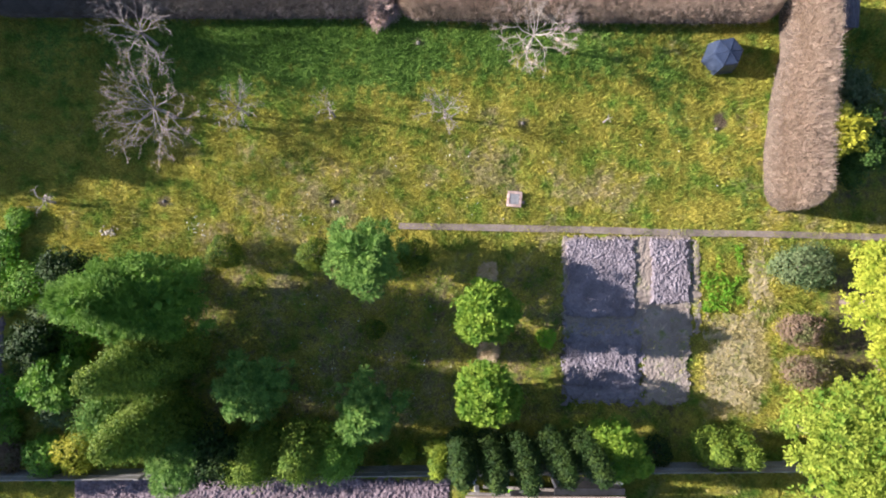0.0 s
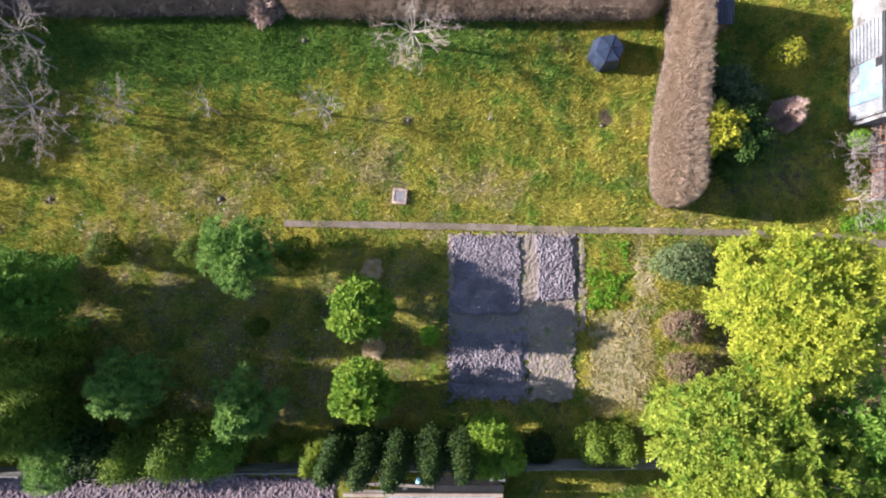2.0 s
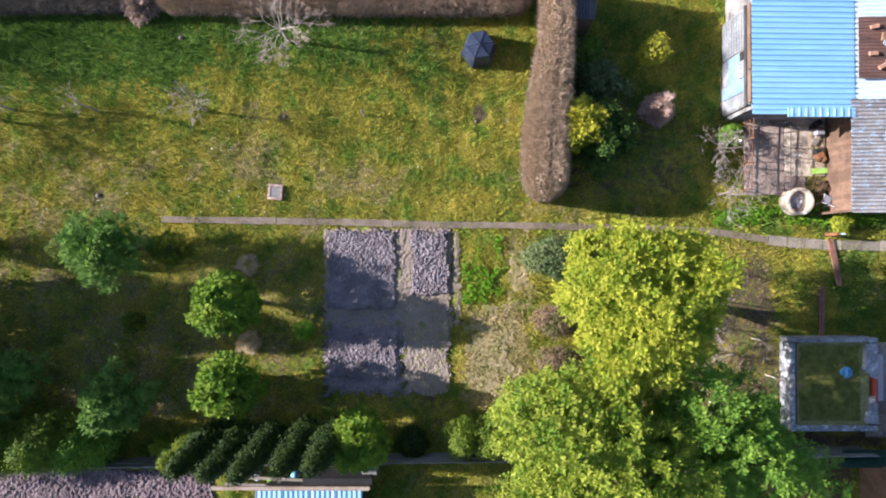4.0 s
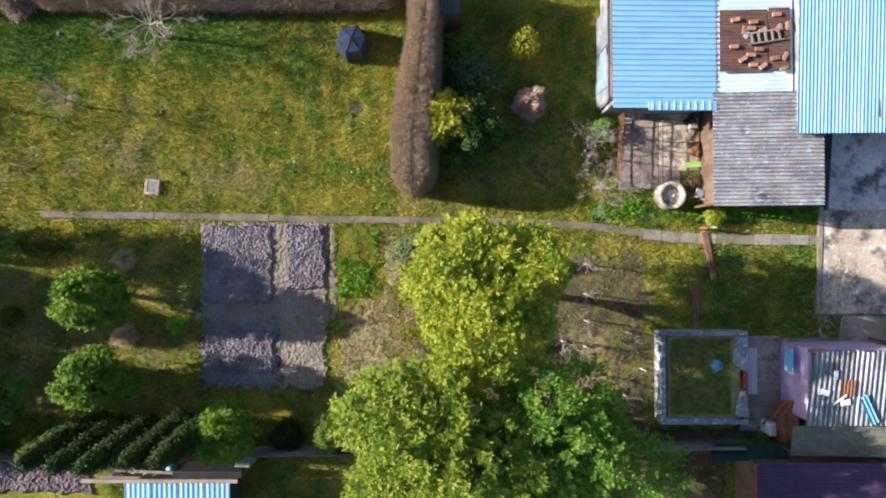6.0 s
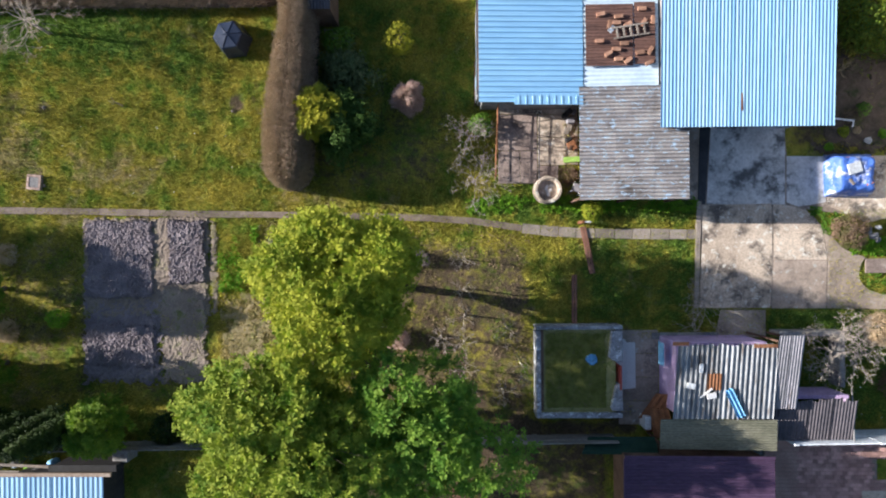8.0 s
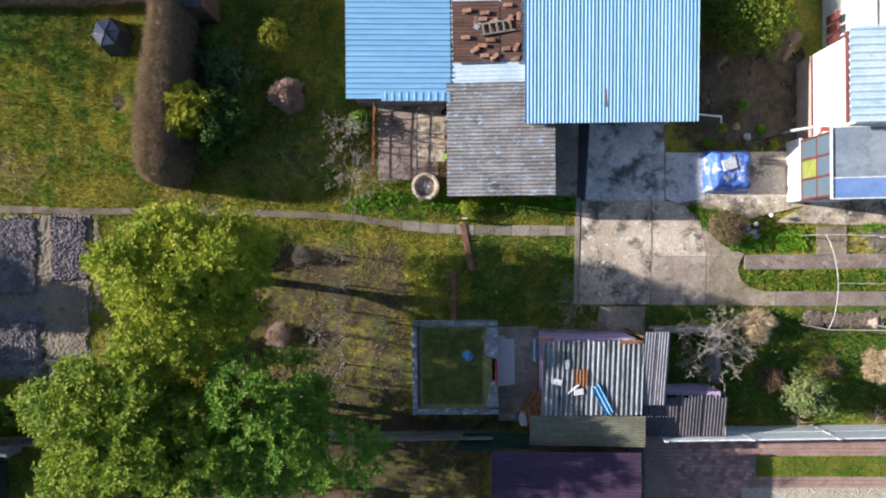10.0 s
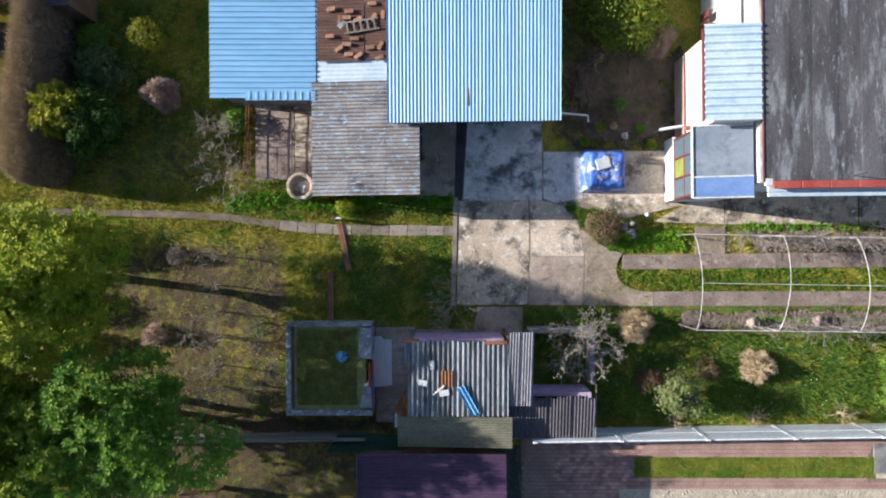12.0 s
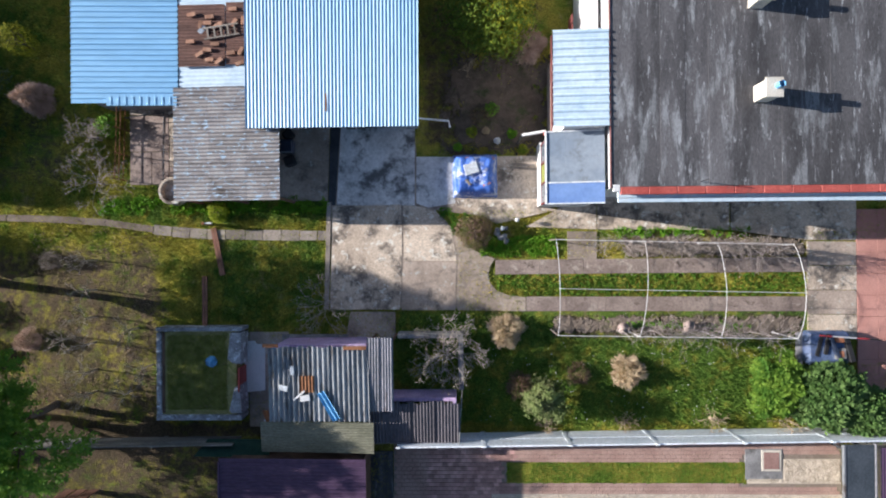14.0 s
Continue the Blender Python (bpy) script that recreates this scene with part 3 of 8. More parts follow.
def spray_data(cen, out, reach, size, rng, twigs=6, pairs=4, slim=0.5, droop=0.35):
    """Leafy sprays: from each centre short twigs fan outwards and droop, with leaves along both sides of each."""
    n = len(cen)
    k = n * twigs
    o = np.repeat(out, twigs, 0)
    w = o * 0.8 + rng.normal(0, 0.75, (k, 3)) * [1, 1, 0.45]
    w /= np.linalg.norm(w, axis=1)[:, None] + 1e-9
    ln = np.repeat(reach * rng.uniform(0.75, 1.25, n), twigs) * rng.uniform(0.55, 1.1, k)
    base = np.repeat(cen, twigs, 0)
    step = np.tile(np.linspace(0.25, 1.0, pairs), k)
    idx = np.repeat(np.arange(k), pairs)
    pos = base[idx] + w[idx] * (step * ln[idx])[:, None]
    pos[:, 2] -= droop * ln[idx] * step ** 2
    side = np.cross(w[idx], [0, 0, 1.0])
    side /= np.linalg.norm(side, axis=1)[:, None] + 1e-9
    vs, fs, at = [], [], 0
    for sg in (1, -1):
        m = len(pos)
        d = w[idx] * 0.7 + sg * side * 0.75 + rng.normal(0, 0.28, (m, 3))
        d[:, 2] -= 0.15
        d /= np.linalg.norm(d, axis=1)[:, None] + 1e-9
        nrm = rng.normal(0, 0.35, (m, 3)) + [0, 0, 1.0] + 0.5 * o[idx]
        s = np.cross(nrm, d)
        s /= np.linalg.norm(s, axis=1)[:, None] + 1e-9
        l = (size * rng.uniform(0.7, 1.3, m))[:, None]
        up_ = np.cross(d, s)
        v = np.stack([pos, pos + d * l * 0.5 + s * l * slim * 0.5 + up_ * l * 0.06, pos + d * l, pos + d * l * 0.5 - s * l * slim * 0.5 + up_ * l * 0.06], 1).reshape(-1, 3)
        vs.append(v)
        fs.append(np.arange(4 * m).reshape(m, 4) + at)
        at += 4 * m
    return np.concatenate(vs), np.concatenate(fs)


def spray_tree(name, label, x, y, rx, ry, h, leafm, seed, sprays=420, reach=0.5, size=0.17, low=0.15, category="tree", group="", bark=BARK, slim=0.5, twigs=6, pairs=4, droop=0.35, ragged=0.10, lean=0.0, inner=4, taper=0.0):
    """A full-crowned tree: sprays of leaves cover a domed crown of uneven outline, thinner inside, on a limbed trunk."""
    rng = np.random.RandomState(seed)
    root = thing(name, label, category, group)
    root.location = (x, y, 0)
    cz, rz = h * (1 + low) / 2, h * (1 - low) / 2
    d = sphere_dirs(sprays, rng)
    d[:, 2] = np.where(d[:, 2] < -0.35, -d[:, 2], d[:, 2])
    a = np.arctan2(d[:, 1], d[:, 0])
    lobe = 1 + ragged * (np.sin(3 * a + seed) + 0.7 * np.sin(5 * a + 2.1 * seed + 2 * d[:, 2]) + 0.6 * np.sin(9 * a + 1.3 * seed + 5 * d[:, 2]))
    deep = np.where(rng.uniform(0, 1, sprays) < 0.72, rng.uniform(0.84, 1.04, sprays), rng.uniform(0.35, 0.84, sprays))
    rad = deep * lobe
    edge = 1 - 0.6 * reach / max(rx, ry)
    cen = d * rad[:, None] * [rx * edge, ry * edge, rz * 0.92] + [0, 0, cz]
    cen[:, :2] *= (1 - taper * np.clip((cen[:, 2] - cz) / rz, 0, 1))[:, None]
    cen[:, 0] += lean * (cen[:, 2] - cz)
    cen[:, 2] = np.maximum(cen[:, 2], 0.25)
    v, f = spray_data(cen, d + [0, 0, 0.15], np.full(sprays, reach), size, rng, twigs, pairs, slim, droop)
    v[:, 2] = np.maximum(v[:, 2], 0.04)
    q = sphere_dirs(sprays * inner, rng) * rng.uniform(0.1, 0.66, sprays * inner)[:, None] ** 0.6
    v, f = joined([(v, f), leaf_data(q * [rx, ry, rz] + [0, 0, cz], q, size * 1.7, rng, 0.7)])
    ends = cen[rng.permutation(sprays)[: min(40, sprays // 4)]]
    mesh_ob("trunk", *limbs(rng, (0, 0, -0.05), (rng.uniform(-0.2, 0.2), rng.uniform(-0.2, 0.2), h * 0.72), ends, 0.03 + 0.022 * h), bark, root, "", True)
    mesh_ob("crown", v, f, leafm, root)
    return root


def cone_tree(name, label, x, y, r, h, leafm, seed, n=5200, size=0.13, category="conifer", group="", power=0.8, bushy=0.16, twist=0.0, slim=0.45):
    """An upright conifer: overlapping sprays on a tapering body with an uneven outline."""
    rng = np.random.RandomState(seed)
    root = thing(name, label, category, group)
    root.location = (x, y, 0)
    sprays = max(40, n // 26)
    u = rng.uniform(0, 1, sprays) ** 0.8
    a = rng.uniform(0, 2 * math.pi, sprays)
    z = 0.1 + u * (h - 0.15)
    prof = r * (1 - u) ** power * (0.78 + 0.22 * np.minimum(1, u * 6))
    prof = prof * (1 + 0.18 * np.sin(4 * a + seed + 3 * u)) * rng.uniform(0.75, 1.1, sprays) + 0.04
    cen = np.stack([np.cos(a) * prof, np.sin(a) * prof, z], 1)
    idx = np.repeat(np.arange(sprays), 26)
    off = rng.normal(0, 1, (len(idx), 3)) * [bushy, bushy, bushy * 1.5]
    out = np.stack([np.cos(a), np.sin(a), np.full(sprays, 0.75)], 1)[idx]
    c = cen[idx] + off
    c[:, 2] = np.clip(c[:, 2], 0.03, h + 0.1)
    v, f = leaf_data(c, out * 1.3 + off * 3.0, size, rng, slim, stray=0.4, shingle=True)
    m = n // 12
    hz, ha, hr = rng.uniform(0, 0.9, m), rng.uniform(0, 2 * math.pi, m), rng.uniform(0, 0.72, m) ** 0.5
    q = np.stack([np.cos(ha) * hr * r * (1 - hz) ** power, np.sin(ha) * hr * r * (1 - hz) ** power, 0.1 + hz * h], 1)
    v, f = joined([(v, f), leaf_data(q, q * [1, 1, 0], size * 2.2, rng, 0.8)])
    core = [k / 6 for k in range(7)]
    line = [(0, 0, -0.05 + 0.96 * h * k) for k in core]
    mesh_ob("trunk", *tube_data(line, [max(0.02, (0.05 + 0.012 * h) * (1 - k * 0.9)) for k in core], 6), BARK, root, "", True)
    mesh_ob("foliage", v, f, leafm, root)
    return root


def globe(name, label, x, y, r, h, leafm, seed, n=3200, size=0.10, category="shrub", group="", squash=1.0, loose=0.08, slim=0.5, stems=True):
    """A dense shrub, clipped or natural, of small leaves over stems."""
    rng = np.random.RandomState(seed)
    root = thing(name, label, category, group)
    root.location = (x, y, 0)
    d = sphere_dirs(n, rng)
    a = np.arctan2(d[:, 1], d[:, 0])
    bump = 1 + 0.10 * np.sin(3 * a + seed) + 0.07 * np.sin(7 * a + 1.7 * seed + 4 * d[:, 2])
    rad = (rng.uniform(0.55, 1, n) ** 0.35) * bump + rng.normal(0, loose, n)
    c = np.stack([d[:, 0] * r * rad, d[:, 1] * r * rad * squash, h * 0.48 + d[:, 2] * h * 0.5 * rad], 1)
    c[:, 2] = np.maximum(c[:, 2], 0.03)
    v, f = leaf_data(c, d + [0, 0, 0.2], size, rng, slim, stray=0.42, shingle=True)
    if stems:
        ends = np.stack([d[:14, 0] * r * 0.7, d[:14, 1] * r * 0.7 * squash, h * 0.5 + np.abs(d[:14, 2]) * h * 0.35], 1)
        mesh_ob("stem", *limbs(rng, (0, 0, -0.04), (0, 0, h * 0.7), ends, 0.04), BARK, root, "", True)
    mesh_ob("foliage", v, f, leafm, root)
    return root


def branch(rng, out, start, way, length, radius, depth, split, gnarl, rise, k):
    n = 4
    pts = [np.array(start, float)]
    w = np.array(way, float)
    for i in range(n):
        w = w + rng.normal(0, gnarl, 3) + [0, 0, rise]
        w /= np.linalg.norm(w)
        pts.append(pts[-1] + w * length / n)
    out.append(tube_data(pts, np.maximum(np.linspace(radius, radius * 0.45, n + 1), 0.0055), k))
    if depth == 0:
        return
    for i in range(split):
        j = rng.randint(1, n + 1)
        turn = w * 0.95 + rng.normal(0, 0.46, 3)
        turn[2] += 0.12
        turn /= np.linalg.norm(turn)
        branch(rng, out, pts[j], turn, length * rng.uniform(0.5, 0.78), radius * 0.60, depth - 1, split, gnarl * 1.15, rise, max(3, k - 1))


def fork(rng, out, start, way, length, radius, depth, gnarl, rise, flat, k):
    """A limb that bends a little, sends off side twigs and divides in two at its end."""
    n = 4
    pts = [np.array(start, float)]
    w = np.array(way, float)
    w /= np.linalg.norm(w)
    for i in range(n):
        w = w + rng.normal(0, gnarl, 3) + [0, 0, rise]
        w /= np.linalg.norm(w)
        pts.append(pts[-1] + w * length / n)
    out.append(tube_data(pts, np.maximum(np.linspace(radius, radius * 0.66, n + 1), 0.0075), k))
    if depth == 0:
        return
    side = np.cross(w, rng.normal(0, 1, 3))
    side[2] *= flat
    side /= np.linalg.norm(side) + 1e-9
    for sg in (1, -1):
        open_ = rng.uniform(0.25, 0.75)
        fork(rng, out, pts[-1], w + sg * side * open_, length * rng.uniform(0.6, 0.85), radius * 0.62, depth - 1, gnarl * 1.1, rise, flat, max(3, k - 1))
    if depth > 1 or rng.uniform() < 0.6:
        j = rng.randint(1, n)
        tw = w + side * rng.choice([-1, 1]) * rng.uniform(0.6, 1.1) + rng.normal(0, 0.2, 3)
        fork(rng, out, pts[j], tw, length * rng.uniform(0.45, 0.7), radius * 0.45, max(0, depth - 2), gnarl * 1.2, rise, flat, 3)


def bare_tree(name, label, x, y, spread, h, seed, arms=6, depth=3, bark=PALE_BARK, thick=0.07, category="tree", group="", gnarl=0.11, lean=(0, 0), rise=0.06, twigs=0, twigm=None, steep=1.0, trunk_share=0.3):
    """A leafless tree: a short trunk whose limbs fork again and again into thin twigs."""
    rng = np.random.RandomState(seed)
    root = thing(name, label, category, group)
    root.location = (x, y, 0)
    th = h * trunk_share
    trunk = tube_data([(0, 0, -0.06), (0.03, 0.02, th * 0.5), (lean[0] * 0.3, lean[1] * 0.3, th)], [thick * 1.5, thick * 1.2, thick], 7)
    mesh_ob("trunk", *trunk, bark, root, "", True)
    out = []
    for i in range(arms):
        a = 2 * math.pi * (i + rng.uniform(-0.25, 0.25)) / arms
        w = np.array((math.cos(a) * 0.9 + lean[0], math.sin(a) * 0.9 + lean[1], rng.uniform(0.35, 0.9) * steep))
        w /= np.linalg.norm(w)
        fork(rng, out, (lean[0] * 0.3, lean[1] * 0.3, th * rng.uniform(0.85, 1.0)), w, spread * rng.uniform(0.26, 0.36), thick * 0.46, depth, gnarl, rise * 0.5, 0.6, 5)
    v, f = joined(out)
    tips = v[rng.randint(0, len(v), twigs)] if twigs else None
    v[:, 2] = np.maximum(v[:, 2], 0.02)
    mesh_ob("limb_crown", v, f, bark, root, "", True)
    if twigs > 199:
        far = np.linalg.norm(tips[:, :2], axis=1) > spread * 0.35
        tips = tips[far] + rng.normal(0, 0.05, (far.sum(), 3))
        tips[:, 2] = np.maximum(tips[:, 2], 0.1)
        out_dir = tips / (np.linalg.norm(tips, axis=1)[:, None] + 1e-6)
        tv, tf = leaf_data(tips, out_dir, 0.36, rng, 0.026, 0.3, 0.2, 0.45)
        tagged(mesh_ob("twig_haze", tv, tf, twigm or GREY_TWIG, root), kind="stuff")
    return root


def tuft(name, label, x, y, r, h, leafm, seed, n=900, category="grass clump", group="", flat=0.5, width=0.022):
    """A rounded clump of dry blades or twigs that fan out from the ground."""
    rng = np.random.RandomState(seed)
    root = thing(name, label, category, group)
    root.location = (x, y, 0)
    n = int(n * 1.6)
    d = sphere_dirs(n, rng)
    d[:, 2] = np.abs(d[:, 2])
    a = np.arctan2(d[:, 1], d[:, 0])
    reach = rng.uniform(0.35, 1.0, n) ** 0.5 * (1 + 0.10 * np.sin(3 * a + seed) + 0.08 * np.sin(5 * a + 2 * seed) + 0.06 * np.sin(9 * a + 3 * seed))
    c = d * reach[:, None] * [r * 0.86, r * 0.86, h * 0.86]
    v, f = leaf_data(c, d * 1.6, 0.34 * min(1.0, r), rng, 0.085, 0.5, 0.0)
    v[:, 2] = np.maximum(v[:, 2], 0.01)
    mesh_ob("foliage", v, f, leafm, root)
    return root

# ---- ground: one sheet to the horizon ----
def smooth_box(x, y, a, b, soft=0.5):
    """1 inside the plan rectangle with opposite corners a and b, 0 outside."""
    x0, x1 = min(a[0], b[0]), max(a[0], b[0])
    y0, y1 = min(a[1], b[1]), max(a[1], b[1])
    s = lambda v: np.clip(v / soft + 0.5, 0, 1)
    return s(x - x0) * s(x1 - x) * s(y - y0) * s(y1 - y)


def spot(x, y, c, r):
    return np.clip(1.25 - np.hypot(x - c[0], y - c[1]) / r, 0, 1)


def soft_noise(x, y, s, seed):
    rng = np.random.RandomState(seed)
    v = np.zeros_like(x)
    for k in range(6):
        a, b, p, q = rng.uniform(-1, 1, 2).tolist() + rng.uniform(0, 6.28, 2).tolist()
        v += np.sin(s * (a * x + b * y) * (1 + 0.5 * k) + p) * np.cos(s * (b * x - a * y) * (1 + 0.35 * k) + q) / (1 + 0.3 * k)
    return v / 2.6


def dry_at(x, y):
    v = 0.16 + 0.44 * soft_noise(x, y, 0.9, 3) + 0.34 * soft_noise(x, y, 2.2, 4)
    v += 0.30 * smooth_box(x, y, (-11.23, 0.73), (11.14, 4.45), 3.0)
    v += 0.45 * spot(x, y, (8.00, 3.31), 1.6) + 0.35 * spot(x, y, (1.99, 5.03), 2.0) + 0.3 * spot(x, y, (-5.19, 2.74), 1.6)
    v += 0.32 * smooth_box(x, y, (-13.54, -0.13), (5.56, -8.57), 1.5)
    v += 1.0 * smooth_box(x, y, (12.98, -3.27), (15.82, -8.27), 0.9)
    v += 0.45 * smooth_box(x, y, (15.13, 0.58), (16.68, -7.27), 0.8)
    v += 0.25 * smooth_box(x, y, (22.87, -0.42), (28.83, -8.78), 1.5)
    v += 0.5 * smooth_box(x, y, (28.76, -5.16), (32.63, -9.32), 0.5)
    v += 0.45 * smooth_box(x, y, (-15.27, 0.16), (-10.66, 1.16), 0.8)
    v += 0.35 * smooth_box(x, y, (15.67, 1.22), (23.17, 2.03), 0.8)
    v -= 0.45 * smooth_box(x, y, (-22.83, 12.28), (6.00, 7.90), 3.0)
    v -= 0.9 * smooth_box(x, y, (40.68, -5.22), (62.98, -9.97), 1.0)
    return v


def lush_at(x, y):
    v = -0.02 + 0.34 * soft_noise(x, y, 0.8, 8) + 0.26 * soft_noise(x, y, 2.2, 9)
    v += 0.38 * smooth_box(x, y, (-22.83, 12.28), (-6.63, 8.50), 3.0)
    v += 0.25 * smooth_box(x, y, (-4.33, 12.23), (16.86, 8.45), 2.0)
    v += 0.50 * smooth_box(x, y, (-10.67, 11.96), (12.87, 9.89), 2.6)
    for c in ((10.58, 8.46), (11.72, 6.89), (11.14, 4.16), (15.42, 2.44), (6.28, 1.88), (-7.78, 1.74), (-11.53, 5.91) ):
        v += 0.42 * spot(x, y, c, 1.3)
    v += 0.40 * smooth_box(x, y, (-15.58, 11.97), (-0.88, 7.33), 2.4) + 0.38 * smooth_box(x, y, (-22.0, 12.5), (9.0, 7.6), 2.6)
    v += 0.3 * spot(x, y, (11.43, 7.60), 1.6) + 0.4 * spot(x, y, (15.42, 4.16), 2.2)
    v += 0.68 * smooth_box(x, y, (31.45, -0.33), (37.33, -4.80), 0.9)
    v += 0.8 * smooth_box(x, y, (26.04, 1.80), (37.43, 0.34), 0.6)
    v += 0.80 * smooth_box(x, y, (40.69, -3.94), (62.98, -9.97), 0.8) + 0.35 * smooth_box(x, y, (45.8, -2.3), (61.0, -3.4), 0.3)
    v += 0.5 * smooth_box(x, y, (17.47, 12.04), (26.34, 3.29), 1.5)
    v += 0.5 * smooth_box(x, y, (-22.79, 0.45), (-19.57, -11.06), 1.0)
    return v - 0.10 + 0.32 * soft_noise(x, y, 4.5, 10)


def soil_at(x, y):
    v = -0.10 + 0.14 * soft_noise(x, y, 0.8, 5) + 0.18 * soft_noise(x, y, 2.4, 6)
    v += 0.42 * smooth_box(x, y, (-14.11, -0.56), (5.56, -9.00), 1.6)
    v += 0.80 * smooth_box(x, y, (19.12, -0.68), (28.90, -11.07), 1.4)
    v += 0.52 * smooth_box(x, y, (17.44, 7.70), (24.89, 1.87), 1.8)
    v += 0.85 * smooth_box(x, y, (18.04, -10.08), (32.80, -14.34), 0.8)
    v += 0.4 * smooth_box(x, y, (9.13, -8.71), (15.96, -10.55), 0.8)
    v += 0.72 * smooth_box(x, y, (42.10, 11.52), (48.25, 4.00), 0.6)
    v += 0.75 * smooth_box(x, y, (48.47, -4.27), (60.97, -5.54), 0.3)
    v += 0.75 * smooth_box(x, y, (52.00, -0.07), (61.14, -1.63), 0.3)
    v += 0.6 * smooth_box(x, y, (32.96, -4.76), (34.34, -12.03), 0.6)
    v += 0.6 * smooth_box(x, y, (27.71, -9.60), (34.07, -10.27), 0.4)
    v += 0.45 * smooth_box(x, y, (5.56, -2.85), (12.83, -8.56), 0.5)
    for c in ((-14.41, 2.55), (-5.74, 2.54), (3.45, 3.02), (13.86, 6.39), (13.86, 6.88), (-1.46, 10.64), (3.85, 6.58), (16.05, 4.45)):
        v += 0.9 * spot(x, y, c, 0.5)
    return v


def in_box(x, y, a, b):
    return (x > min(a[0], b[0])) & (x < max(a[0], b[0])) & (y > min(a[1], b[1])) & (y < max(a[1], b[1]))


gx = np.concatenate([[-900, -400, -180, -90, -50], np.arange(-32, 80, 0.28), [95, 140, 240, 480, 950]])
gy = np.concatenate([[-900, -400, -180, -90, -40], np.arange(-20, 22, 0.28), [40, 90, 180, 400, 900]])
GX, GY = np.meshgrid(gx, gy, indexing="ij")
GZ = 0.035 * soft_noise(GX, GY, 2.2, 21) + 0.03 * soft_noise(GX, GY, 5.5, 22)
flat = np.clip(1 - (np.abs(GX - 24) > 58) - (np.abs(GY) > 22), 0, 1)
GZ = np.where(flat > 0, GZ, 0) - 0.035
i, j = np.meshgrid(np.arange(len(gx) - 1), np.arange(len(gy) - 1), indexing="ij")
w = len(gy)
quads = np.stack([i * w + j, (i + 1) * w + j, (i + 1) * w + j + 1, i * w + j + 1], -1).reshape(-1, 4)
ground = mesh_ob("ground", np.stack([GX, GY, GZ], -1).reshape(-1, 3), quads, GROUND, None, "", True)
tagged(ground, "rough garden turf with dry, lush and bare patches", "ground", kind="structure")
for key, fn in (("dry", dry_at), ("lush", lush_at), ("soil", soil_at)):
    at = ground.data.attributes.new(key, "FLOAT", "POINT")
    at.data.foreach_set("value", fn(GX, GY).astype(np.float32).ravel())

# ---- tilled beds ----
def clods(name, label, a, b, rough, lump, material, seed, res=0.065, height=0.05, rows=0.0, ragged=0.12):
    """Dug earth: a closed slab with a lumpy top of clods."""
    x0, x1, y0, y1 = min(a[0], b[0]), max(a[0], b[0]), min(a[1], b[1]), max(a[1], b[1])
    nx, ny = int((x1 - x0) / res), int((y1 - y0) / res)
    xs, ys = np.linspace(x0, x1, nx), np.linspace(y0, y1, ny)
    X, Y = np.meshgrid(xs, ys, indexing="ij")
    rng = np.random.RandomState(seed)
    raw = rng.uniform(-1, 1, X.shape)
    k = raw.copy()
    for s in range(1):
        k = (k + np.roll(k, 1, 0) + np.roll(k, 1, 1) + np.roll(k, -1, 0) + np.roll(k, -1, 1)) / 5
    Z = height + lump * k * 1.5 + rough * raw * 0.45 + 0.02 * soft_noise(X, Y, 4.0, seed)
    if rows:
        Z += 0.05 * np.sin(X * 2 * math.pi / rows)
    jag = 0.10 * soft_noise(X, Y, 2.2, seed + 1) + 0.05 * soft_noise(X, Y, 6.0, seed + 2)
    X2, Y2 = X + jag + rng.normal(0, 0.012, X.shape), Y + jag[::-1] * 0.8 + rng.normal(0, 0.012, X.shape)
    edge = np.minimum(np.minimum(X - x0, x1 - X), np.minimum(Y - y0, y1 - Y))
    hold = np.clip((edge + ragged * (soft_noise(X, Y, 3.5, seed + 3) + 0.7 * soft_noise(X, Y, 9.0, seed + 4) - 0.35) + 0.4 * ragged * rng.uniform(-1, 1, X.shape)) / 0.12, 0, 1)
    hold[0, :] = hold[-1, :] = 0
    hold[:, 0] = hold[:, -1] = 0
    Z = -0.14 + (Z + 0.14) * hold
    i, j = np.meshgrid(np.arange(nx - 1), np.arange(ny - 1), indexing="ij")
    q = np.stack([i * ny + j, (i + 1) * ny + j, (i + 1) * ny + j + 1, i * ny + j + 1], -1).reshape(-1, 4)
    ob = mesh_ob(name, np.stack([X2, Y2, Z], -1).reshape(-1, 3), q, material)
    return tagged(ob, label, "soil", kind="stuff")


clods("raked_earth", "raked grey-brown earth across the upper bed", (5.77, 0.90), (12.50, -4.42), 0.025, 0.02, FINE_EARTH, 3, 0.06, 0.02)
clods("raked_earth", "raked grey-brown earth across the lower bed", (5.76, -3.28), (10.15, -7.90), 0.03, 0.025, TILLED, 5, 0.06, 0.02, 0.0, 0.3)
clods("dug_earth", "freshly dug clods of grey-brown earth in the bed", (5.94, 0.76), (9.65, -3.45), 0.034, 0.042, TILLED, 1, 0.036, 0.11)
clods("dug_earth", "freshly dug clods of grey-brown earth in the bed", (5.93, -4.54), (9.81, -6.99), 0.036, 0.045, TILLED, 2, 0.036, 0.10, 0.0, 0.15)
clods("dug_earth", "coarse dug clods beside a narrow trench", (10.22, 0.73), (12.33, -2.70), 0.038, 0.05, TILLED, 4, 0.037, 0.15, 0.0, 0.12)
clods("raked_earth", "raked earth with thin weeds beside the dug bed", (9.80, -2.75), (12.40, -7.85), 0.02, 0.02, WEEDY_EARTH, 6, 0.05, 0.055, 0.0, 0.2)
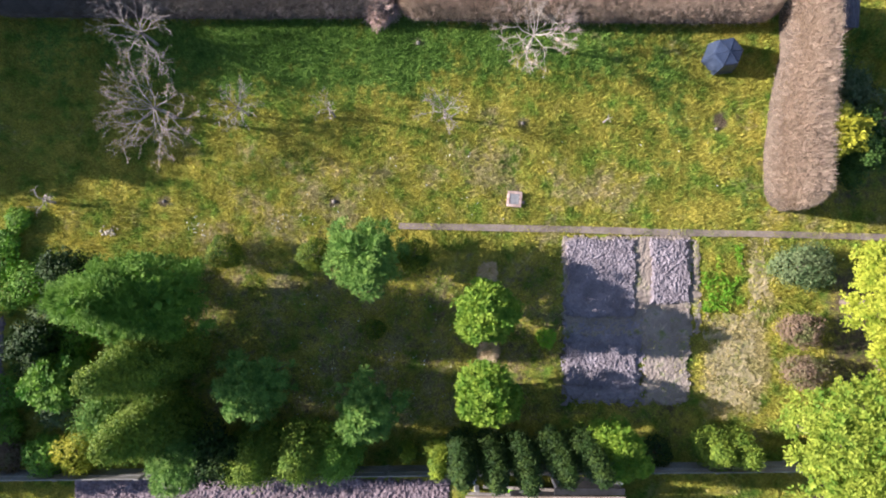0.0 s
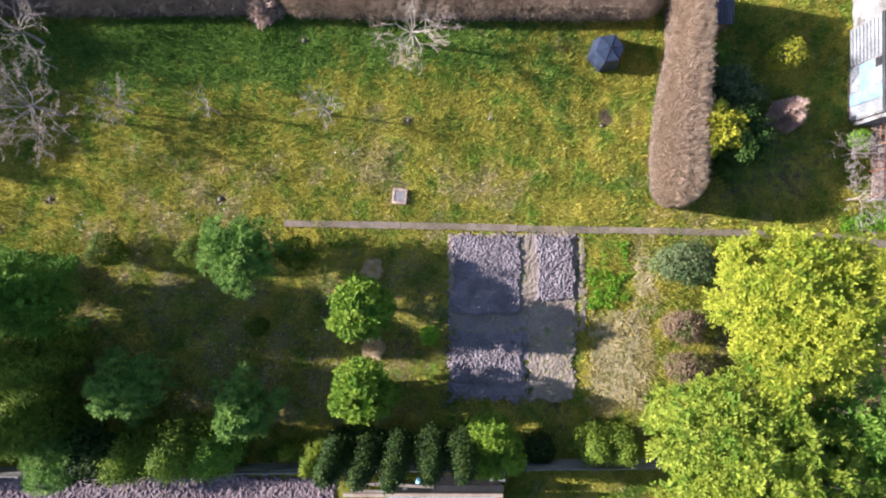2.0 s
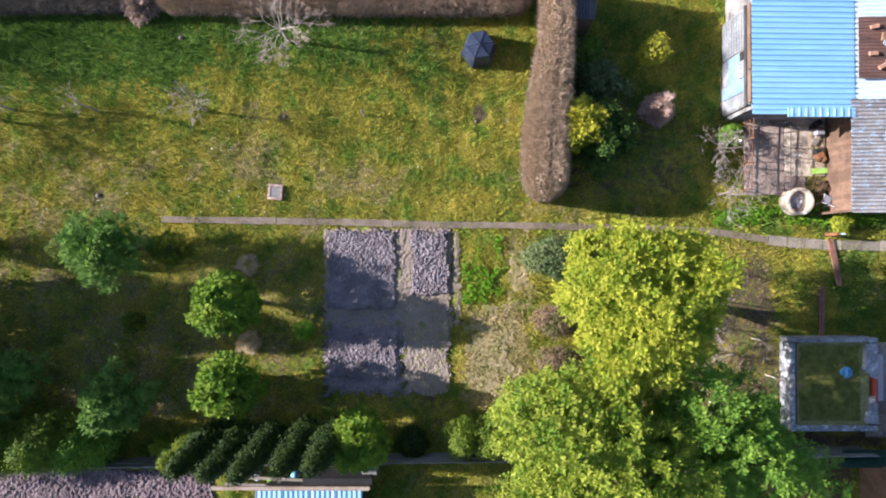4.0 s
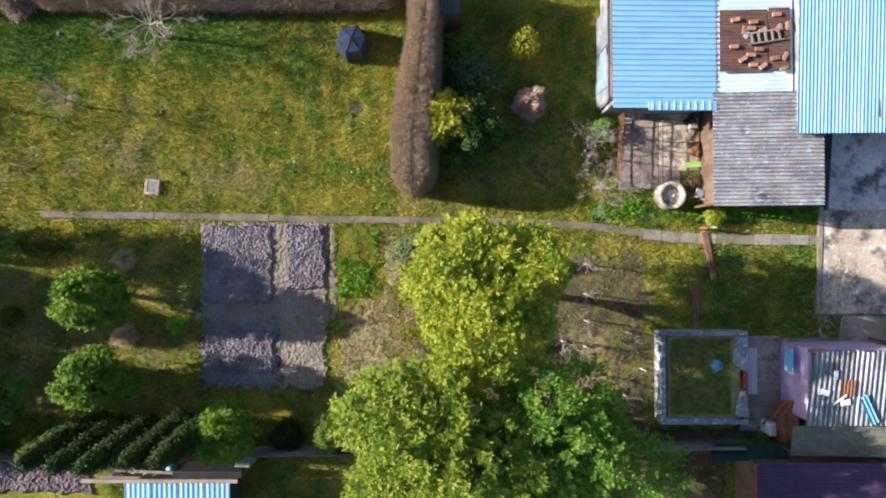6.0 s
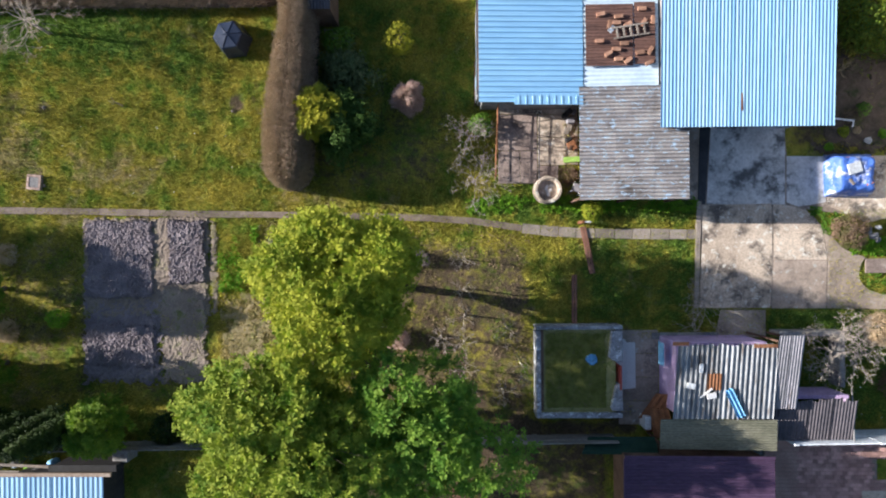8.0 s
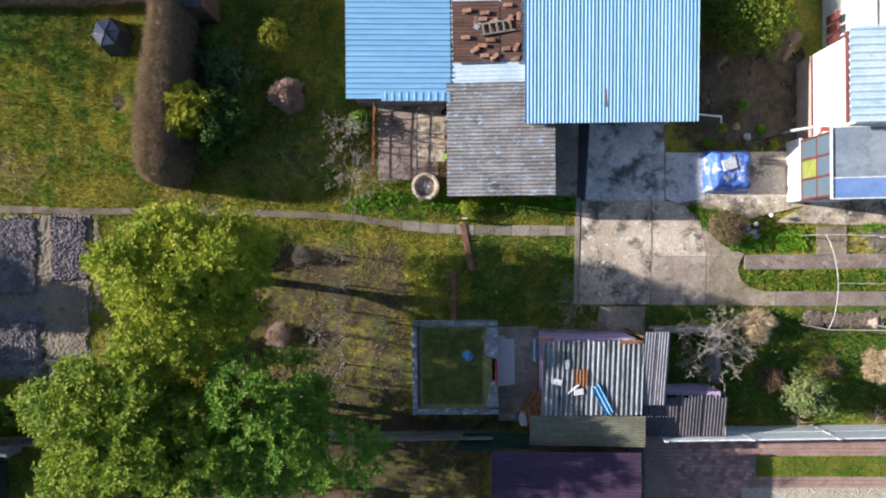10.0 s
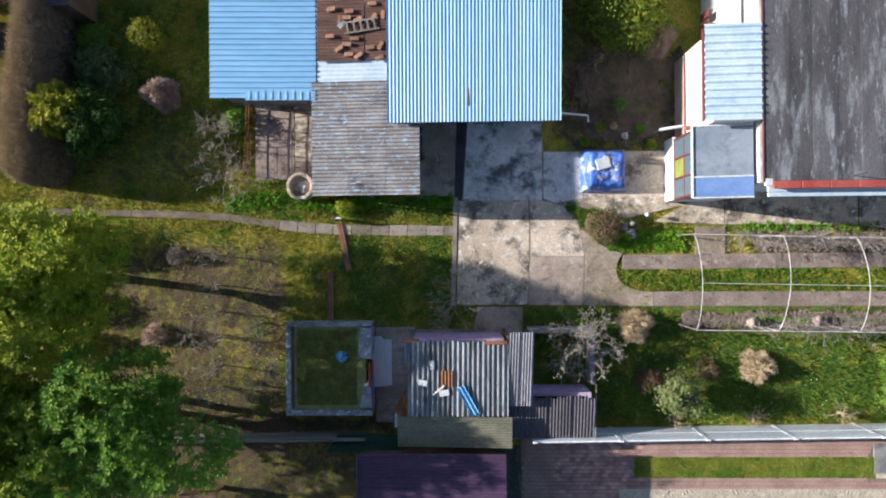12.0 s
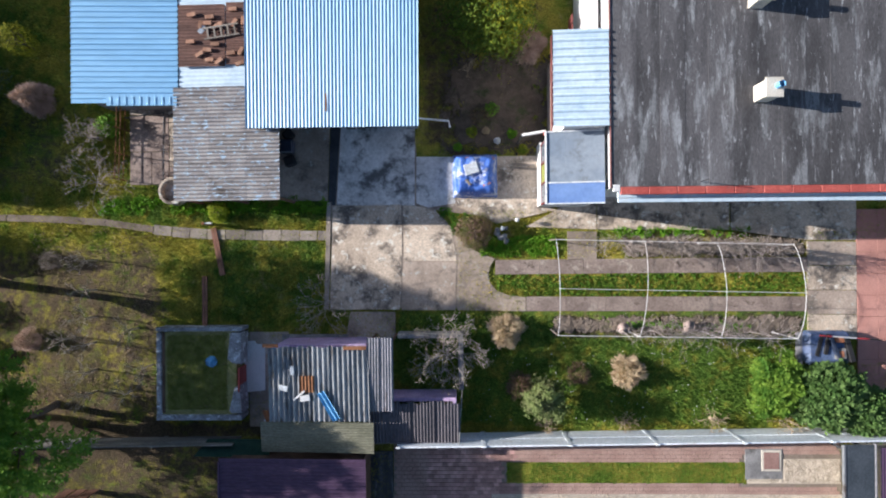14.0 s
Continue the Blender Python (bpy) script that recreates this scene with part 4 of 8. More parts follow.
clods("trodden_earth", "bare trodden strip along the bed's edge", (12.34, 0.73), (12.93, -4.42), 0.01, 0.02, FINE_EARTH, 8, 0.08, 0.03)
clods("dry_earth", "trodden tan earth with thin dry grass", (12.85, -2.9), (16.0, -8.4), 0.012, 0.02, DRY_EARTH, 18, 0.07, 0.003, 0.0, 1.1)
clods("dry_earth", "trodden tan strip with thin dry grass beside the crop", (14.9, 0.75), (16.6, -3.6), 0.010, 0.02, DRY_EARTH, 19, 0.07, 0.001, 0.0, 0.9)
clods("field_earth", "ploughed purple-brown field with coarse furrows", (-19.0, -11.4), (0.27, -13.15), 0.045, 0.04, FIELD_EARTH, 9, 0.055, 0.06, 0.0)
clods("field_earth", "dug brown earth beyond the shrubs", (-26.0, -3.2), (-22.47, -9.05), 0.04, 0.06, FIELD_EARTH, 10, 0.09, 0.06)
clods("shade_bed_earth", "dark earth in the shaded bed beside the annex, darkened for its shade", (42.9, 3.3), (48.8, 8.9), 0.02, 0.015, SHADE_EARTH, 21, 0.06, 0.02, 0.0, 0.9)
clods("vine_bed_earth", "crumbly brown earth under the vine frame", (48.46, -4.35), (60.97, -5.37), 0.02, 0.015, BED_EARTH, 11, 0.05, 0.04, 0.0, 0.2)
clods("vine_bed_earth", "crumbly brown earth under the vine frame", (52.06, -0.44), (61.00, -1.55), 0.02, 0.015, BED_EARTH, 12, 0.05, 0.04, 0.0, 0.2)

# ---- garden path of slabs ----
garden_path = thing("garden_path", "narrow path of worn concrete slabs through the grass", "path", kind="structure")
line = [(-2.46, 1.30), (5.99, 1.13), (12.56, 0.93), (15.66, 0.90), (22.59, 0.71), (25.74, 0.51), (27.46, 0.24), (28.89, 0.03), (30.89, -0.16), (33.73, -0.23), (37.31, -0.29)]
rng = random.Random(4)
def along(line, d):
    for a, b in zip(line, line[1:]):
        step = math.dist(a, b)
        if d <= step:
            k = d / step
            return (a[0] + (b[0] - a[0]) * k, a[1] + (b[1] - a[1]) * k)
        d -= step
    return line[-1]
total = sum(math.dist(a, b) for a, b in zip(line, line[1:]))
d = 0.0
while d < total - 0.3:
    far = d > total - 10.5
    step = rng.uniform(0.88, 1.0) if far else rng.uniform(1.4, 2.7)
    a, b = along(line, d + (0.035 if far else 0.012)), along(line, min(total, d + step))
    wide = rng.uniform(0.46, 0.54) if far else rng.uniform(0.31, 0.36)
    bar("slab", a, b, wide, 0.08, 0.05 + rng.uniform(-0.01, 0.01), SLAB if far else WORN_SLAB, garden_path)
    d += step

# ---- concrete yard ----
yard = thing("yard", "stained concrete yard of large poured slabs", "pavement", kind="structure")
prism("bedding", [(37.57, 5.27), (41.68, 5.22), (41.83, 3.51), (48.22, 3.49), (48.26, 1.12), (45.27, 0.59), (42.72, 0.95), (44.69, -1.16), (45.24, -2.70), (46.36, -3.98), (37.44, -3.92)], -0.1, 0.034, OLD_CONCRETE, yard, "grey joint bedding")
prism("slab", [(37.59, 1.17), (41.02, 1.25), (41.05, -1.59), (40.92, -4.03), (37.38, -4.01)], -0.1, 0.045, CONCRETE, yard, "pale stained slab")
prism("slab", [(41.10, 1.25), (42.21, 1.07), (42.78, 0.84), (43.23, 0.46), (43.56, -0.08), (43.78, -1.61), (41.14, -1.59)], -0.1, 0.043, CONCRETE, yard)
prism("slab", [(41.14, -1.65), (43.78, -1.67), (43.70, -4.07), (41.00, -4.06)], -0.1, 0.046, OLD_CONCRETE, yard)
prism("slab", [(43.65, -0.14), (43.98, -0.56), (44.46, -0.96), (45.02, -1.28), (45.70, -1.51), (45.47, -1.85), (45.36, -2.33), (45.46, -2.75), (45.80, -3.12), (46.36, -3.35), (47.21, -3.44), (47.20, -4.15), (43.79, -4.07), (43.86, -1.61)], -0.1, 0.044, OLD_CONCRETE, yard)
prism("slab", [(38.03, 5.38), (41.73, 5.33), (41.70, 1.19), (37.77, 1.23)], -0.1, 0.045, SKYLIT_CONCRETE, yard)
prism("slab", [(41.81, 3.63), (43.76, 3.60), (43.74, 1.28), (42.38, 1.07), (41.79, 1.30)], -0.1, 0.043, SKYLIT_CONCRETE, yard)
prism("slab", [(43.85, 3.60), (48.28, 3.61), (48.31, 1.06), (48.79, 0.89), (45.83, 0.24), (43.83, 1.11)], -0.1, 0.045, CONCRETE, yard)
prism("slab", [(34.90, 5.31), (37.45, 5.28), (37.31, 1.46), (34.87, 1.48)], -0.1, 0.05, OLD_CONCRETE, yard)
# Narrow dark band between two slabs, coloured with the dark metal.
prism("slab", [(37.48, 5.27), (38.00, 5.38), (37.71, 1.23), (37.34, 1.23)], -0.1, 0.035, DARK_METAL, yard, "narrow dark strip along the slab edge")
prism("slab", [(38.44, -4.13), (40.69, -4.14), (40.68, -5.50), (38.17, -5.49)], -0.1, 0.04, OLD_CONCRETE, yard)
prism("slab", [(48.82, 0.92), (49.22, 1.45), (50.76, 1.83), (50.75, -0.09), (47.24, 0.06)], -0.1, 0.042, CONCRETE, yard)
prism("slab", [(50.82, 1.83), (57.31, 1.76), (57.29, -0.17), (50.80, -0.09)], -0.1, 0.045, CONCRETE, yard)
prism("slab", [(57.39, 1.76), (63.48, 1.70), (63.46, -0.73), (61.15, -0.71), (57.37, -0.17)], -0.1, 0.043, CONCRETE, yard)
for k in range(4):
    prism("slab", [(61.09, -0.77) if k == 0 else ((61.09, -0.77)[0], (61.09, -0.77)[1] - k * 1.2 - 0.02), ((63.46, -0.79)[0], (63.46, -0.79)[1] - k * 1.2 - 0.02), ((63.46, -0.79)[0], (63.46, -0.79)[1] - k * 1.2 - 1.19), ((61.09, -0.77)[0], (61.09, -0.77)[1] - k * 1.2 - 1.19)], -0.1, 0.042 + 0.002 * (k % 2), CONCRETE if k % 2 else OLD_CONCRETE, yard)
kerb = thing("yard_kerb", "narrow pale concrete kerb along the grass", "kerb", kind="structure")
a, b = (37.39, 1.40), (37.21, -4.01)
for k in range(5):
    bar("kerb_stone", (a[0] + (b[0] - a[0]) * k / 5, a[1] + (b[1] - a[1]) * k / 5 - 0.02), (a[0] + (b[0] - a[0]) * (k + 1) / 5, a[1] + (b[1] - a[1]) * (k + 1) / 5), 0.22, 0.15, 0.075, SLAB, kerb)

TRACK = surf("worn_track_concrete", (0.205, 0.158, 0.136), (0.305, 0.243, 0.208), (0.42, 0.365, 0.31), 0.6, 16, 0.4, 0.92, bump=0.2, depth=0.006, spread=0.12, stain_scale=0.7, contrast=1.1, wear=(0.15, 0.115, 0.095), wear_at=(0.56, 0.62))
wheel_tracks = thing("wheel_tracks", "two worn concrete wheel strips with grass between", "driveway", kind="structure")
for a, b in (((45.70, -1.94), (61.08, -1.91)), ((47.23, -3.78), (61.06, -3.86))):
    for k in range(7):
        p = (a[0] + (b[0] - a[0]) * k / 7 + 0.012, a[1] + (b[1] - a[1]) * k / 7)
        q = (a[0] + (b[0] - a[0]) * (k + 1) / 7, a[1] + (b[1] - a[1]) * (k + 1) / 7)
        bar("strip_slab", p, q, 0.72, 0.15, 0.045 + 0.002 * (k % 2), TRACK, wheel_tracks)
cross = thing("cross_path", "short grey cross path beside the vine frame", "path", kind="structure")
bar("path_slab", (50.04, -0.19), (50.03, -1.60), 1.45, 0.15, 0.047, OLD_CONCRETE, cross)

red_paving = thing("red_paving", "dusty red paving beside the house", "pavement", kind="structure")
rx, ry = 63.47, 0.86
for k in range(9):
    for m in range(8):
        box("paving_slab", rx + 0.02 + m * 1.0, rx + 1.01 + m * 1.0, ry - 9.6 + k * 1.06, ry - 9.6 + k * 1.06 + 1.05, -0.1, 0.045, RED_PAVING, red_paving, bevel=0.006)

# ---- boundary fence along the south ----
def fence_y(x):
    return -10.82 + 0.0135 * x


fence = thing("boundary_fence", "concrete plank fence between square posts, weathered grey to whitewashed", "fence", kind="structure")
FENCE_WHITE = surf("whitewashed_planks", (0.64, 0.69, 0.75), (0.77, 0.80, 0.84), (0.48, 0.47, 0.46), 0.8, 14, 0.25, 0.85, bump=0.2, depth=0.006, stretch=(0.5, 1, 2), spread=0.08)
FENCE_GREY = surf("mossy_grey_planks", (0.19, 0.175, 0.16), (0.27, 0.25, 0.23), (0.10, 0.11, 0.06), 0.8, 14, 0.35, 0.92, bump=0.25, depth=0.006, stretch=(0.5, 1, 2), spread=0.12)
x = -23.0
while x < 63.0:
    if not 32.0 < x < 36.2:
        east = x > 38.5
        high = 2.1 if east else 1.45
        mat_ = FENCE_WHITE if east else FENCE_GREY
        box("post", x - 0.10, x + 0.10, fence_y(x) - 0.045, fence_y(x) + 0.045, -0.1, high + 0.08, mat_, fence, bevel=0.015)
        n = 4 if east else 3
        for k in range(n):
            step = high / n
            p, q = (x + 0.10, fence_y(x)), (x + 3.90, fence_y(x + 4.0))
            bar("plank", p, q, 0.045 + 0.03 * (k % 2), step - 0.045, (k + 1) * step, mat_, fence)
    x += 4.0

# ---- garage and sheds in the north yard ----
def walls_round(parent, x0, x1, y0, y1, h, material, thick=0.22, name="wall", south=None):
    """Four walls that butt against one another; south: a list of openings (x0, x1, height) in the south wall."""
    box(name, x0, x0 + thick, y0, y1, -0.1, h, material, parent)
    box(name, x1 - thick, x1, y0, y1, -0.1, h, material, parent)
    box(name, x0 + thick, x1 - thick, y1 - thick, y1, -0.1, h, material, parent)
    cut = x0 + thick
    for a, b, oh in south or []:
        box(name, cut, a, y0, y0 + thick, -0.1, h, material, parent)
        box(name, a, b, y0, y0 + thick, oh, h, material, parent, bevel=0.004)
        cut = b
    box(name, cut, x1 - thick, y0, y0 + thick, -0.1, h, material, parent)


# the big garage
gx0, gy0 = 34.30, 4.49
gx1, _ = 42.13, 4.38
garage = thing("garage", "wide garage under a pale blue corrugated steel roof", "garage")
walls_round(garage, gx0 + 0.25, gx1 - 0.25, gy0 + 0.55, 17.0, 3.10, WALL_GREY, 0.25, south=[(gx0 + 1.6, gx0 + 4.0, 2.3), (gx0 + 4.5, gx0 + 7.0, 2.3)])
for x in (gx0 + 1.62, gx0 + 4.52):
    door = box("door", x, x + 2.36 + (0.1 if x > gx0 + 4 else 0), gy0 + 0.66, gy0 + 0.72, 0.05, 2.28, DARK_METAL, garage, "dark steel garage door")
    box("handle", x + 1.1, x + 1.26, gy0 + 0.63, gy0 + 0.658, 0.95, 1.0, WHITE_PIPE, door)
sheets("roof_sheet", ((gx0 + 0.04, gy0, 3.28), (gx1, gy0, 3.28), (gx1 + 0.08, 18.0, 3.75), (gx0 + 0.12, 18.0, 3.75)), 8, 1, 0.163, 0.014, BLUE_WAVE, garage, seed=3)
box("fascia", gx0 + 0.05, gx1 - 0.05, gy0 + 0.10, gy0 + 0.14, 3.08, 3.23, GREY_TIMBER, garage, "weathered fascia board")
for k in range(4):
    x = gx0 + 0.6 + k * (gx1 - gx0 - 1.2) / 3
    box("bracket", x - 0.05, x + 0.05, gy0 + 0.15, gy0 + 0.6, 2.96, 3.08, PALE_BLUE, garage)
box("rust_patch", gx0 + 3.66, gx0 + 3.72, gy0 + 0.7, gy0 + 1.5, 3.33, 3.345, RUST, garage, "narrow streak of red rust", 0.002)
tube("downpipe", [(gx1, gy0 + 0.4, 3.0), (gx1 + 1.35, gy0 + 0.36, 2.55), (gx1 + 1.40, gy0 + 0.1, 2.4)], 0.045, WHITE_PIPE, garage, "white outlet pipe")

# the blue ribbed shed
ax0, ay0 = 26.16, 5.80
ax1, _ = 31.00, 5.73
blue_shed = thing("blue_roofed_shed", "low shed under a bright blue ribbed steel roof", "shed")
walls_round(blue_shed, ax0 + 0.2, ax1 - 0.1, ay0 + 0.35, 17.0, 2.62, WALL_GREY)
for k in range(5):
    y0 = ay0 + k * 2.5
    sheet("roof_sheet", ((ax0, y0, 2.98), (ax0, y0 + 2.56, 2.98), (ax1, y0 + 2.56, 2.72), (ax1, y0, 2.72)), 0.25, 0.028, 1, BLUE_RIB, blue_shed, square=True, samples=12)
fall = lambda x: 3.05 - 0.0537 * (x - ax0)
bar("edge_strip", (27.80, ay0 + 0.09), (ax1 - 0.02, ay0 + 0.09), 0.42, 0.05, (fall(27.8), fall(ax1)), BLUE_RIB, blue_shed, "blue ridge strip with studs")
for k in range(9):
    x = 27.97 + k * 0.335
    box("strip_rib", x - 0.02, x + 0.07, ay0 - 0.10, ay0 + 0.28, fall(x) - 0.03, fall(x) + 0.02, BLUE_RIB, blue_shed, "", 0.01)
CLAD_WHITE = surf("weathered_white_cladding", (0.185, 0.193, 0.210), (0.265, 0.277, 0.297), (0.17, 0.155, 0.145), 1.2, 12, 0.35, 0.7, 0.0, 0.1, 0.004)
CLAD_BLUE = surf("faded_blue_cladding", (0.150, 0.235, 0.320), (0.215, 0.305, 0.390), (0.24, 0.27, 0.30), 1.2, 12, 0.3, 0.6, 0.0, 0.1, 0.004)
cladding = thing("shed_cladding", "weathered white slats, pale sheets and brown boards on a shed wall", "cladding")
box("backing_wall", 26.20, 26.35, 6.35, 11.0, -0.1, 2.60, WALL_GREY, cladding)
for k in range(9):
    box("slat", 26.135, 26.175, 9.05, 10.90, 0.10 + 0.25 * k, 0.27 + 0.25 * k, CLAD_WHITE, cladding, "", 0.008)
for y in (9.06, 9.95, 10.80):
    box("batten", 26.178, 26.198, y, y + 0.09, 0.02, 2.32, GREY_TIMBER, cladding, "", 0.004)
for k, (y0, y1, z0, z1, m_) in enumerate(((7.75, 9.0, 0.05, 0.75, CLAD_WHITE), (7.70, 9.0, 0.78, 1.75, CLAD_BLUE), (7.75, 8.55, 1.78, 2.32, CLAD_WHITE), (6.42, 7.05, 0.05, 2.25, CLAD_WHITE), (7.08, 7.70, 0.05, 2.30, CLAD_BLUE))):
    sheet("panel", ((26.14 - 0.012 * k, y0, z0), (26.14 - 0.012 * k, y1, z0), (26.18, y1, z1), (26.18, y0, z1)), 0.16, 0.006, 1, m_, cladding, samples=6)
# Black panel for the shade in a gap between the sheets.
box("gap_shade", 26.182, 26.198, 8.58, 9.0, 1.80, 2.30, BLACK, cladding, "black panel in place of a shaded gap in the cladding", 0.0)
# Dark strip laid in for the shadowed gap below the roof.
box("rail", 26.08, 26.195, 6.30, 11.0, 2.36, 2.52, DARK_METAL, cladding, "dark strip in place of the shaded gap below the roof")
for k in range(3):
    box("board", 26.15, 26.195, 6.40 + 1.55 * k, 7.90 + 1.55 * k, 2.54, 2.84, TIMBER, cladding, "brown board")
box("foot_rail", 26.06, 26.12, 6.35, 8.6, -0.03, 0.10, TIMBER, cladding, "brown foot board")

# the brown roof between them
middle = thing("middle_shed", "shed between the garages under patched brown roofing", "shed")
mx0, my0 = 31.03, 6.49
mx1 = gx0 + 0.15
box("wall", mx0 + 0.05, mx1 - 0.05, my0 + 0.1, 17.0, -0.1, 2.5, WALL_GREY, middle)
sheets("roof_sheet", ((mx0, my0, 2.66), (mx0, my0 + 9.0, 2.66), (mx1, my0 + 9.0, 2.78), (mx1, my0, 2.78)), 5, 1, 0.2, 0.012, PALE_BLUE, middle, seed=5)
for a, b, c, d in (((31.10, 7.43), (33.27, 7.40), 2.84, 2.7), ((33.32, 7.50), (34.28, 7.49), 2.87, 2.75)):
    sheets("felt", ((a[0], a[1], c), (a[0], a[1] + 2.85, c), (b[0], a[1] + 2.85, c + 0.02), (b[0], a[1], c + 0.02)), 3, 1, 0.15, 0.014, BROWN_ROOF, middle, seed=6)
loose = [(31.77, 9.78), (32.60, 9.67), (33.66, 10.01), (32.18, 9.31), (32.49, 9.38), (33.01, 9.30), (33.73, 9.39), (34.15, 9.48), (31.71, 8.55), (32.12, 7.97), (32.58, 7.71), (32.48, 8.17), (33.02, 7.65), (33.57, 8.00), (34.03, 8.09), (33.98, 7.53), (32.85, 8.42)]
turns = [10, 5, 2, 80, 0, 25, 55, 85, 3, 30, 2, -5, 35, 8, 60, 20, 0]
for (px, py), tn in zip(loose, turns):
    b = box("roof_brick", -0.20, 0.20, -0.09, 0.09, 0, 0.10, BRICK, None, "", 0.015)
    b.location, b.rotation_euler = (px, py, 2.895), (0, 0, radians(tn))
    tagged(b, "loose orange brick weighing down the brown roofing", "brick", "bricks on the brown roof")
ladder = thing("wooden_ladder", "short grey wooden ladder lying on the brown roof", "ladder")
la, lb = Vector((32.32, 8.88)), Vector((33.95, 9.11))
side = Vector((-(lb - la).y, (lb - la).x)).normalized() * 0.24
for s in (1, -1):
    bar("rail", tuple(la + side * s), tuple(lb + side * s), 0.07, 0.06, 3.0, GREY_TIMBER, ladder)
for k in range(5):
    p = la + (lb - la) * (0.12 + k * 0.19)
    bar("rung", tuple(p - side), tuple(p + side), 0.08, 0.05, 2.99, GREY_TIMBER, ladder)
scrap = box("white_scrap", -0.2, 0.2, -0.11, 0.11, 0, 0.02, WHITE_SHEET, None)
scrap.location, scrap.rotation_euler = (*(32.26, 9.08), 2.97), (0.1, 0.2, 0.9)
tagged(scrap, "scrap of white sheet on the brown roof", "scrap")

# the old cement-sheet carport
cx0, cy0 = 30.80, 1.28
cx1, cy1 = 35.76, 6.50
carport = thing("carport", "board-sided carport under a lichened grey corrugated cement roof", "carport")
sheets("roof_sheet", ((cx0, cy0, 2.76), (cx0, cy1, 2.76), (cx1, cy1, 2.94), (cx1, cy0, 2.94)), 5, 3, 0.177, 0.042, OLD_SHEET, carport, seed=9)
for px in (cx0 + 0.16, (cx0 + cx1) / 2, cx1 - 0.12):
    for py in (cy0 + 0.12, cy1 - 0.15):
        box("post", px - 0.06, px + 0.06, py - 0.06, py + 0.06, -0.1, 2.70, TIMBER, carport)
for k in range(24):
    y = cy0 + 0.16 + k * (cy1 - cy0 - 0.36) / 24
    box("wall_board", cx0 + 0.60, cx0 + 0.63, y, y + (cy1 - cy0 - 0.36) / 24 - 0.002, -0.05, 2.56, TIMBER, carport, bevel=0.0)
box("wall_plate", cx0 + 0.59, cx0 + 0.64, cy0 + 0.18, cy1 - 0.21, 2.56, 2.70, TIMBER, carport)
for py in (cy0 + 0.12, (cy0 + cy1) / 2, cy1 - 0.15):
    box("beam", cx0 + 0.02, cx1 - 0.02, py - 0.05, py + 0.05, 2.57, 2.71, TIMBER, carport)

# the small paved pen west of the carport
pen = thing("paved_pen", "small paved pen with a broken paving floor", "pavement", kind="structure")
PEN_FLOOR = surf("pinkish_pen_concrete", (0.235, 0.182, 0.160), (0.330, 0.262, 0.230), (0.150, 0.115, 0.100), 0.8, 14, 0.45, 0.92, bump=0.2, depth=0.008, spread=0.14)
prism("floor_slab", [(27.26, 6.38), (31.30, 6.34), (31.29, 5.88), (27.25, 5.92)], -0.1, 0.05, CONCRETE, pen, "pale concrete strip")
for x0, x1, y0, y1, m_ in ((27.26, 29.24, 4.05, 5.88, PEN_FLOOR), (27.26, 28.35, 2.37, 4.02, PEN_FLOOR), (28.38, 29.24, 2.37, 4.02, PEN_FLOOR), (29.28, 31.30, 4.70, 5.86, CONCRETE), (29.28, 31.30, 3.30, 4.67, CONCRETE), (29.28, 30.30, 2.45, 3.27, PEN_FLOOR)):
    box("floor_slab", x0, x1, y0, y1, -0.1, 0.042, m_, pen, bevel=0.008)
rail = thing("rusty_rail_fence", "rusty tube rails on posts along the pen", "fence")
ra, rb = Vector((27.20, 6.38)), Vector((27.06, 2.58))
for z in (0.35, 0.75, 1.1):
    tube("rail", [(*ra, z), (*((ra + rb) / 2), z - 0.02), (*rb, z)], 0.022, RUST, rail, k=6)
for k in range(4):
    p = ra + (rb - ra) * k / 3
    tube("post", [(*p, -0.1), (*p, 1.2)], 0.03, RUST, rail, k=6)
gate = thing("metal_frame", "dark metal frame standing in the paved pen", "frame")
for a, b in (((29.28, 5.89), (29.25, 2.55)), ((27.34, 5.66), (29.28, 5.89))):
    for z in (0.60,):
        tube("bar", [(*a, z), (*b, z)], 0.025, DARK_METAL, gate, k=6)
for a in ((29.28, 5.89), (29.27, 4.34), (29.25, 2.55), (27.34, 5.66)):
    tube("upright", [(*a, -0.05), (*a, 0.66)], 0.025, DARK_METAL, gate, k=6)

wx, wy = 29.68, 1.98
well = thing("well_ring", "round concrete well ring with a mossy rim", "well")
bm = bmesh.new()
prof = [(0.50, -0.1), (0.50, 0.62), (0.55, 0.70), (0.66, 0.70), (0.69, 0.64), (0.69, -0.1)]
rings = []
for k in range(28):
    a = 2 * math.pi * k / 28
    rings.append([bm.verts.new((r * math.cos(a), r * math.sin(a), z)) for r, z in prof])
for k in range(28):
    for m in range(len(prof) - 1):
        bm.faces.new((rings[k][m], rings[(k + 1) % 28][m], rings[(k + 1) % 28][m + 1], rings[k][m + 1]))
bmesh.ops.recalc_face_normals(bm, faces=bm.faces)
part("ring", bm, CONCRETE, well)
bm = bmesh.new()
bmesh.ops.create_circle(bm, cap_ends=True, radius=0.5, segments=28)
bmesh.ops.translate(bm, vec=(0, 0, 0.36), verts=bm.verts)
part("fill", bm, CONCRETE, well, "pale rubble inside the ring")
for k, (dx, dy, tn) in enumerate(((0.08, -0.02, 20), (-0.05, 0.12, 70), (0.05, -0.18, 100))):
    box("stone", dx - 0.14, dx + 0.14, dy - 0.07, dy + 0.07, 0.36, 0.46, WALL_WHITE, well, "white broken block", 0.02, tn)
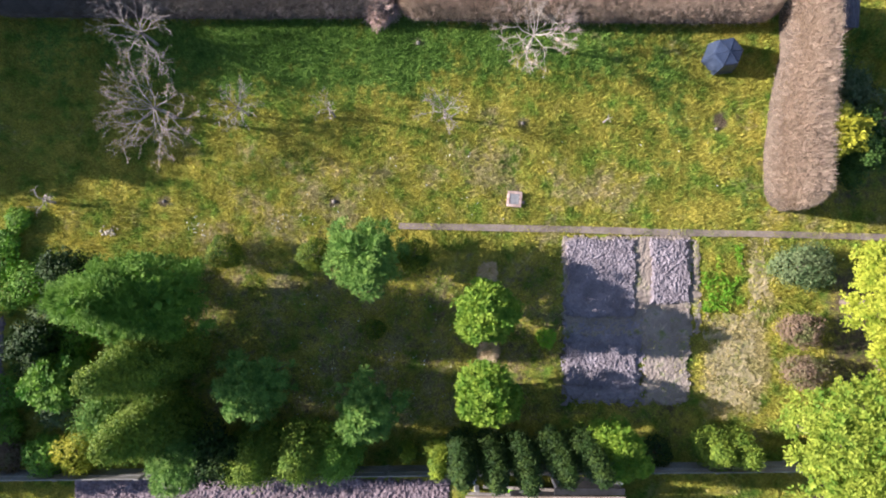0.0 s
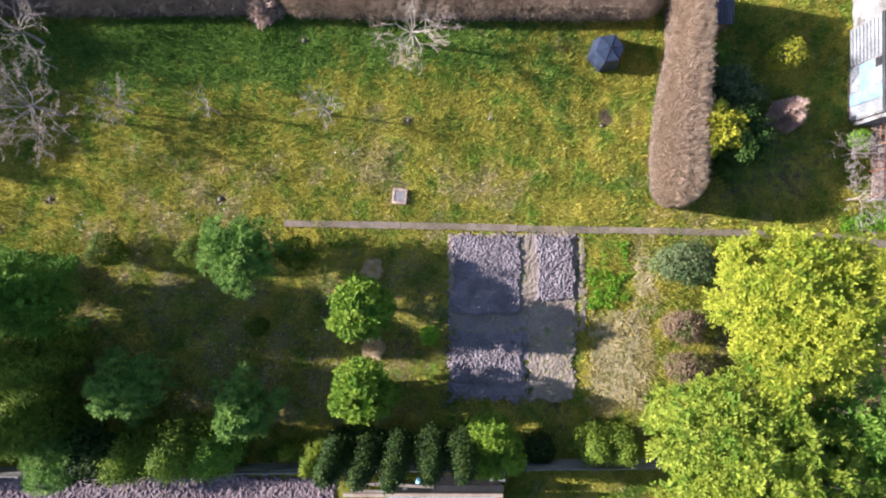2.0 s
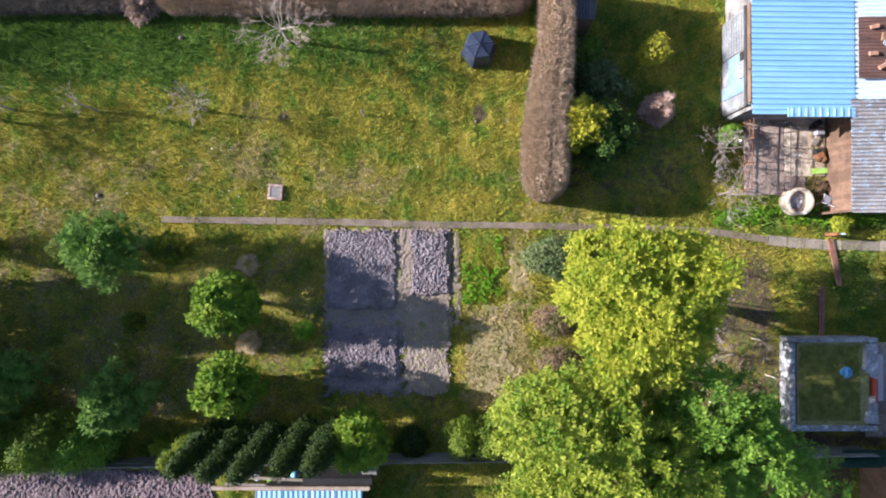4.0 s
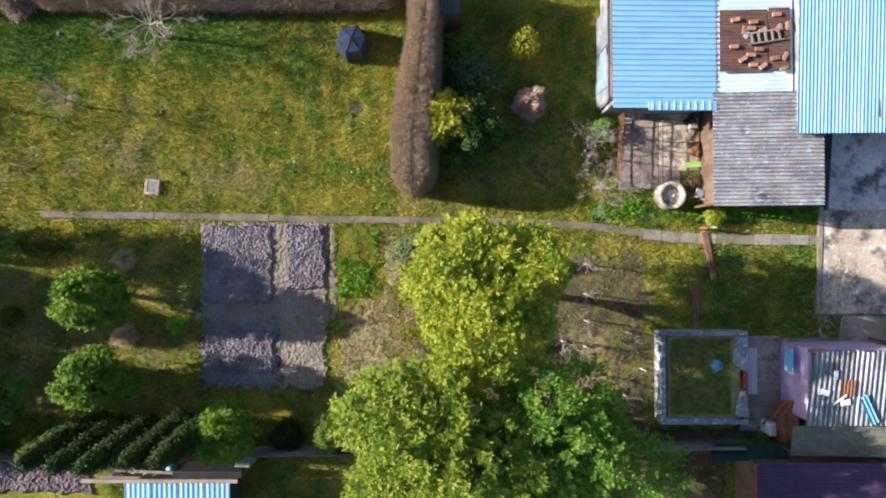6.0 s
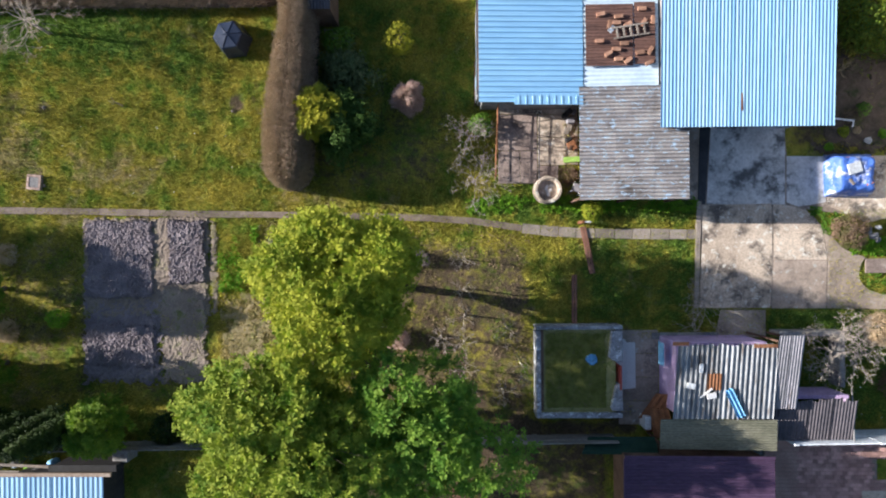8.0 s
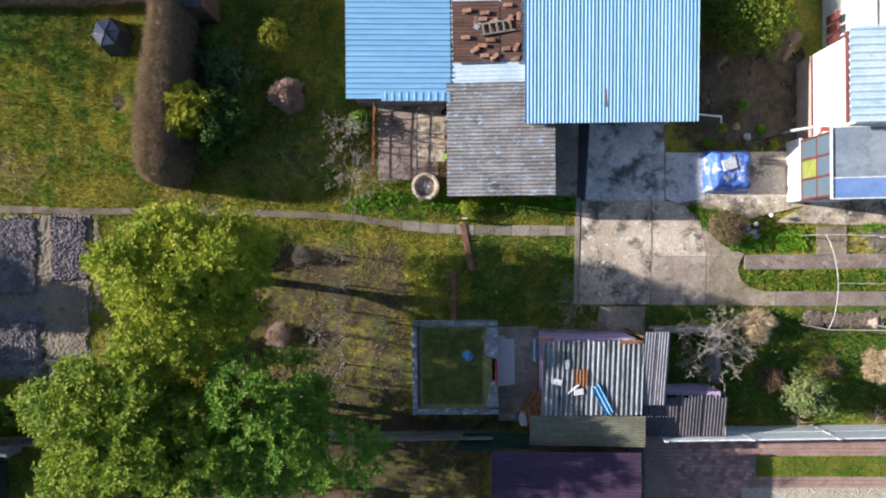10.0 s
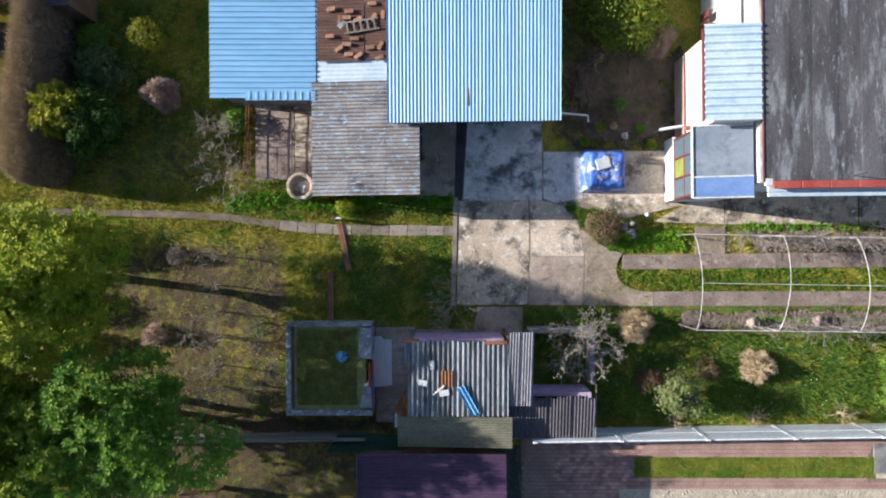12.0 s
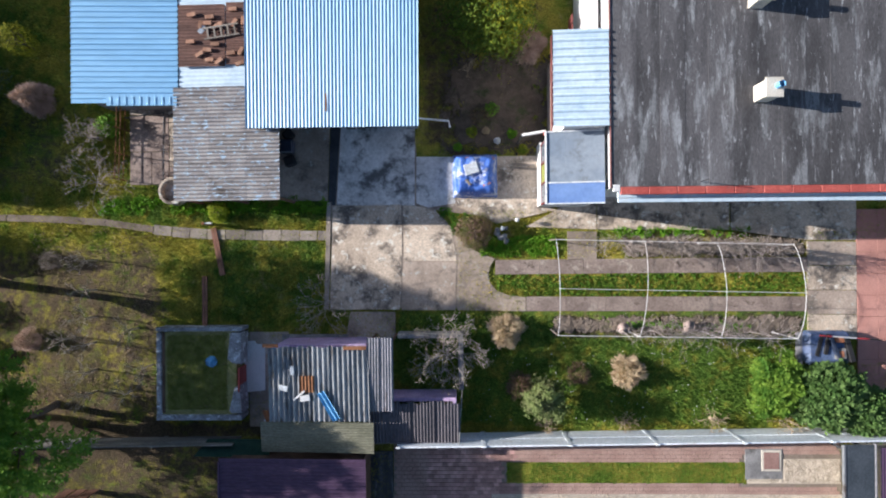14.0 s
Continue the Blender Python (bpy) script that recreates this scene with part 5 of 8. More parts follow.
well.location = (wx, wy, 0)

lime = thing("lime_board", "lime green plastic board leaning by the carport", "board")
box("panel", -0.42, 0.42, -0.14, 0.14, 0.02, 0.08, LIME, lime, "", 0.02)
lime.location, lime.rotation_euler = (*(30.96, 3.55), 0.06), (0, 0, 0.05)
chair = thing("white_garden_chair", "white tubular garden chair beside the well ring", "chair")
chx, chy = 31.15, 2.07
for s in (-0.2, 0.2):
    tube("side_tube", [(0.22, s, 0), (0.22, s, 0.42), (-0.2, s, 0.40), (-0.32, s, 0.85)], 0.018, WHITE_PIPE, chair, k=6)
    tube("back_leg", [(-0.2, s, 0.40), (-0.28, s, 0)], 0.018, WHITE_PIPE, chair, k=6)
box("seat", -0.2, 0.22, -0.2, 0.2, 0.41, 0.44, GREY_SHEET, chair)
chair.location, chair.rotation_euler = (chx, chy, 0.0), (0, 0, 1.2)
heap = thing("clutter_heap", "heap of dark and brown odds and ends by the wall", "clutter")
hx, hy = 30.82, 4.95
rng = random.Random(5)
for k in range(14):
    x, y = rng.uniform(-0.3, 0.3), rng.uniform(-1.1, 1.1)
    s = rng.uniform(0.1, 0.22)
    box("piece", x - s, x + s, y - s * 0.7, y + s * 0.7, 0.03, 0.12 + rng.uniform(0, 0.3), rng.choice([BLACK, TIMBER, GREY_TIMBER, RUST, GREY_SHEET]), heap, "", 0.03, rng.uniform(0, 90))
heap.location = (hx, hy, 0)

# shade yard between carport and garage: stored things
black_heap = thing("covered_clutter", "dark covered clutter under the roof edge", "clutter")
for k, (dx, dy, s, z) in enumerate(((0, 0, 0.35, 0.6), (0.1, -0.7, 0.28, 0.4), (0.05, 0.6, 0.25, 0.5))):
    box("covered_box", dx - s, dx + s, dy - s, dy + s, 0.05, z, BLACK if k else BLACK_PLASTIC, black_heap, "", 0.08, 20 * k)
black_heap.location = (*(35.38, 4.16), 0)

# ---- house with the flat felt roof ----
hx0, hy0 = 50.31, 1.45
ROOF = 4.72
house = thing("house", "two-storey house with a flat bitumen felt roof and white walls", "house")
walls_round(house, hx0 + 0.02, 76.0, hy0 + 0.05, 20.0, ROOF - 0.02, WALL_WHITE, 0.35)
felt_rng = random.Random(7)
xs = hx0 + 0.025
while xs < 75.8:
    w_ = 1.0
    ob = box("felt_strip", xs, min(xs + w_ + 0.04, 75.9), hy0 + 0.07, 19.9, ROOF, ROOF + 0.05 + felt_rng.uniform(0, 0.012), TAR, house, bevel=0.006)
    xs += w_
box("parapet", hx0 - 0.02, hx0 + 0.02, hy0 + 0.02, 19.9, ROOF - 0.3, ROOF + 0.08, WALL_GREY, house, "grey roof edge")
box("trim", hx0 - 0.065, hx0 - 0.025, hy0 + 0.02, 19.9, ROOF + 0.0, ROOF + 0.10, RED_TRIM, house, "dark red edge board")
box("eave_board", hx0 + 0.33, 75.9, hy0 - 0.36, hy0 - 0.12, ROOF - 0.42, ROOF - 0.345, PALE_BLUE, house, "pale blue eave board")
xs = hx0 + 0.35
while xs < 75.0:
    box("coping_tile", xs, xs + 1.16, hy0 - 0.26, hy0 + 0.06, ROOF - 0.05, ROOF + 0.09, RED_COPING, house, bevel=0.02)
    xs += 1.18
box("coping_end", hx0 + 0.04, hx0 + 0.33, hy0 - 0.14, hy0 + 0.16, ROOF - 0.05, ROOF + 0.08, WALL_WHITE, house, "white corner piece")
box("gutter", hx0 + 0.35, 75.0, hy0 - 0.56, hy0 - 0.38, ROOF - 0.44, ROOF - 0.34, PALE_BLUE, house, "pale blue-grey gutter")
for k in range(4):
    x = hx0 + 3.0 + k * 4.5
    win = box("window", x, x + 1.5, hy0 + 0.0, hy0 + 0.045, 1.0, 2.3, pane, house)
    box("sill", x - 0.05, x + 1.55, hy0 - 0.12, hy0 + 0.04, 0.93, 0.99, WALL_WHITE, win)
    box("window_frame", x + 0.72, x + 0.78, hy0 - 0.02, hy0 - 0.003, 1.0, 2.3, WALL_WHITE, win)
for (px, py), hh in (((56.37, 5.30), 1.05), ((56.17, 9.20), 0.95)):
    ch = thing("chimney", "rendered white chimney on the felt roof", "chimney", "chimneys on the felt roof")
    box("shaft", -0.30, 0.30, -0.34, 0.34, 0.0, hh, WALL_CREAM, ch, "", 0.02)
    cap = box("cap", -0.36, 0.36, -0.40, 0.40, hh, hh + 0.08, WALL_CREAM, ch, "pale chimney cap", 0.02)
    tube("flue", [(0.12, 0.05, hh + 0.08), (0.12, 0.05, hh + 0.42)], 0.13, BLUE_PLASTIC, cap, "blue flue liner", 10)
    ch.location = (px + 0.1, py, ROOF + 0.05)
dish = thing("roof_mast", "thin mast with stays on the felt roof", "mast")
tube("mast", [(0, 0, 0), (0, 0, 0.9)], 0.02, DARK_METAL, dish)
dish.location = (*(53.96, 1.70), ROOF + 0.04)

# annex with ribbed roof, and the glazed veranda
annex = thing("annex", "white annex under a pale blue ribbed roof", "house")
nx0, ny1 = 47.90, 8.15
_, ny0 = 47.89, 4.07
walls_round(annex, nx0 + 0.52, hx0 - 0.14, ny0 + 0.05, ny1 - 0.1, 4.5, WALL_WHITE, 0.25)
sheet("roof_sheet", ((nx0, ny0, 4.74), (nx0, ny1, 4.74), (hx0 - 0.1, ny1, 4.86), (hx0 - 0.1, ny0, 4.86)), 0.33, 0.038, 1, PALE_BLUE, annex, square=True, samples=12)
box("trim", nx0 - 0.07, nx0 - 0.005, ny0, ny1 - 0.2, 4.54, 4.72, RED_TRIM, annex, "dark red edge board")
box("plinth_wall", nx0 + 0.46, nx0 + 0.515, ny0 + 0.08, ny1 - 0.15, -0.1, 1.25, WALL_PINK, annex, "pinkish beige lower wall")
box("plinth_rail", nx0 + 0.44, nx0 + 0.515, ny0 + 0.08, ny1 - 0.15, 1.255, 1.32, RED_TRIM, annex, "dark red rail")
box("coping", nx0 - 0.16, nx0 + 0.24, ny0 - 0.02, ny0 + 0.16, 2.9, 3.05, RED_COPING, annex, "red sill course")
veranda = thing("veranda", "glazed veranda under a translucent sheet roof", "veranda")
vx0, vy0 = 47.72, 0.90
vx1, vy1 = hx0 - 0.14, ny0
za, zb = 3.75, 4.15
def tilted(name, x0, x1, y0, y1, z0, z1, material, label="", thick=0.03):
    v = [(x0, y0, z0), (x1, y0, z1), (x1, y1, z1), (x0, y1, z0)]
    v = v + [(a, b, c - thick) for a, b, c in v]
    return mesh_ob(name, v, [(0, 1, 2, 3), (7, 6, 5, 4), (0, 4, 5, 1), (1, 5, 6, 2), (2, 6, 7, 3), (3, 7, 4, 0)], material, veranda, label)
split = (47.73, 1.84)[1]
BLUE_PANEL = surf("blue_sheet_roof", (0.125, 0.205, 0.43), (0.165, 0.26, 0.50), (0.21, 0.29, 0.47), 0.6, 6, 0.25, 0.4, bump=0.0, contrast=0.3)
POLY = surf("milky_polycarbonate", (0.185, 0.225, 0.285), (0.25, 0.29, 0.345), (0.16, 0.18, 0.205), 0.5, 5, 0.45, 0.3, bump=0.0, gloss=0.5, contrast=0.4)
n = 3
for k in range(n):
    for m in range(2):
        y0 = split + (vy1 - split) * m / 2
        tilted("roof_panel", vx0 + (vx1 - vx0) * k / n, vx0 + (vx1 - vx0) * (k + 1) / n - 0.003, y0, split + (vy1 - split) * (m + 1) / 2 - 0.003, za + (zb - za) * k / n, za + (zb - za) * (k + 1) / n, POLY)
tilted("roof_panel", vx0, vx1, vy0, split - 0.05, za + 0.02, zb + 0.02, BLUE_PANEL, "blue sheet panel")
for y in (vy0 - 0.02, split - 0.05, vy1 - 0.06):
    tilted("glazing_bar", vx0 - 0.02, vx1, y, y + 0.06, za + 0.05, zb + 0.05, WHITE_SHEET, "", 0.06)
tilted("glazing_bar", vx0 - 0.05, vx0 + 0.02, vy0, vy1, za + 0.06, za + 0.08, WHITE_SHEET, "", 0.08)
box("base_wall", vx0 + 0.10, vx0 + 0.24, vy0 + 0.15, vy1 + 0.0, -0.1, 1.2, WALL_WHITE, veranda)
box("base_wall", vx0 + 0.24, vx1, vy0 + 0.15, vy0 + 0.29, -0.1, 1.2, WALL_WHITE, veranda)
for k in range(4):
    y = vy0 + 0.18 + (vy1 - vy0 - 0.35) * k / 3
    box("mullion", vx0 + 0.12, vx0 + 0.20, y - 0.05, y + 0.05, 1.2, 3.68, RED_TRIM, veranda)
for z in (1.22, 2.4, 3.6):
    box("rail", vx0 + 0.13, vx0 + 0.19, vy0 + 0.2, vy1 - 0.2, z, z + 0.08, RED_TRIM, veranda)
for k in range(3):
    y = vy0 + 0.24 + (vy1 - vy0 - 0.35) * k / 3
    for z in (1.3, 2.48):
        box("pane", vx0 + 0.155, vx0 + 0.165, y, y + (vy1 - vy0 - 0.35) / 3 - 0.11, z, z + 1.1, BLIND if (k == 1 and z < 2) else pane, veranda, "yellow-green blind behind the pane" if (k == 1 and z < 2) else "", 0.0)
for k in range(4):
    x = vx0 + 0.25 + (vx1 - vx0 - 0.3) * k / 3
    box("mullion", x - 0.04, x + 0.04, vy0 + 0.16, vy0 + 0.22, 1.2, 3.7, WALL_WHITE, veranda)
for k in range(3):
    x = vx0 + 0.29 + (vx1 - vx0 - 0.3) * k / 3
    box("pane", x, x + (vx1 - vx0 - 0.3) / 3 - 0.08, vy0 + 0.185, vy0 + 0.195, 1.22, 3.66, pane, veranda, "", 0.0)
chute = thing("white_pipe", "white plastic outlet pipe by the wall", "pipe")
tube("pipe", [(*(46.86, 4.24), 2.1), (*(47.93, 4.37), 2.3)], 0.07, WHITE_PIPE, chute, k=8)
tube("upright", [(*(46.86, 4.24), 2.1), (*(46.86, 4.24), -0.05)], 0.05, DARK_METAL, chute, k=8)
north_wall = thing("rear_wing", "pale rear wing of the house", "house")
qx, qy = 49.71, 9.27
box("wall", qx, hx0 - 0.15, ny1 + 0.05, 20.0, -0.1, 3.2, WALL_WHITE, north_wall)
for k in range(3):
    box("rail", qx - 0.45, qx - 0.38, ny1 + 0.4 + 0.5 * k, ny1 + 0.8 + 0.5 * k, 1.0, 1.9, RED_TRIM, north_wall, "red railing board")

# the pile under a blue tarpaulin
tarp_thing = thing("tarpaulin_pile", "pile covered by a crumpled blue and white tarpaulin", "tarpaulin")
tx, ty = 44.73, 2.61
n = 26
u = np.linspace(-1, 1, n)
U, V2 = np.meshgrid(u, u, indexing="ij")
rim = np.maximum(np.abs(U), np.abs(V2))
Z = 0.95 * np.clip((1 - rim) * 3.4, 0, 1) ** 0.8 + 0.10 * soft_noise(U * 3, V2 * 3, 1.6, 31) * (rim < 0.95) + 0.05 * np.random.RandomState(3).uniform(-1, 1, U.shape) * (rim < 0.95)
Z = np.maximum(Z, 0.0)
X = U * 1.10 + 0.05 * soft_noise(U * 4, V2 * 4, 1.5, 32)
Y = V2 * 1.08 + 0.05 * soft_noise(V2 * 4, U * 4, 1.5, 33)
i, j = np.meshgrid(np.arange(n - 1), np.arange(n - 1), indexing="ij")
q = np.stack([i * n + j, (i + 1) * n + j, (i + 1) * n + j + 1, i * n + j + 1], -1).reshape(-1, 4)
mesh_ob("tarpaulin", np.stack([X, Y, Z + 0.03], -1).reshape(-1, 3), q, BLUE_TARP, tarp_thing, "", True)
for k, (dx, dy, z, tn, m_) in enumerate(((-0.5, 0.75, 0.80, 10, ORANGE), (-0.75, 0.3, 0.62, 70, ORANGE), (0.55, -0.5, 0.97, 25, ORANGE), (-0.35, -0.4, 1.0, -50, GREY_TIMBER), (-0.2, 0.25, 1.02, 15, WHITE_SHEET), (0.75, 0.7, 0.7, 40, ORANGE))):
    s = 0.34 if m_ is WHITE_SHEET else 0.2
    box("weight", dx - s, dx + s, dy - s * (0.8 if m_ is WHITE_SHEET else 0.35), dy + s * (0.8 if m_ is WHITE_SHEET else 0.35), z - 0.04, z + 0.05, m_, tarp_thing, "", 0.03, tn)
tarp_thing.location = (tx, ty, 0.03)
for a, b in (((46.47, 3.03), (47.82, 2.93)), ((46.56, 3.20), (47.77, 3.13))):
    pl = bar("loose_plank", a, b, 0.12, 0.06, 0.11, GREY_TIMBER)
    tagged(pl, "pale loose plank lying on the concrete", "plank", "planks beside the tarpaulin pile")

gnome = thing("ornament_group", "small white ball lamps over a stone heap", "ornament")
for dx, dy, z in ((0.0, 0.0, 0.55), (0.72, 0.42, 0.6)):
    bm = bmesh.new()
    bmesh.ops.create_icosphere(bm, subdivisions=2, radius=0.11)
    bmesh.ops.translate(bm, vec=(dx, dy, z), verts=bm.verts)
    part("ball", bm, WALL_WHITE, gnome, "white glass ball")
    tube("stem", [(dx, dy, -0.05), (dx, dy, z - 0.08)], 0.02, DARK_METAL, gnome)
rng = random.Random(3)
for k in range(12):
    x, y, s = rng.uniform(-0.35, 0.45), rng.uniform(-0.75, 0.1), rng.uniform(0.08, 0.18)
    bm = bmesh.new()
    bmesh.ops.create_icosphere(bm, subdivisions=1, radius=s)
    for v in bm.verts:
        v.co *= rng.uniform(0.8, 1.15)
    bmesh.ops.translate(bm, vec=(x, y, s * 0.6), verts=bm.verts)
    part("stone", bm, WALL_GREY, gnome)
gnome.location = (*(46.04, -0.03), 0)

# ---- vine frame of white pipes ----
vine = thing("vine_frame", "long arched frame of white pipes over the wheel strips", "pergola")
TL, TR = Vector((48.38, -0.62)), Vector((59.20, -0.94))
BL, BR = Vector((48.44, -5.05)), Vector((59.33, -5.25))
for a, b in ((TL, TR), (BL, BR)):
    n = 9
    tube("rail", [(*(a + (b - a) * k / n), 2.25 + 0.03 * math.sin(k * 2.1)) for k in range(n + 1)], 0.015, WHITE_PIPE, vine)
for s in (0.0, 0.375, 0.68, 1.0):
    a, b = TL + (TR - TL) * s, BL + (BR - BL) * s
    if 0.1 < s < 0.5:
        b = b - Vector((0.35, 0))
    pts = [(*(a + (b - a) * k / 14), 2.25 + 0.80 * math.sin(math.pi * k / 14) ** 0.75) for k in range(15)]
    tube("hoop", pts, 0.013, WHITE_PIPE, vine)
    for p in (a, b):
        tube("post", [(*p, -0.1), (*p, 2.25)], 0.03, WHITE_PIPE if s else GREY_TIMBER, vine, k=6)
mid_a, mid_b = (TL + BL) / 2, (TR + BR) / 2
tube("ridge_pipe", [(*(mid_a + (mid_b - mid_a) * k / 8), 3.05 + 0.02 * math.sin(k)) for k in range(9)], 0.011, WHITE_PIPE, vine)
vrng = np.random.RandomState(17)
for row, (a, b, dense) in enumerate(((TL, TR, 210), (BL, BR, 130))):
    vines = thing("bare_vine", "leafless tangled vine on the white pipe frame", "vine", "vines on the pipe frame")
    out = []
    for k in range(dense):
        s = vrng.uniform(0.22 if row == 0 else 0.3, 1.0)
        p = a + (b - a) * s
        sgn = -1 if row == 0 else 1
        way = np.array((vrng.normal(0, 0.8), sgn * vrng.uniform(-0.1, 0.45), vrng.uniform(-0.1, 0.3)))
        way /= np.linalg.norm(way)
        branch(vrng, out, (p.x, p.y, vrng.uniform(1.2, 2.3)), way, vrng.uniform(0.6, 1.3), 0.011, 1, 3, 0.18, 0.0, 4)
    for k in range(5):
        p = a + (b - a) * (0.3 + 0.15 * k)
        out.append(tube_data([(p.x, p.y, -0.05), (p.x + 0.06, p.y + 0.05, 1.0), (p.x, p.y, 2.2)], [0.035, 0.028, 0.02], 5))
    v, f = joined(out)
    mesh_ob("stem", v, f, PALE_BARK, vines, "", True)
for (px, py) in ((51.93, -4.98), (55.11, -4.89)):
    pot = thing("stone_urn", "dusty pink stone urn at the vine bed", "urn", "urns at the vine bed")
    v, f = tube_data([(0, 0, 0), (0, 0, 0.08), (0, 0, 0.15), (0, 0, 0.35), (0, 0, 0.5), (0, 0, 0.52), (0, 0, 0.46)], [0.16, 0.15, 0.10, 0.24, 0.30, 0.26, 0.05], 16)
    mesh_ob("bowl", v, f, POT, pot, "", True)
    pot.location = (px, py, 0.0)

# ---- walled grass plot ----
PLOT_BLADES = leafy("plot_grass_blades", (0.180, 0.205, 0.045), (0.400, 0.390, 0.125), None, 0.2)
PLOT_TURF = surf("plot_turf", (0.250, 0.240, 0.085), (0.365, 0.325, 0.145), (0.15, 0.180, 0.040), 1.4, 18, 0.4, 0.95, bump=0.8, depth=0.05, stain_scale=1.4)
PLOT_WALL = surf("patchy_whitewashed_wall", (0.21, 0.21, 0.225), (0.34, 0.35, 0.38), (0.15, 0.145, 0.145), 1.6, 14, 0.4, 0.9, bump=0.25, depth=0.012, wear=(0.66, 0.70, 0.76), wear_at=(0.54, 0.60))
plot = thing("walled_plot", "low broken grey wall round a grassed plot", "wall")
ax_, ay_ = 28.98, -4.76
bx_, by_ = 33.22, -9.32
PW = 0.24
box("wall", ax_, ax_ + PW, by_ + PW, ay_ - PW, -0.1, 0.93, PLOT_WALL, plot, "", 0.03)
box("wall", ax_, bx_, ay_ - PW * 0.8, ay_, -0.1, 1.00, PLOT_WALL, plot, "", 0.03)
box("wall", ax_, bx_, by_, by_ + PW * 1.1, -0.1, 0.97, PLOT_WALL, plot, "", 0.03)
prism("wall", [(bx_ - 0.55, ay_ - 0.27), (bx_, ay_ - 0.27), (bx_, ay_ - 1.8), (bx_ - 0.42, ay_ - 1.75), (bx_ - 0.68, ay_ - 1.55)], -0.1, 1.02, PLOT_WALL, plot, "broken grey wall stub", 0.03)
prism("wall", [(bx_ - 0.60, by_ + 0.5), (bx_ - 0.35, by_ + 1.6), (bx_ - 0.05, by_ + 1.75), (bx_ + 0.02, by_ + 0.36), (bx_ - 0.5, by_ + 0.36)], -0.1, 1.02, PLOT_WALL, plot, "broken grey wall stub", 0.03)
fill = box("plot_fill", ax_ + PW - 0.02, bx_ - 0.3, by_ + PW * 1.1 - 0.02, ay_ - PW * 0.8 + 0.02, -0.1, 0.80, PLOT_TURF, plot, "raised turf inside the walls", 0.0)
box("inner_ledge", ax_ + PW, ax_ + PW + 0.14, by_ + PW + 0.1, ay_ - PW, -0.1, 0.85, TIMBER, plot, "dark timber ledge")
box("red_board", bx_ - 0.16, bx_ - 0.06, -7.92, -6.74, 0.0, 1.06, RED_COPING, plot, "faded red board", 0.02)
sx0, sy0 = 33.06, -5.58
slab_white = prism("white_board", [(33.06, -5.58), (33.58, -5.56), (33.67, -5.73), (34.10, -5.73), (34.11, -8.04), (33.05, -8.15)], 0.02, 0.10, WALL_WHITE, None, "", 0.008)
tagged(slab_white, "pale board lying on the ground beside the plot", "board")
bag = globe("blue_bag", "crumpled bright blue plastic bag on the grass", *(31.72, -6.45), 0.24, 0.22, BLUE_PLASTIC, 5, 200, 0.2, "bag", loose=0.05, stems=False, slim=0.9)
bag.location.z = 0.80
walk_boards = thing("board_walk", "red-brown plank gates laid across the grass", "planks")
for a, b, wd in (((31.51, 0.14), (31.98, -2.24), 0.30), ((31.06, -2.29), (31.04, -4.82), 0.28)):
    for s in (-1, 1):
        nrm = Vector((-(b[1] - a[1]), b[0] - a[0])).normalized() * (wd / 4) * s
        bar("plank", (a[0] + nrm.x, a[1] + nrm.y), (b[0] + nrm.x, b[1] + nrm.y), wd / 2 - 0.02, 0.07, 0.12 if s > 0 else 0.11, RUST_TIMBER, walk_boards)
gap_floor = thing("gap_floor", "worn grey concrete strip between plot and shed", "pavement", kind="structure")
for k in range(4):
    box("slab", 33.28, 35.28, -9.90 + 1.2 * k, -8.72 + 1.2 * k, -0.1, 0.006 + 0.003 * (k % 2), OLD_CONCRETE, gap_floor, bevel=0.006)
post = thing("gate_post", "rusty red gate post by the slab path", "post")
px, py = 31.34, 0.35
box("post", px - 0.07, px + 0.07, py - 0.07, py + 0.07, -0.1, 0.95, RUST, post)
box("arm", px - 0.02, px + 0.42, py - 0.04, py + 0.04, 0.82, 0.92, WALL_WHITE, post, "white cross arm")

# ---- the lilac shed and its lean-tos ----
dx0, dy1 = 35.08, -5.42
dx1, dy0 = 39.72, -8.94
lilac_shed = thing("lilac_shed", "lilac-painted shed under a rusty corrugated zinc roof", "shed")
walls_round(lilac_shed, dx0 + 0.25, dx1 - 0.15, dy0 + 0.15, dy1 + 0.02, 2.28, LILAC, 0.2)
sheets("roof_sheet", ((dx0, dy0, 2.46), (dx1, dy0, 2.46), (dx1, dy1, 2.95), (dx0 + 0.1, dy1, 2.95)), 5, 1, 0.24, 0.05, ZINC, lilac_shed, seed=11, rag=0.02)
sheet("rust_sheet", ((*(36.56, -7.54), 2.74), (*(37.24, -7.54), 2.74), (*(37.25, -6.75), 2.85), (*(36.57, -6.75), 2.85)), 0.15, 0.02, 1, RUST, lilac_shed, "red rusted patch")
for a, b in ((34.93, -5.35), (35.65, -5.35)), ((38.61, -5.47), (39.66, -5.47)):
    bar("rusty_edge", a, b, 0.16, 0.05, 3.02, RUST, lilac_shed, "rusted sheet edge")
bar("window_strip", ((34.93, -5.91)[0], dy1 - 0.1), ((34.93, -5.91)[0], dy1 - 1.2), 0.03, 0.7, 1.8, BLUE_PLASTIC, lilac_shed, "blue window strip")
olive_roof = thing("lean_to_roof", "mossy olive lean-to roof of two ribbed sheets", "roof")
o0, o1 = (34.58, -8.98), (39.90, -10.43)
om = (37.48, -8.98)[0]
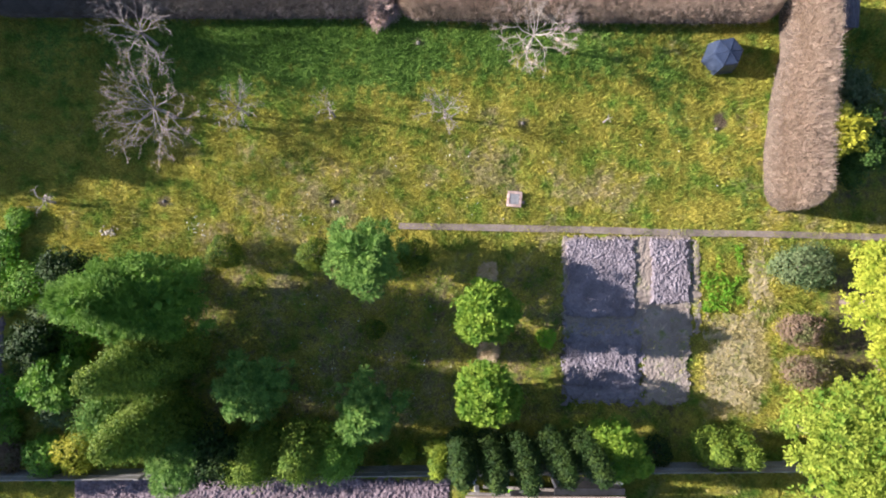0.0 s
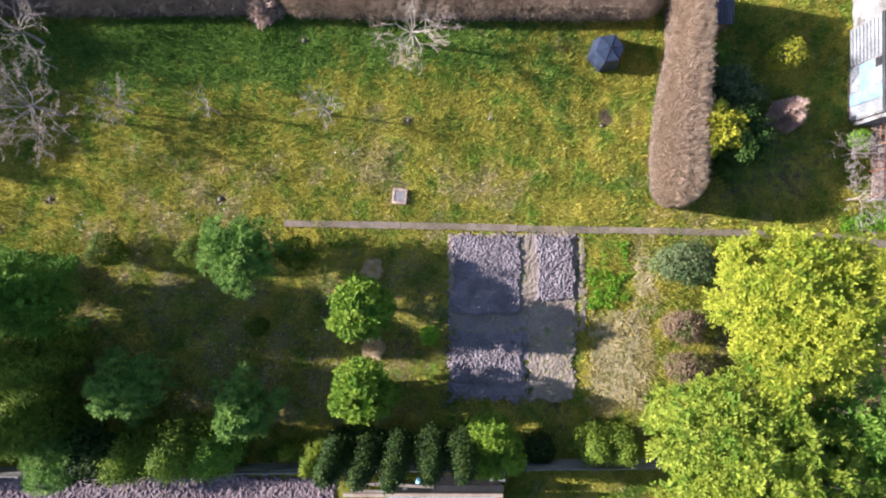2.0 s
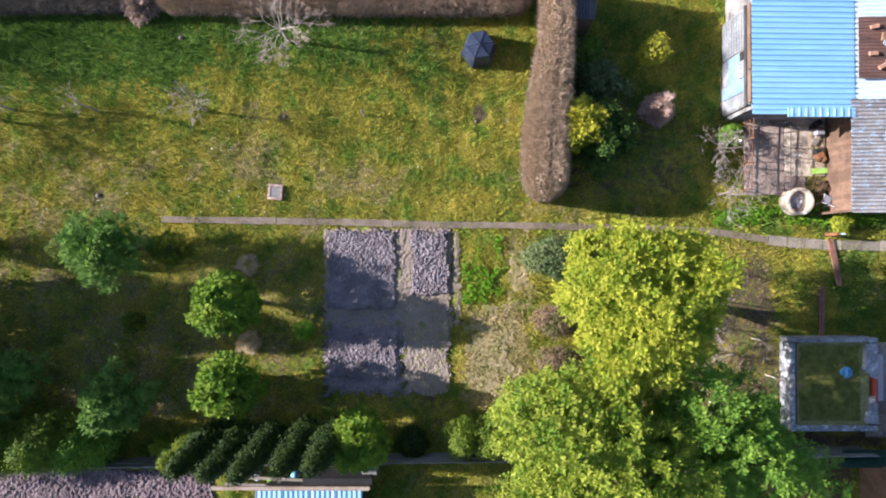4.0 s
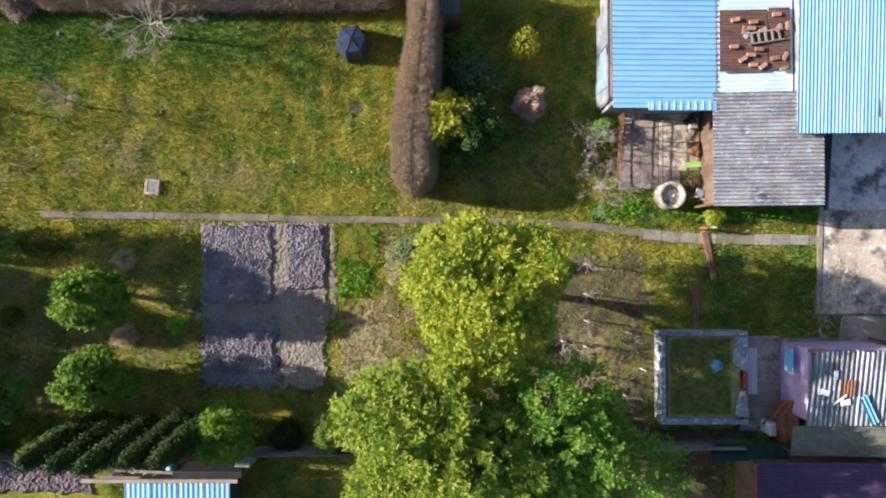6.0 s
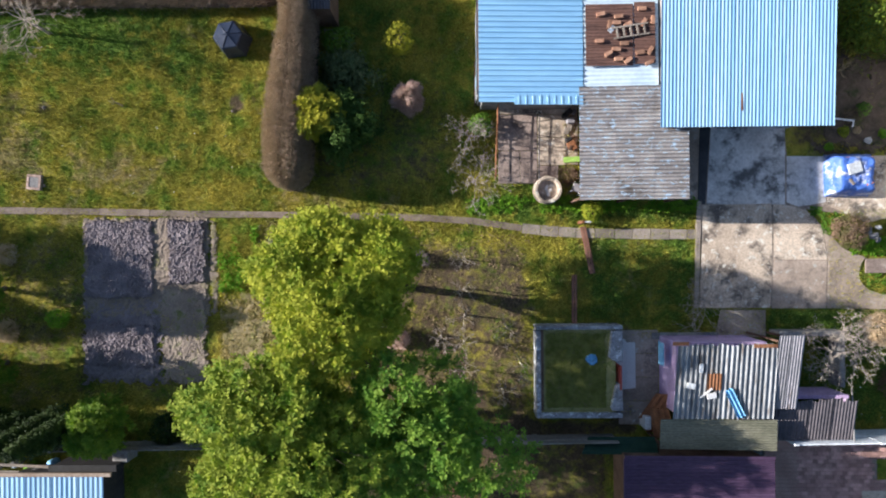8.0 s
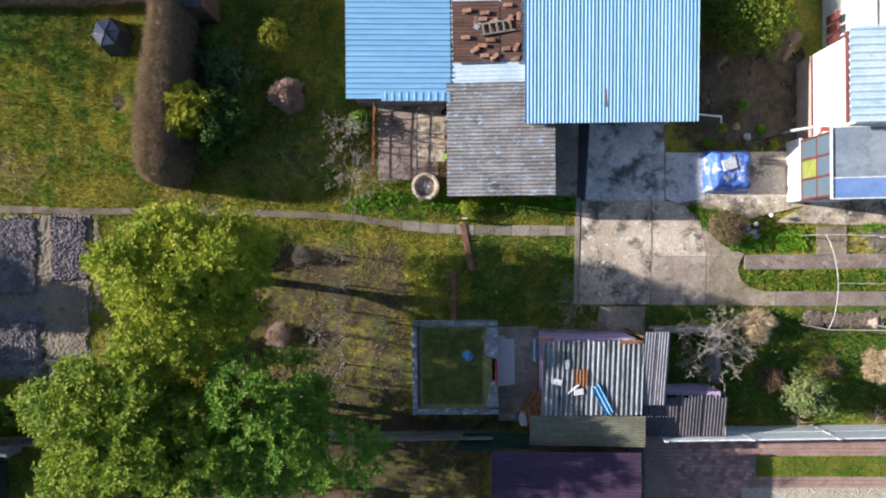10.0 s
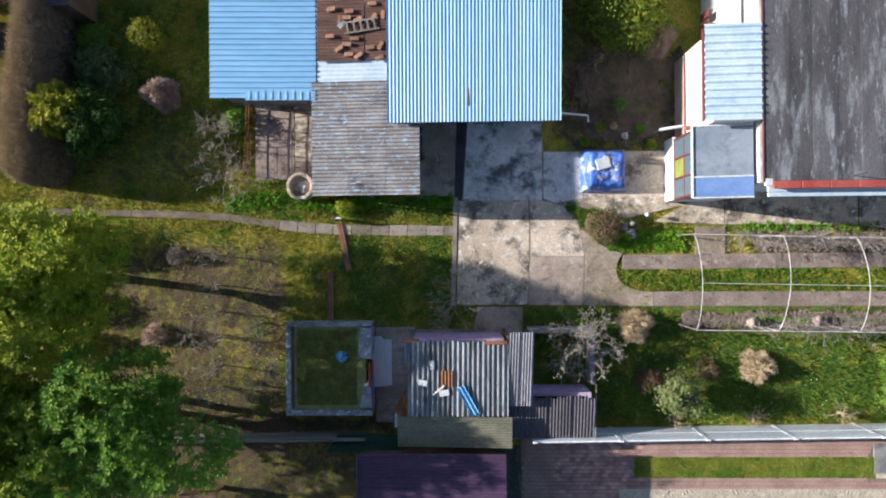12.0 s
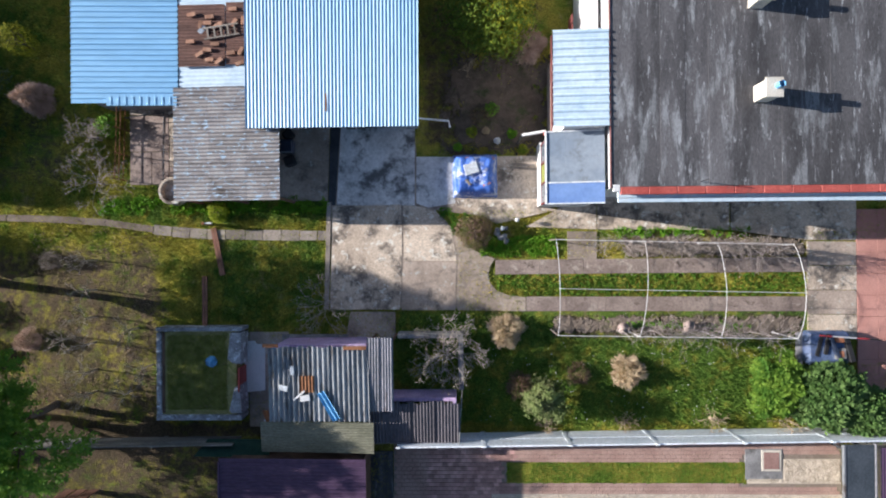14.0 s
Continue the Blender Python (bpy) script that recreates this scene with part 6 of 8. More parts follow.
for a, b in ((o0[0], om + 0.03), (om, o1[0])):
    sheet("roof_sheet", ((a, o1[1], 2.14 + (0.15 if a == om else 0)), (a, o0[1], 2.34 + (0.09 if a == om else 0)), (b, o0[1], 2.42 + (0.09 if a == om else 0)), (b, o1[1], 2.29 + (0.15 if a == om else 0))), 0.12, 0.012, 1, OLIVE_SHEET, olive_roof)
for px in (o0[0] + 0.15, om, o1[0] - 0.15):
    box("post", px - 0.05, px + 0.05, o1[1] + 0.08, o1[1] + 0.18, -0.1, 1.98, TIMBER, olive_roof)
rusty = thing("rusty_sheets", "leaning rusty steel sheets beside the shed", "sheet metal")
for a, b, z0, z1 in (((35.06, -8.10), (34.33, -9.48), 1.0, 0.4), ((34.61, -8.70), (34.95, -10.32), 1.4, 0.9)):
    sheet("sheet", ((a[0] - 0.25, a[1], z0), (a[0] + 0.6, a[1], z0 + 0.25), (b[0] + 0.7, b[1], z1 + 0.3), (b[0] - 0.2, b[1], z1)), 0.3, 0.015, 1, RUST, rusty)
box("block", -0.2, 0.2, -0.3, 0.3, 0, 0.3, RUST, rusty, "", 0.02).location = (*(34.78, -9.91), 0)
panel = box("standing_board", -0.16, 0.16, -0.32, 0.32, 0, 0.9, WHITE_SHEET, None, "", 0.02)
panel.location = (*(34.46, -9.59), 0)
tagged(panel, "white panel standing beside the rusty sheets", "panel")
for (px, py), sx, sy, tn, m_, lab in (((36.25, -6.49), 0.09, 0.22, 0, WHITE_SHEET, "white offcut lying on the zinc roof"), ((35.82, -7.32), 0.20, 0.14, -12, WHITE_SHEET, "white offcut lying on the zinc roof"), ((36.79, -7.80), 0.22, 0.14, 8, WALL_WHITE, "white offcut lying on the zinc roof"), ((36.53, -7.67), 0.04, 0.36, -50, WALL_WHITE, "thin white batten on the zinc roof")):
    ob = box("roof_scrap", -sx, sx, -sy, sy, 0, 0.05, m_, None, "", 0.01)
    ob.location, ob.rotation_euler = (px, py, 2.53 + 0.139 * (py + 8.94)), (radians(8), 0, radians(tn))
    tagged(ob, lab, "scrap", "scraps on the zinc roof")
trough = thing("blue_channel", "bright blue metal channel lying on the zinc roof", "channel")
sheet("channel", ((-0.18, -0.75, 0.0), (0.18, -0.75, 0.0), (0.18, 0.75, 0.0), (-0.18, 0.75, 0.0)), 0.18, 0.05, 1, BLUE_PLASTIC, trough)
trough.location, trough.rotation_euler = (*(37.87, -8.17), 2.68), (radians(8), 0, radians(28))
net = thing("green_netting", "dark green shade netting along the fence", "netting")
na, nb = (31.06, -10.34), (34.53, -10.79)
sheet("netting", ((na[0], nb[1] - 0.1, 1.5), (na[0] + 0.45, na[1] + 0.1, 0.9), (nb[0] + 0.2, na[1] + 0.15, 1.1), (nb[0] + 0.2, nb[1] - 0.1, 1.6)), 0.4, 0.02, 6, GREEN_NET, net)
for px in (na[0] + 0.4, nb[0]):
    box("stake", px - 0.03, px + 0.03, na[1] - 0.25, na[1] - 0.19, -0.1, 0.95, TIMBER, net)

plum = thing("plum_roofed_garage", "neighbour's garage under a plum ribbed steel roof", "garage")
ux0, uy1 = 32.78, -10.62
ux1, _ = 39.58, -10.60
walls_round(plum, ux0 + 0.2, ux1 - 0.2, uy1 - 6.0, uy1 - 0.2, 2.62, TIMBER)
for k in range(4):
    sheet("roof_sheet", ((ux0, uy1 - 1.55 * k - 1.6, 2.70), (ux0, uy1 - 1.55 * k, 2.70), (ux1, uy1 - 1.55 * k, 2.86), (ux1, uy1 - 1.55 * k - 1.6, 2.86)), 0.16, 0.012, 1, PURPLE_SHEET, plum, square=True)
bar("ridge_trim", (ux0, uy1), (ux1, uy1), 0.12, 0.1, (2.74, 2.90), PURPLE_SHEET, plum, "plum edge flashing")
box("ridge_trim", ux0 - 0.06, ux0 + 0.03, uy1 - 6.3, uy1 - 0.08, 2.64, 2.75, PURPLE_SHEET, plum, "plum edge flashing")
apron = thing("garage_apron", "dark damp concrete apron beside the plum garage", "pavement", kind="structure")
box("apron_slab", (38.93, -11.18)[0], (40.52, -11.18)[0], -17.5, (39.21, -11.12)[1], -0.1, 0.04, TAR, apron)

# small walled yard with grey sheet roofs
ex0, ey1 = 39.61, -5.11
ex1, ey0 = 40.82, -8.49
side_roof = thing("side_roof", "narrow grey corrugated roof beside the lilac shed", "roof")
sheets("roof_sheet", ((ex0, ey0, 2.42), (ex1, ey0, 2.42), (ex1 + 0.06, ey1 + 0.12, 3.08), (ex0 + 0.1, ey1 + 0.12, 3.08)), 2, 1, 0.13, 0.02, GREY_SHEET, side_roof, seed=13)
for px, py in ((ex0 + 0.12, ey0 + 0.2), (ex1 - 0.08, ey0 + 0.2), (ex0 + 0.12, ey1 - 0.15), (ex1 - 0.08, ey1 - 0.15)):
    box("post", px - 0.05, px + 0.05, py - 0.05, py + 0.05, -0.1, 2.38 if py < -7 else 2.95, TIMBER, side_roof)
fx0, fy1 = 39.35, -8.16
fx1, fy0 = 43.87, -10.16
dark_shed = thing("dark_shed", "lilac-walled shed under a ragged dark corrugated roof", "shed")
walls_round(dark_shed, fx0 + 0.1, fx1 - 0.15, fy0 + 0.15, fy1 + 0.12, 1.70, LILAC, 0.18)
sheets("roof_sheet", ((fx0, fy0, 1.72), (fx1, fy0, 1.72), (fx1, fy1, 2.14), (fx0, fy1, 2.14)), 4, 1, 0.15, 0.022, DARK_SHEET, dark_shed, seed=15, rag=0.06)
yard_wall = thing("yard_wall", "low grey wall round a small shady yard", "wall")
yx1, yy1 = 44.08, -5.11
box("wall", ex1 + 0.05, yx1 - 0.25, yy1 - 0.25, yy1, -0.1, 0.9, WALL_GREY, yard_wall, "", 0.02)
box("wall", yx1 - 0.25, yx1, fy1 + 0.3, yy1, -0.1, 0.9, WALL_GREY, yard_wall, "", 0.02)
bar("pole", (44.00, -7.69), (43.81, -10.32), 0.05, 0.05, (1.5, 1.95), WALL_GREY, yard_wall, "grey pole")
pink_base = thing("lilac_threshold", "lilac rim and dark gap before the shed", "wall")
box("rim", (34.96, -5.48)[0], (38.31, -5.49)[0], (34.96, -5.48)[1] - 0.1, (34.97, -5.25)[1], -0.1, 0.10, WALL_GREY, pink_base)

# ---- neighbour's paved drive south of the fence ----
drive = thing("paver_drive", "clay paver drive in reddish brown stretcher bond", "driveway", kind="structure")
bx0, _ = 40.55, -11.18
bx1, _ = 62.64, -11.17
paver_meshes = []
for wdt in (0.27,):
    ob = box("paver", -wdt / 2 + 0.006, wdt / 2 - 0.006, -0.095, 0.095, -0.1, 0.0, PAVER, drive, bevel=0.008)
    paver_meshes.append(ob)
first = paver_meshes[0]
lawn_a, lawn_b = (46.21, -11.68), (58.00, -12.71)
grav_a, grav_b = (58.01, -11.40), (62.63, -12.76)
gap_y = fence_y(50) - 0.35
cells, row = [], 0
y = gap_y - 0.1
while y > -14.6:
    x = bx0 + 0.135 + (0.135 if row % 2 else 0)
    while x < bx1 - 0.1:
        inside = in_box(np.array(x), np.array(y), (lawn_a[0] - 0.15, lawn_a[1] + 0.08), (lawn_b[0] + 0.2, lawn_b[1] - 0.08)) or in_box(np.array(x), np.array(y), (grav_a[0] - 0.2, grav_a[1] + 0.08), (bx1 + 1, grav_b[1] - 0.08))
        near_gravel = y < -13.35 and x > (45.43, -13.15)[0]
        if not inside and not near_gravel:
            cells.append((x, y))
        x += 0.27
    y -= 0.20
    row += 1
cells.sort(key=lambda c: abs(c[0] - 44.5))
rng = random.Random(21)
for k, (x, y) in enumerate(cells[:300]):
    ob = first if k == 0 else new("paver", first.data)
    ob.parent = drive
    ob.location = (x, y, 0.045 + rng.uniform(-0.004, 0.004))
rest = []
for x, y in cells[300:]:
    z = 0.045 + rng.uniform(-0.004, 0.004)
    a, b = 0.129, 0.094
    v = np.array([(x + sx * (a - 0.01 * t), y + sy * (b - 0.01 * t), z - (0 if t else 0.012)) for t in (0, 1) for sx, sy in ((-1, -1), (1, -1), (1, 1), (-1, 1))])
    f = np.array([(4, 5, 6, 7), (0, 1, 5, 4), (1, 2, 6, 5), (2, 3, 7, 6), (3, 0, 4, 7)])
    rest.append((v, f))
PAVER_REST = surf("clay_paver_field", (0.335, 0.212, 0.178), (0.425, 0.285, 0.240), (0.27, 0.170, 0.148), 0.8, 24, 0.3, 0.9, bump=0.2, depth=0.004)
v, f = joined(rest)
ob = mesh_ob("paver_field", v, f, PAVER_REST, drive)
tagged(ob, kind="stuff")
box("sand_bed", bx0, bx1, -14.8, gap_y, -0.12, 0.022, FINE_EARTH, drive, "sandy joints", 0.0)
strip_lawn = box("lawn_strip", lawn_a[0], lawn_b[0], lawn_b[1], lawn_a[1], -0.1, 0.05, GROUND, None, "", 0.0)
tagged(strip_lawn, "trimmed lawn strip set in the paver drive", "lawn", kind="structure")
strip = thing("gravel_strip", "pale gravel beds along the drive", "gravel", kind="stuff")
def gravel(a, b, n, seed):
    rng = np.random.RandomState(seed)
    x0, x1, y0, y1 = min(a[0], b[0]), max(a[0], b[0]), min(a[1], b[1]), max(a[1], b[1])
    box("bed", x0, x1, y0, y1, -0.1, 0.052, GRAVEL, strip, "", 0.0)
    base = np.array([(1, 0, 0), (0, 1, 0), (-1, 0, 0), (0, -1, 0), (0, 0, 1), (0, 0, -1)], float)
    face = np.array([(0, 1, 4), (1, 2, 4), (2, 3, 4), (3, 0, 4), (1, 0, 5), (2, 1, 5), (3, 2, 5), (0, 3, 5)])
    c = np.stack([rng.uniform(x0 + 0.05, x1 - 0.05, n), rng.uniform(y0 + 0.05, y1 - 0.05, n), np.full(n, 0.055)], 1)
    s = rng.uniform(0.025, 0.06, (n, 1, 3)) * [1, 1, 0.7]
    ang = rng.uniform(0, 6.28, n)
    rot = np.stack([np.stack([np.cos(ang), -np.sin(ang)], -1), np.stack([np.sin(ang), np.cos(ang)], -1)], -2)
    v = base[None] * s
    v[..., :2] = np.einsum("nij,nkj->nki", rot, v[..., :2])
    v = v + c[:, None]
    f = (face[None] + (np.arange(n) * 6)[:, None, None]).reshape(-1, 3)
    mesh_ob("stones", v.reshape(-1, 3), f, STONES, strip)
STONES = leafy("gravel_stones", (0.33, 0.275, 0.215), (0.64, 0.56, 0.46), None, 0.0)
gravel((59.81, -11.51), (62.60, -12.73), 1500, 1)
gravel((58.06, -12.46), (59.80, -12.73), 300, 2)
gravel((bx0 + 2.0, fence_y(50) - 0.08), (bx1, gap_y), 1500, 3)
gravel((45.43, -13.26), (bx1, -15.2), 3000, 4)
manhole = thing("manhole", "square manhole with a red cover set in concrete", "manhole")
hx_, hy_ = 58.89, -11.73
box("surround", hx_ - 0.95, hx_ + 0.90, hy_ - 0.80, hy_ + 0.72, -0.1, 0.062, WALL_GREY, manhole, "", 0.02)
box("rim", hx_ - 0.15, hx_ + 0.82, hy_ - 0.38, hy_ + 0.66, 0.0, 0.085, WALL_CREAM, manhole, "", 0.02)
box("cover", hx_ - 0.05, hx_ + 0.72, hy_ - 0.28, hy_ + 0.56, 0.0, 0.10, PAVER, manhole, "dull red cover", 0.02)
CANOPY = surf("dark_slate_roofing", (0.045, 0.055, 0.068), (0.062, 0.073, 0.088), None, 1.0, 16, 0.3, 0.6)
carrier = thing("dark_canopy", "long dark flat roof with a pale metal edge", "canopy")
kx0, ky1 = 61.67, -10.21
kx1, _ = 62.98, -10.21
box("roof", kx0, kx1, -17, ky1, 1.82, 1.90, CANOPY, carrier)
box("edge", kx0 - 0.12, kx0 - 0.01, -17, ky1 - 0.02, 1.76, 1.93, ZINC, carrier, "pale metal edge")
box("edge", kx1 + 0.01, kx1 + 0.08, -17, ky1 + 0.05, 1.78, 1.94, GREY_SHEET, carrier, "pale metal edge")
for y in (ky1 - 0.3, -16.5):
    for x in (kx0 + 0.1, kx1 - 0.1):
        box("post", x - 0.05, x + 0.05, y - 0.05, y + 0.05, -0.1, 1.82, DARK_METAL, carrier)
plum_roof = thing("plum_outbuilding", "plum-roofed outbuilding behind the fence end", "shed")
sheet("roof_sheet", ((kx1 + 0.2, -17.0, 2.0), (kx1 + 5.2, -17.0, 2.0), (kx1 + 5.2, ky1 - 0.1, 2.0), (kx1 + 0.2, ky1 - 0.1, 2.0)), 0.12, 0.012, 1, PURPLE_SHEET, plum_roof)
box("wall", kx1 + 0.4, kx1 + 5.0, -16.8, ky1 - 0.3, -0.1, 1.95, WALL_CREAM, plum_roof)

# blue-covered pile at the end of the vine frame
STACK_COVER = surf("blue_grey_cover", (0.07, 0.10, 0.20), (0.12, 0.17, 0.30), (0.28, 0.31, 0.37), 1.2, 14, 0.4, 0.5, bump=0.3, depth=0.02)
pile = thing("covered_stack", "stack under a blue-grey cover with oddments on top", "stack")
kx, ky = 61.75, -5.99
box("cover", -1.15, 1.0, -0.75, 0.85, 0.0, 0.72, STACK_COVER, pile, "", 0.18)
box("skirt", -1.32, -1.10, -0.8, 0.75, 0.0, 0.35, GREY_SHEET, pile, "grey sheet edge", 0.05)
for k, (dx, dy, sx, sy, m_) in enumerate(((-0.55, 0.2, 0.10, 0.55, BLACK), (-0.2, 0.25, 0.10, 0.5, BLACK), (0.45, 0.45, 0.3, 0.12, ORANGE), (0.4, -0.2, 0.25, 0.25, WALL_GREY), (0.38, -0.22, 0.15, 0.15, ORANGE), (0.8, 0.0, 0.12, 0.6, BLACK), (0.1, 0.1, 0.08, 0.5, BLACK_PLASTIC))):
    box("oddment", dx - sx, dx + sx, dy - sy, dy + sy, 0.70, 0.76 + 0.03 * k, m_, pile, "", 0.02, 6 * k - 15)
pile.location = (kx, ky, 0.045)
barrier = thing("barrier_pole", "red and white pole resting on the covered stack", "pole")
p0, p1 = Vector((61.08, -5.29)), Vector((64.00, -5.52))
for k in range(5):
    a, b = p0 + (p1 - p0) * k / 5, p0 + (p1 - p0) * (k + 1) / 5
    tube("segment", [(*a, 0.98), (*b, 0.98)], 0.035, (RED_PLASTIC, WHITE_PIPE, WHITE_PIPE, RED_PLASTIC, BLACK)[k], barrier, k=6)

# ---- hedge shed, shelter, hearth and stumps on the west lawn ----
hut = thing("garden_hut", "small dark timber hut under a corrugated roof", "shed")
ux, uy = 19.21, 10.45
sheet("roof_sheet", ((ux - 1.35, uy, 2.35), (ux, uy, 2.35), (ux, uy + 2.2, 2.55), (ux - 1.35, uy + 2.2, 2.55)), 0.15, 0.02, 1, DARK_SHEET, hut)
walls_round(hut, ux - 1.25, ux - 0.05, uy + 0.05, uy + 2.1, 2.28, TIMBER, 0.06)
for k in range(3):
    box("step", ux - 0.75, ux - 0.1, uy - 0.32 - 0.16 * k, uy - 0.17 - 0.16 * k, -0.1, 0.3 - 0.09 * k, GREY_TIMBER, hut)

shelter = thing("hexagonal_cover", "dark blue-black hexagonal cover over a garden frame", "cover")
sx, sy = 13.81, 9.78
bm = bmesh.new()
levels = [(0.93, 0.0), (0.90, 0.25), (0.76, 0.98), (0.70, 1.04), (0.0, 1.16)]
prev = None
for r, z in levels:
    if r == 0.0:
        tip = bm.verts.new((0, 0, z))
        for k in range(6):
            bm.faces.new((prev[k], prev[(k + 1) % 6], tip))
        break
    ring = [bm.verts.new((r * math.cos(math.pi * k / 3 + 0.15), r * math.sin(math.pi * k / 3 + 0.15), z)) for k in range(6)]
    if prev:
        for k in range(6):
            bm.faces.new((prev[k], prev[(k + 1) % 6], ring[(k + 1) % 6], ring[k]))
    prev = ring
bmesh.ops.recalc_face_normals(bm, faces=bm.faces)
part("cover", bm, BLACK_PLASTIC, shelter)
for k in range(6):
    a = math.pi * k / 3 + 0.15
    tube("rib", [(0.935 * math.cos(a), 0.935 * math.sin(a), 0.0), (0.765 * math.cos(a), 0.765 * math.sin(a), 0.98), (0.70 * math.cos(a), 0.70 * math.sin(a), 1.045), (0.05 * math.cos(a), 0.05 * math.sin(a), 1.165)], 0.014, BLACK_PLASTIC, shelter, k=5)
shelter.location = (sx, sy, -0.02)

hearth = thing("brick_hearth", "small square hearth of pale bricks in the grass", "hearth")
for lay in range(2):
    z0 = 0.0 + lay * 0.1
    for a in range(3):
        for sgn in (-1, 1):
            box("brick", -0.36 + a * 0.245, -0.36 + a * 0.245 + 0.235, sgn * 0.33 - 0.06, sgn * 0.33 + 0.06, z0, z0 + 0.095, PALE_BRICK, hearth, "", 0.01)
        if a < 2:
            for sgn in (-1, 1):
                box("brick", sgn * 0.31 - 0.06, sgn * 0.31 + 0.06, -0.26 + a * 0.265, -0.26 + a * 0.265 + 0.25, z0, z0 + 0.095, PALE_BRICK, hearth, "", 0.01)
box("ash_bed", -0.25, 0.25, -0.27, 0.27, 0, 0.17, WALL_GREY, hearth, "grey ash bed", 0.02)
box("loose_brick", 0.42, 0.52, -0.2, -0.02, 0, 0.09, PALE_BRICK, hearth, "", 0.01)
hearth.location, hearth.rotation_euler = (*(3.42, 2.65), -0.02), (0, 0, radians(-6))

for (px, py), sc in (((-14.41, 2.55), 0.9), ((-5.74, 2.54), 1.0), ((-1.46, 10.61), 1.0), ((3.85, 6.52), 0.8), ((13.66, 6.22), 0.7)):
    st = thing("tree_stump", "low sawn tree stump in bare earth", "stump", "stumps on the lawn")
    v, f = tube_data([(0, 0, -0.1), (0, 0, 0.0), (0, 0, 0.05), (0, 0, 0.055)], [0.13 * sc, 0.10 * sc, 0.085 * sc, 0.01], 10)
    v[:, :2] *= 1 + 0.12 * np.sin(5 * np.arctan2(v[:, 1], v[:, 0]))[:, None]
    mesh_ob("wood", v, f, GREY_TIMBER, st, "", True)
    st.location = (px, py, 0)

# ---- sheds and clutter south of the conifer row ----
tin_shed = thing("tin_shed", "shed with a blue-white corrugated tin roof and timber edge", "shed")
zx0, zy1 = 2.98, -11.76
zx1, _ = 8.07, -11.76
sheets("roof_sheet", ((zx0, zy1 - 5.0, 2.05), (zx1, zy1 - 5.0, 2.05), (zx1, zy1, 2.05), (zx0, zy1, 2.05)), 4, 1, 0.24, 0.014, BLUE_WAVE, tin_shed, seed=19)
walls_round(tin_shed, zx0 + 0.15, zx1 - 0.15, zy1 - 4.8, zy1 - 0.15, 1.95, TARRED_BOARD)
bar("edge_plank", (zx0 - 2.1, zy1 + 0.12), (zx1 + 0.35, zy1 + 0.10), 0.17, 0.12, 2.08, WEATHERED_PLANK, tin_shed, "long weathered edge plank")
fly = thing("tarred_flat_roof", "dark flat roof strip behind the conifers", "roof")
box("roof", (5.14, -11.42)[0], (8.51, -11.43)[0], (5.14, -11.64)[1], (5.14, -11.31)[1], 1.6, 1.7, BLACK, fly)
box("wall", (5.28, -11.42)[0], (8.40, -11.43)[0], (5.14, -11.59)[1], (5.14, -11.37)[1], -0.1, 1.6, TARRED_BOARD, fly)
chest = box("cold_frame", -0.38, 0.38, -0.38, 0.38, 0, 1.0, WALL_GREY, None, "", 0.03)
chest.location = (*(8.27, -11.07), 0)
tagged(chest, "pale square masonry pillar box by the fence", "pillar")
rng = random.Random(31)
for (px, py), m_, s, lab in (((1.33, -11.44), WALL_WHITE, 0.22, "white bucket behind the conifers"), ((2.57, -11.72), PALE_BLUE, 0.26, "pale round tub behind the conifers"), ((3.24, -11.89), LEAF_CROP, 0.3, "green plastic tub behind the conifers"), ((4.42, -11.71), BLUE_PLASTIC, 0.3, "blue plastic tub behind the conifers"), ((6.16, -11.71), BLUE_PLASTIC, 0.3, "blue tub behind the conifers"), ((6.87, -11.65), BLUE_TARP, 0.35, "blue crate behind the conifers")):
    tub = thing("garden_tub", lab, "tub", "tubs behind the conifers")
    v, f = tube_data([(0, 0, 0), (0, 0, 0.5), (0, 0, 0.52), (0, 0, 0.47), (0, 0, 0.3)], [s * 0.6, s * 0.7, s * 0.66, s * 0.6, 0.02], 14)
    mesh_ob("body", v, f, m_, tub, "", True)
    tub.location = (px, py, -0.02)
for a, b in (((1.79, -11.60), (7.55, -11.87)), ((1.04, -11.94), (4.16, -12.04))):
    pl = bar("long_plank", a, b, 0.14, 0.06, 0.8, GREY_TIMBER)
    tagged(pl, "long grey plank resting on tubs and pillars", "plank", "planks behind the conifers")
    for k in (0.15, 0.85):
        pr = box("plank_prop", -0.12, 0.12, -0.12, 0.12, -0.1, 0.74, WALL_GREY, pl, "", 0.02)
        pr.location = (a[0] + (b[0] - a[0]) * k, a[1] + (b[1] - a[1]) * k, 0)

pit = thing("timber_lean_to", "brown timber shelter edge below the big trees", "shed")
qx, qy = 25.11, -13.06
box("roof", qx - 1.4, qx + 0.5, qy - 2.2, qy - 0.05, 1.1, 1.18, TIMBER, pit)
for k in range(3):
    box("board", qx - 1.3 + 0.6 * k, qx - 0.8 + 0.6 * k, qy - 0.1, qy - 0.04, -0.1, 1.1, RUST_TIMBER, pit)

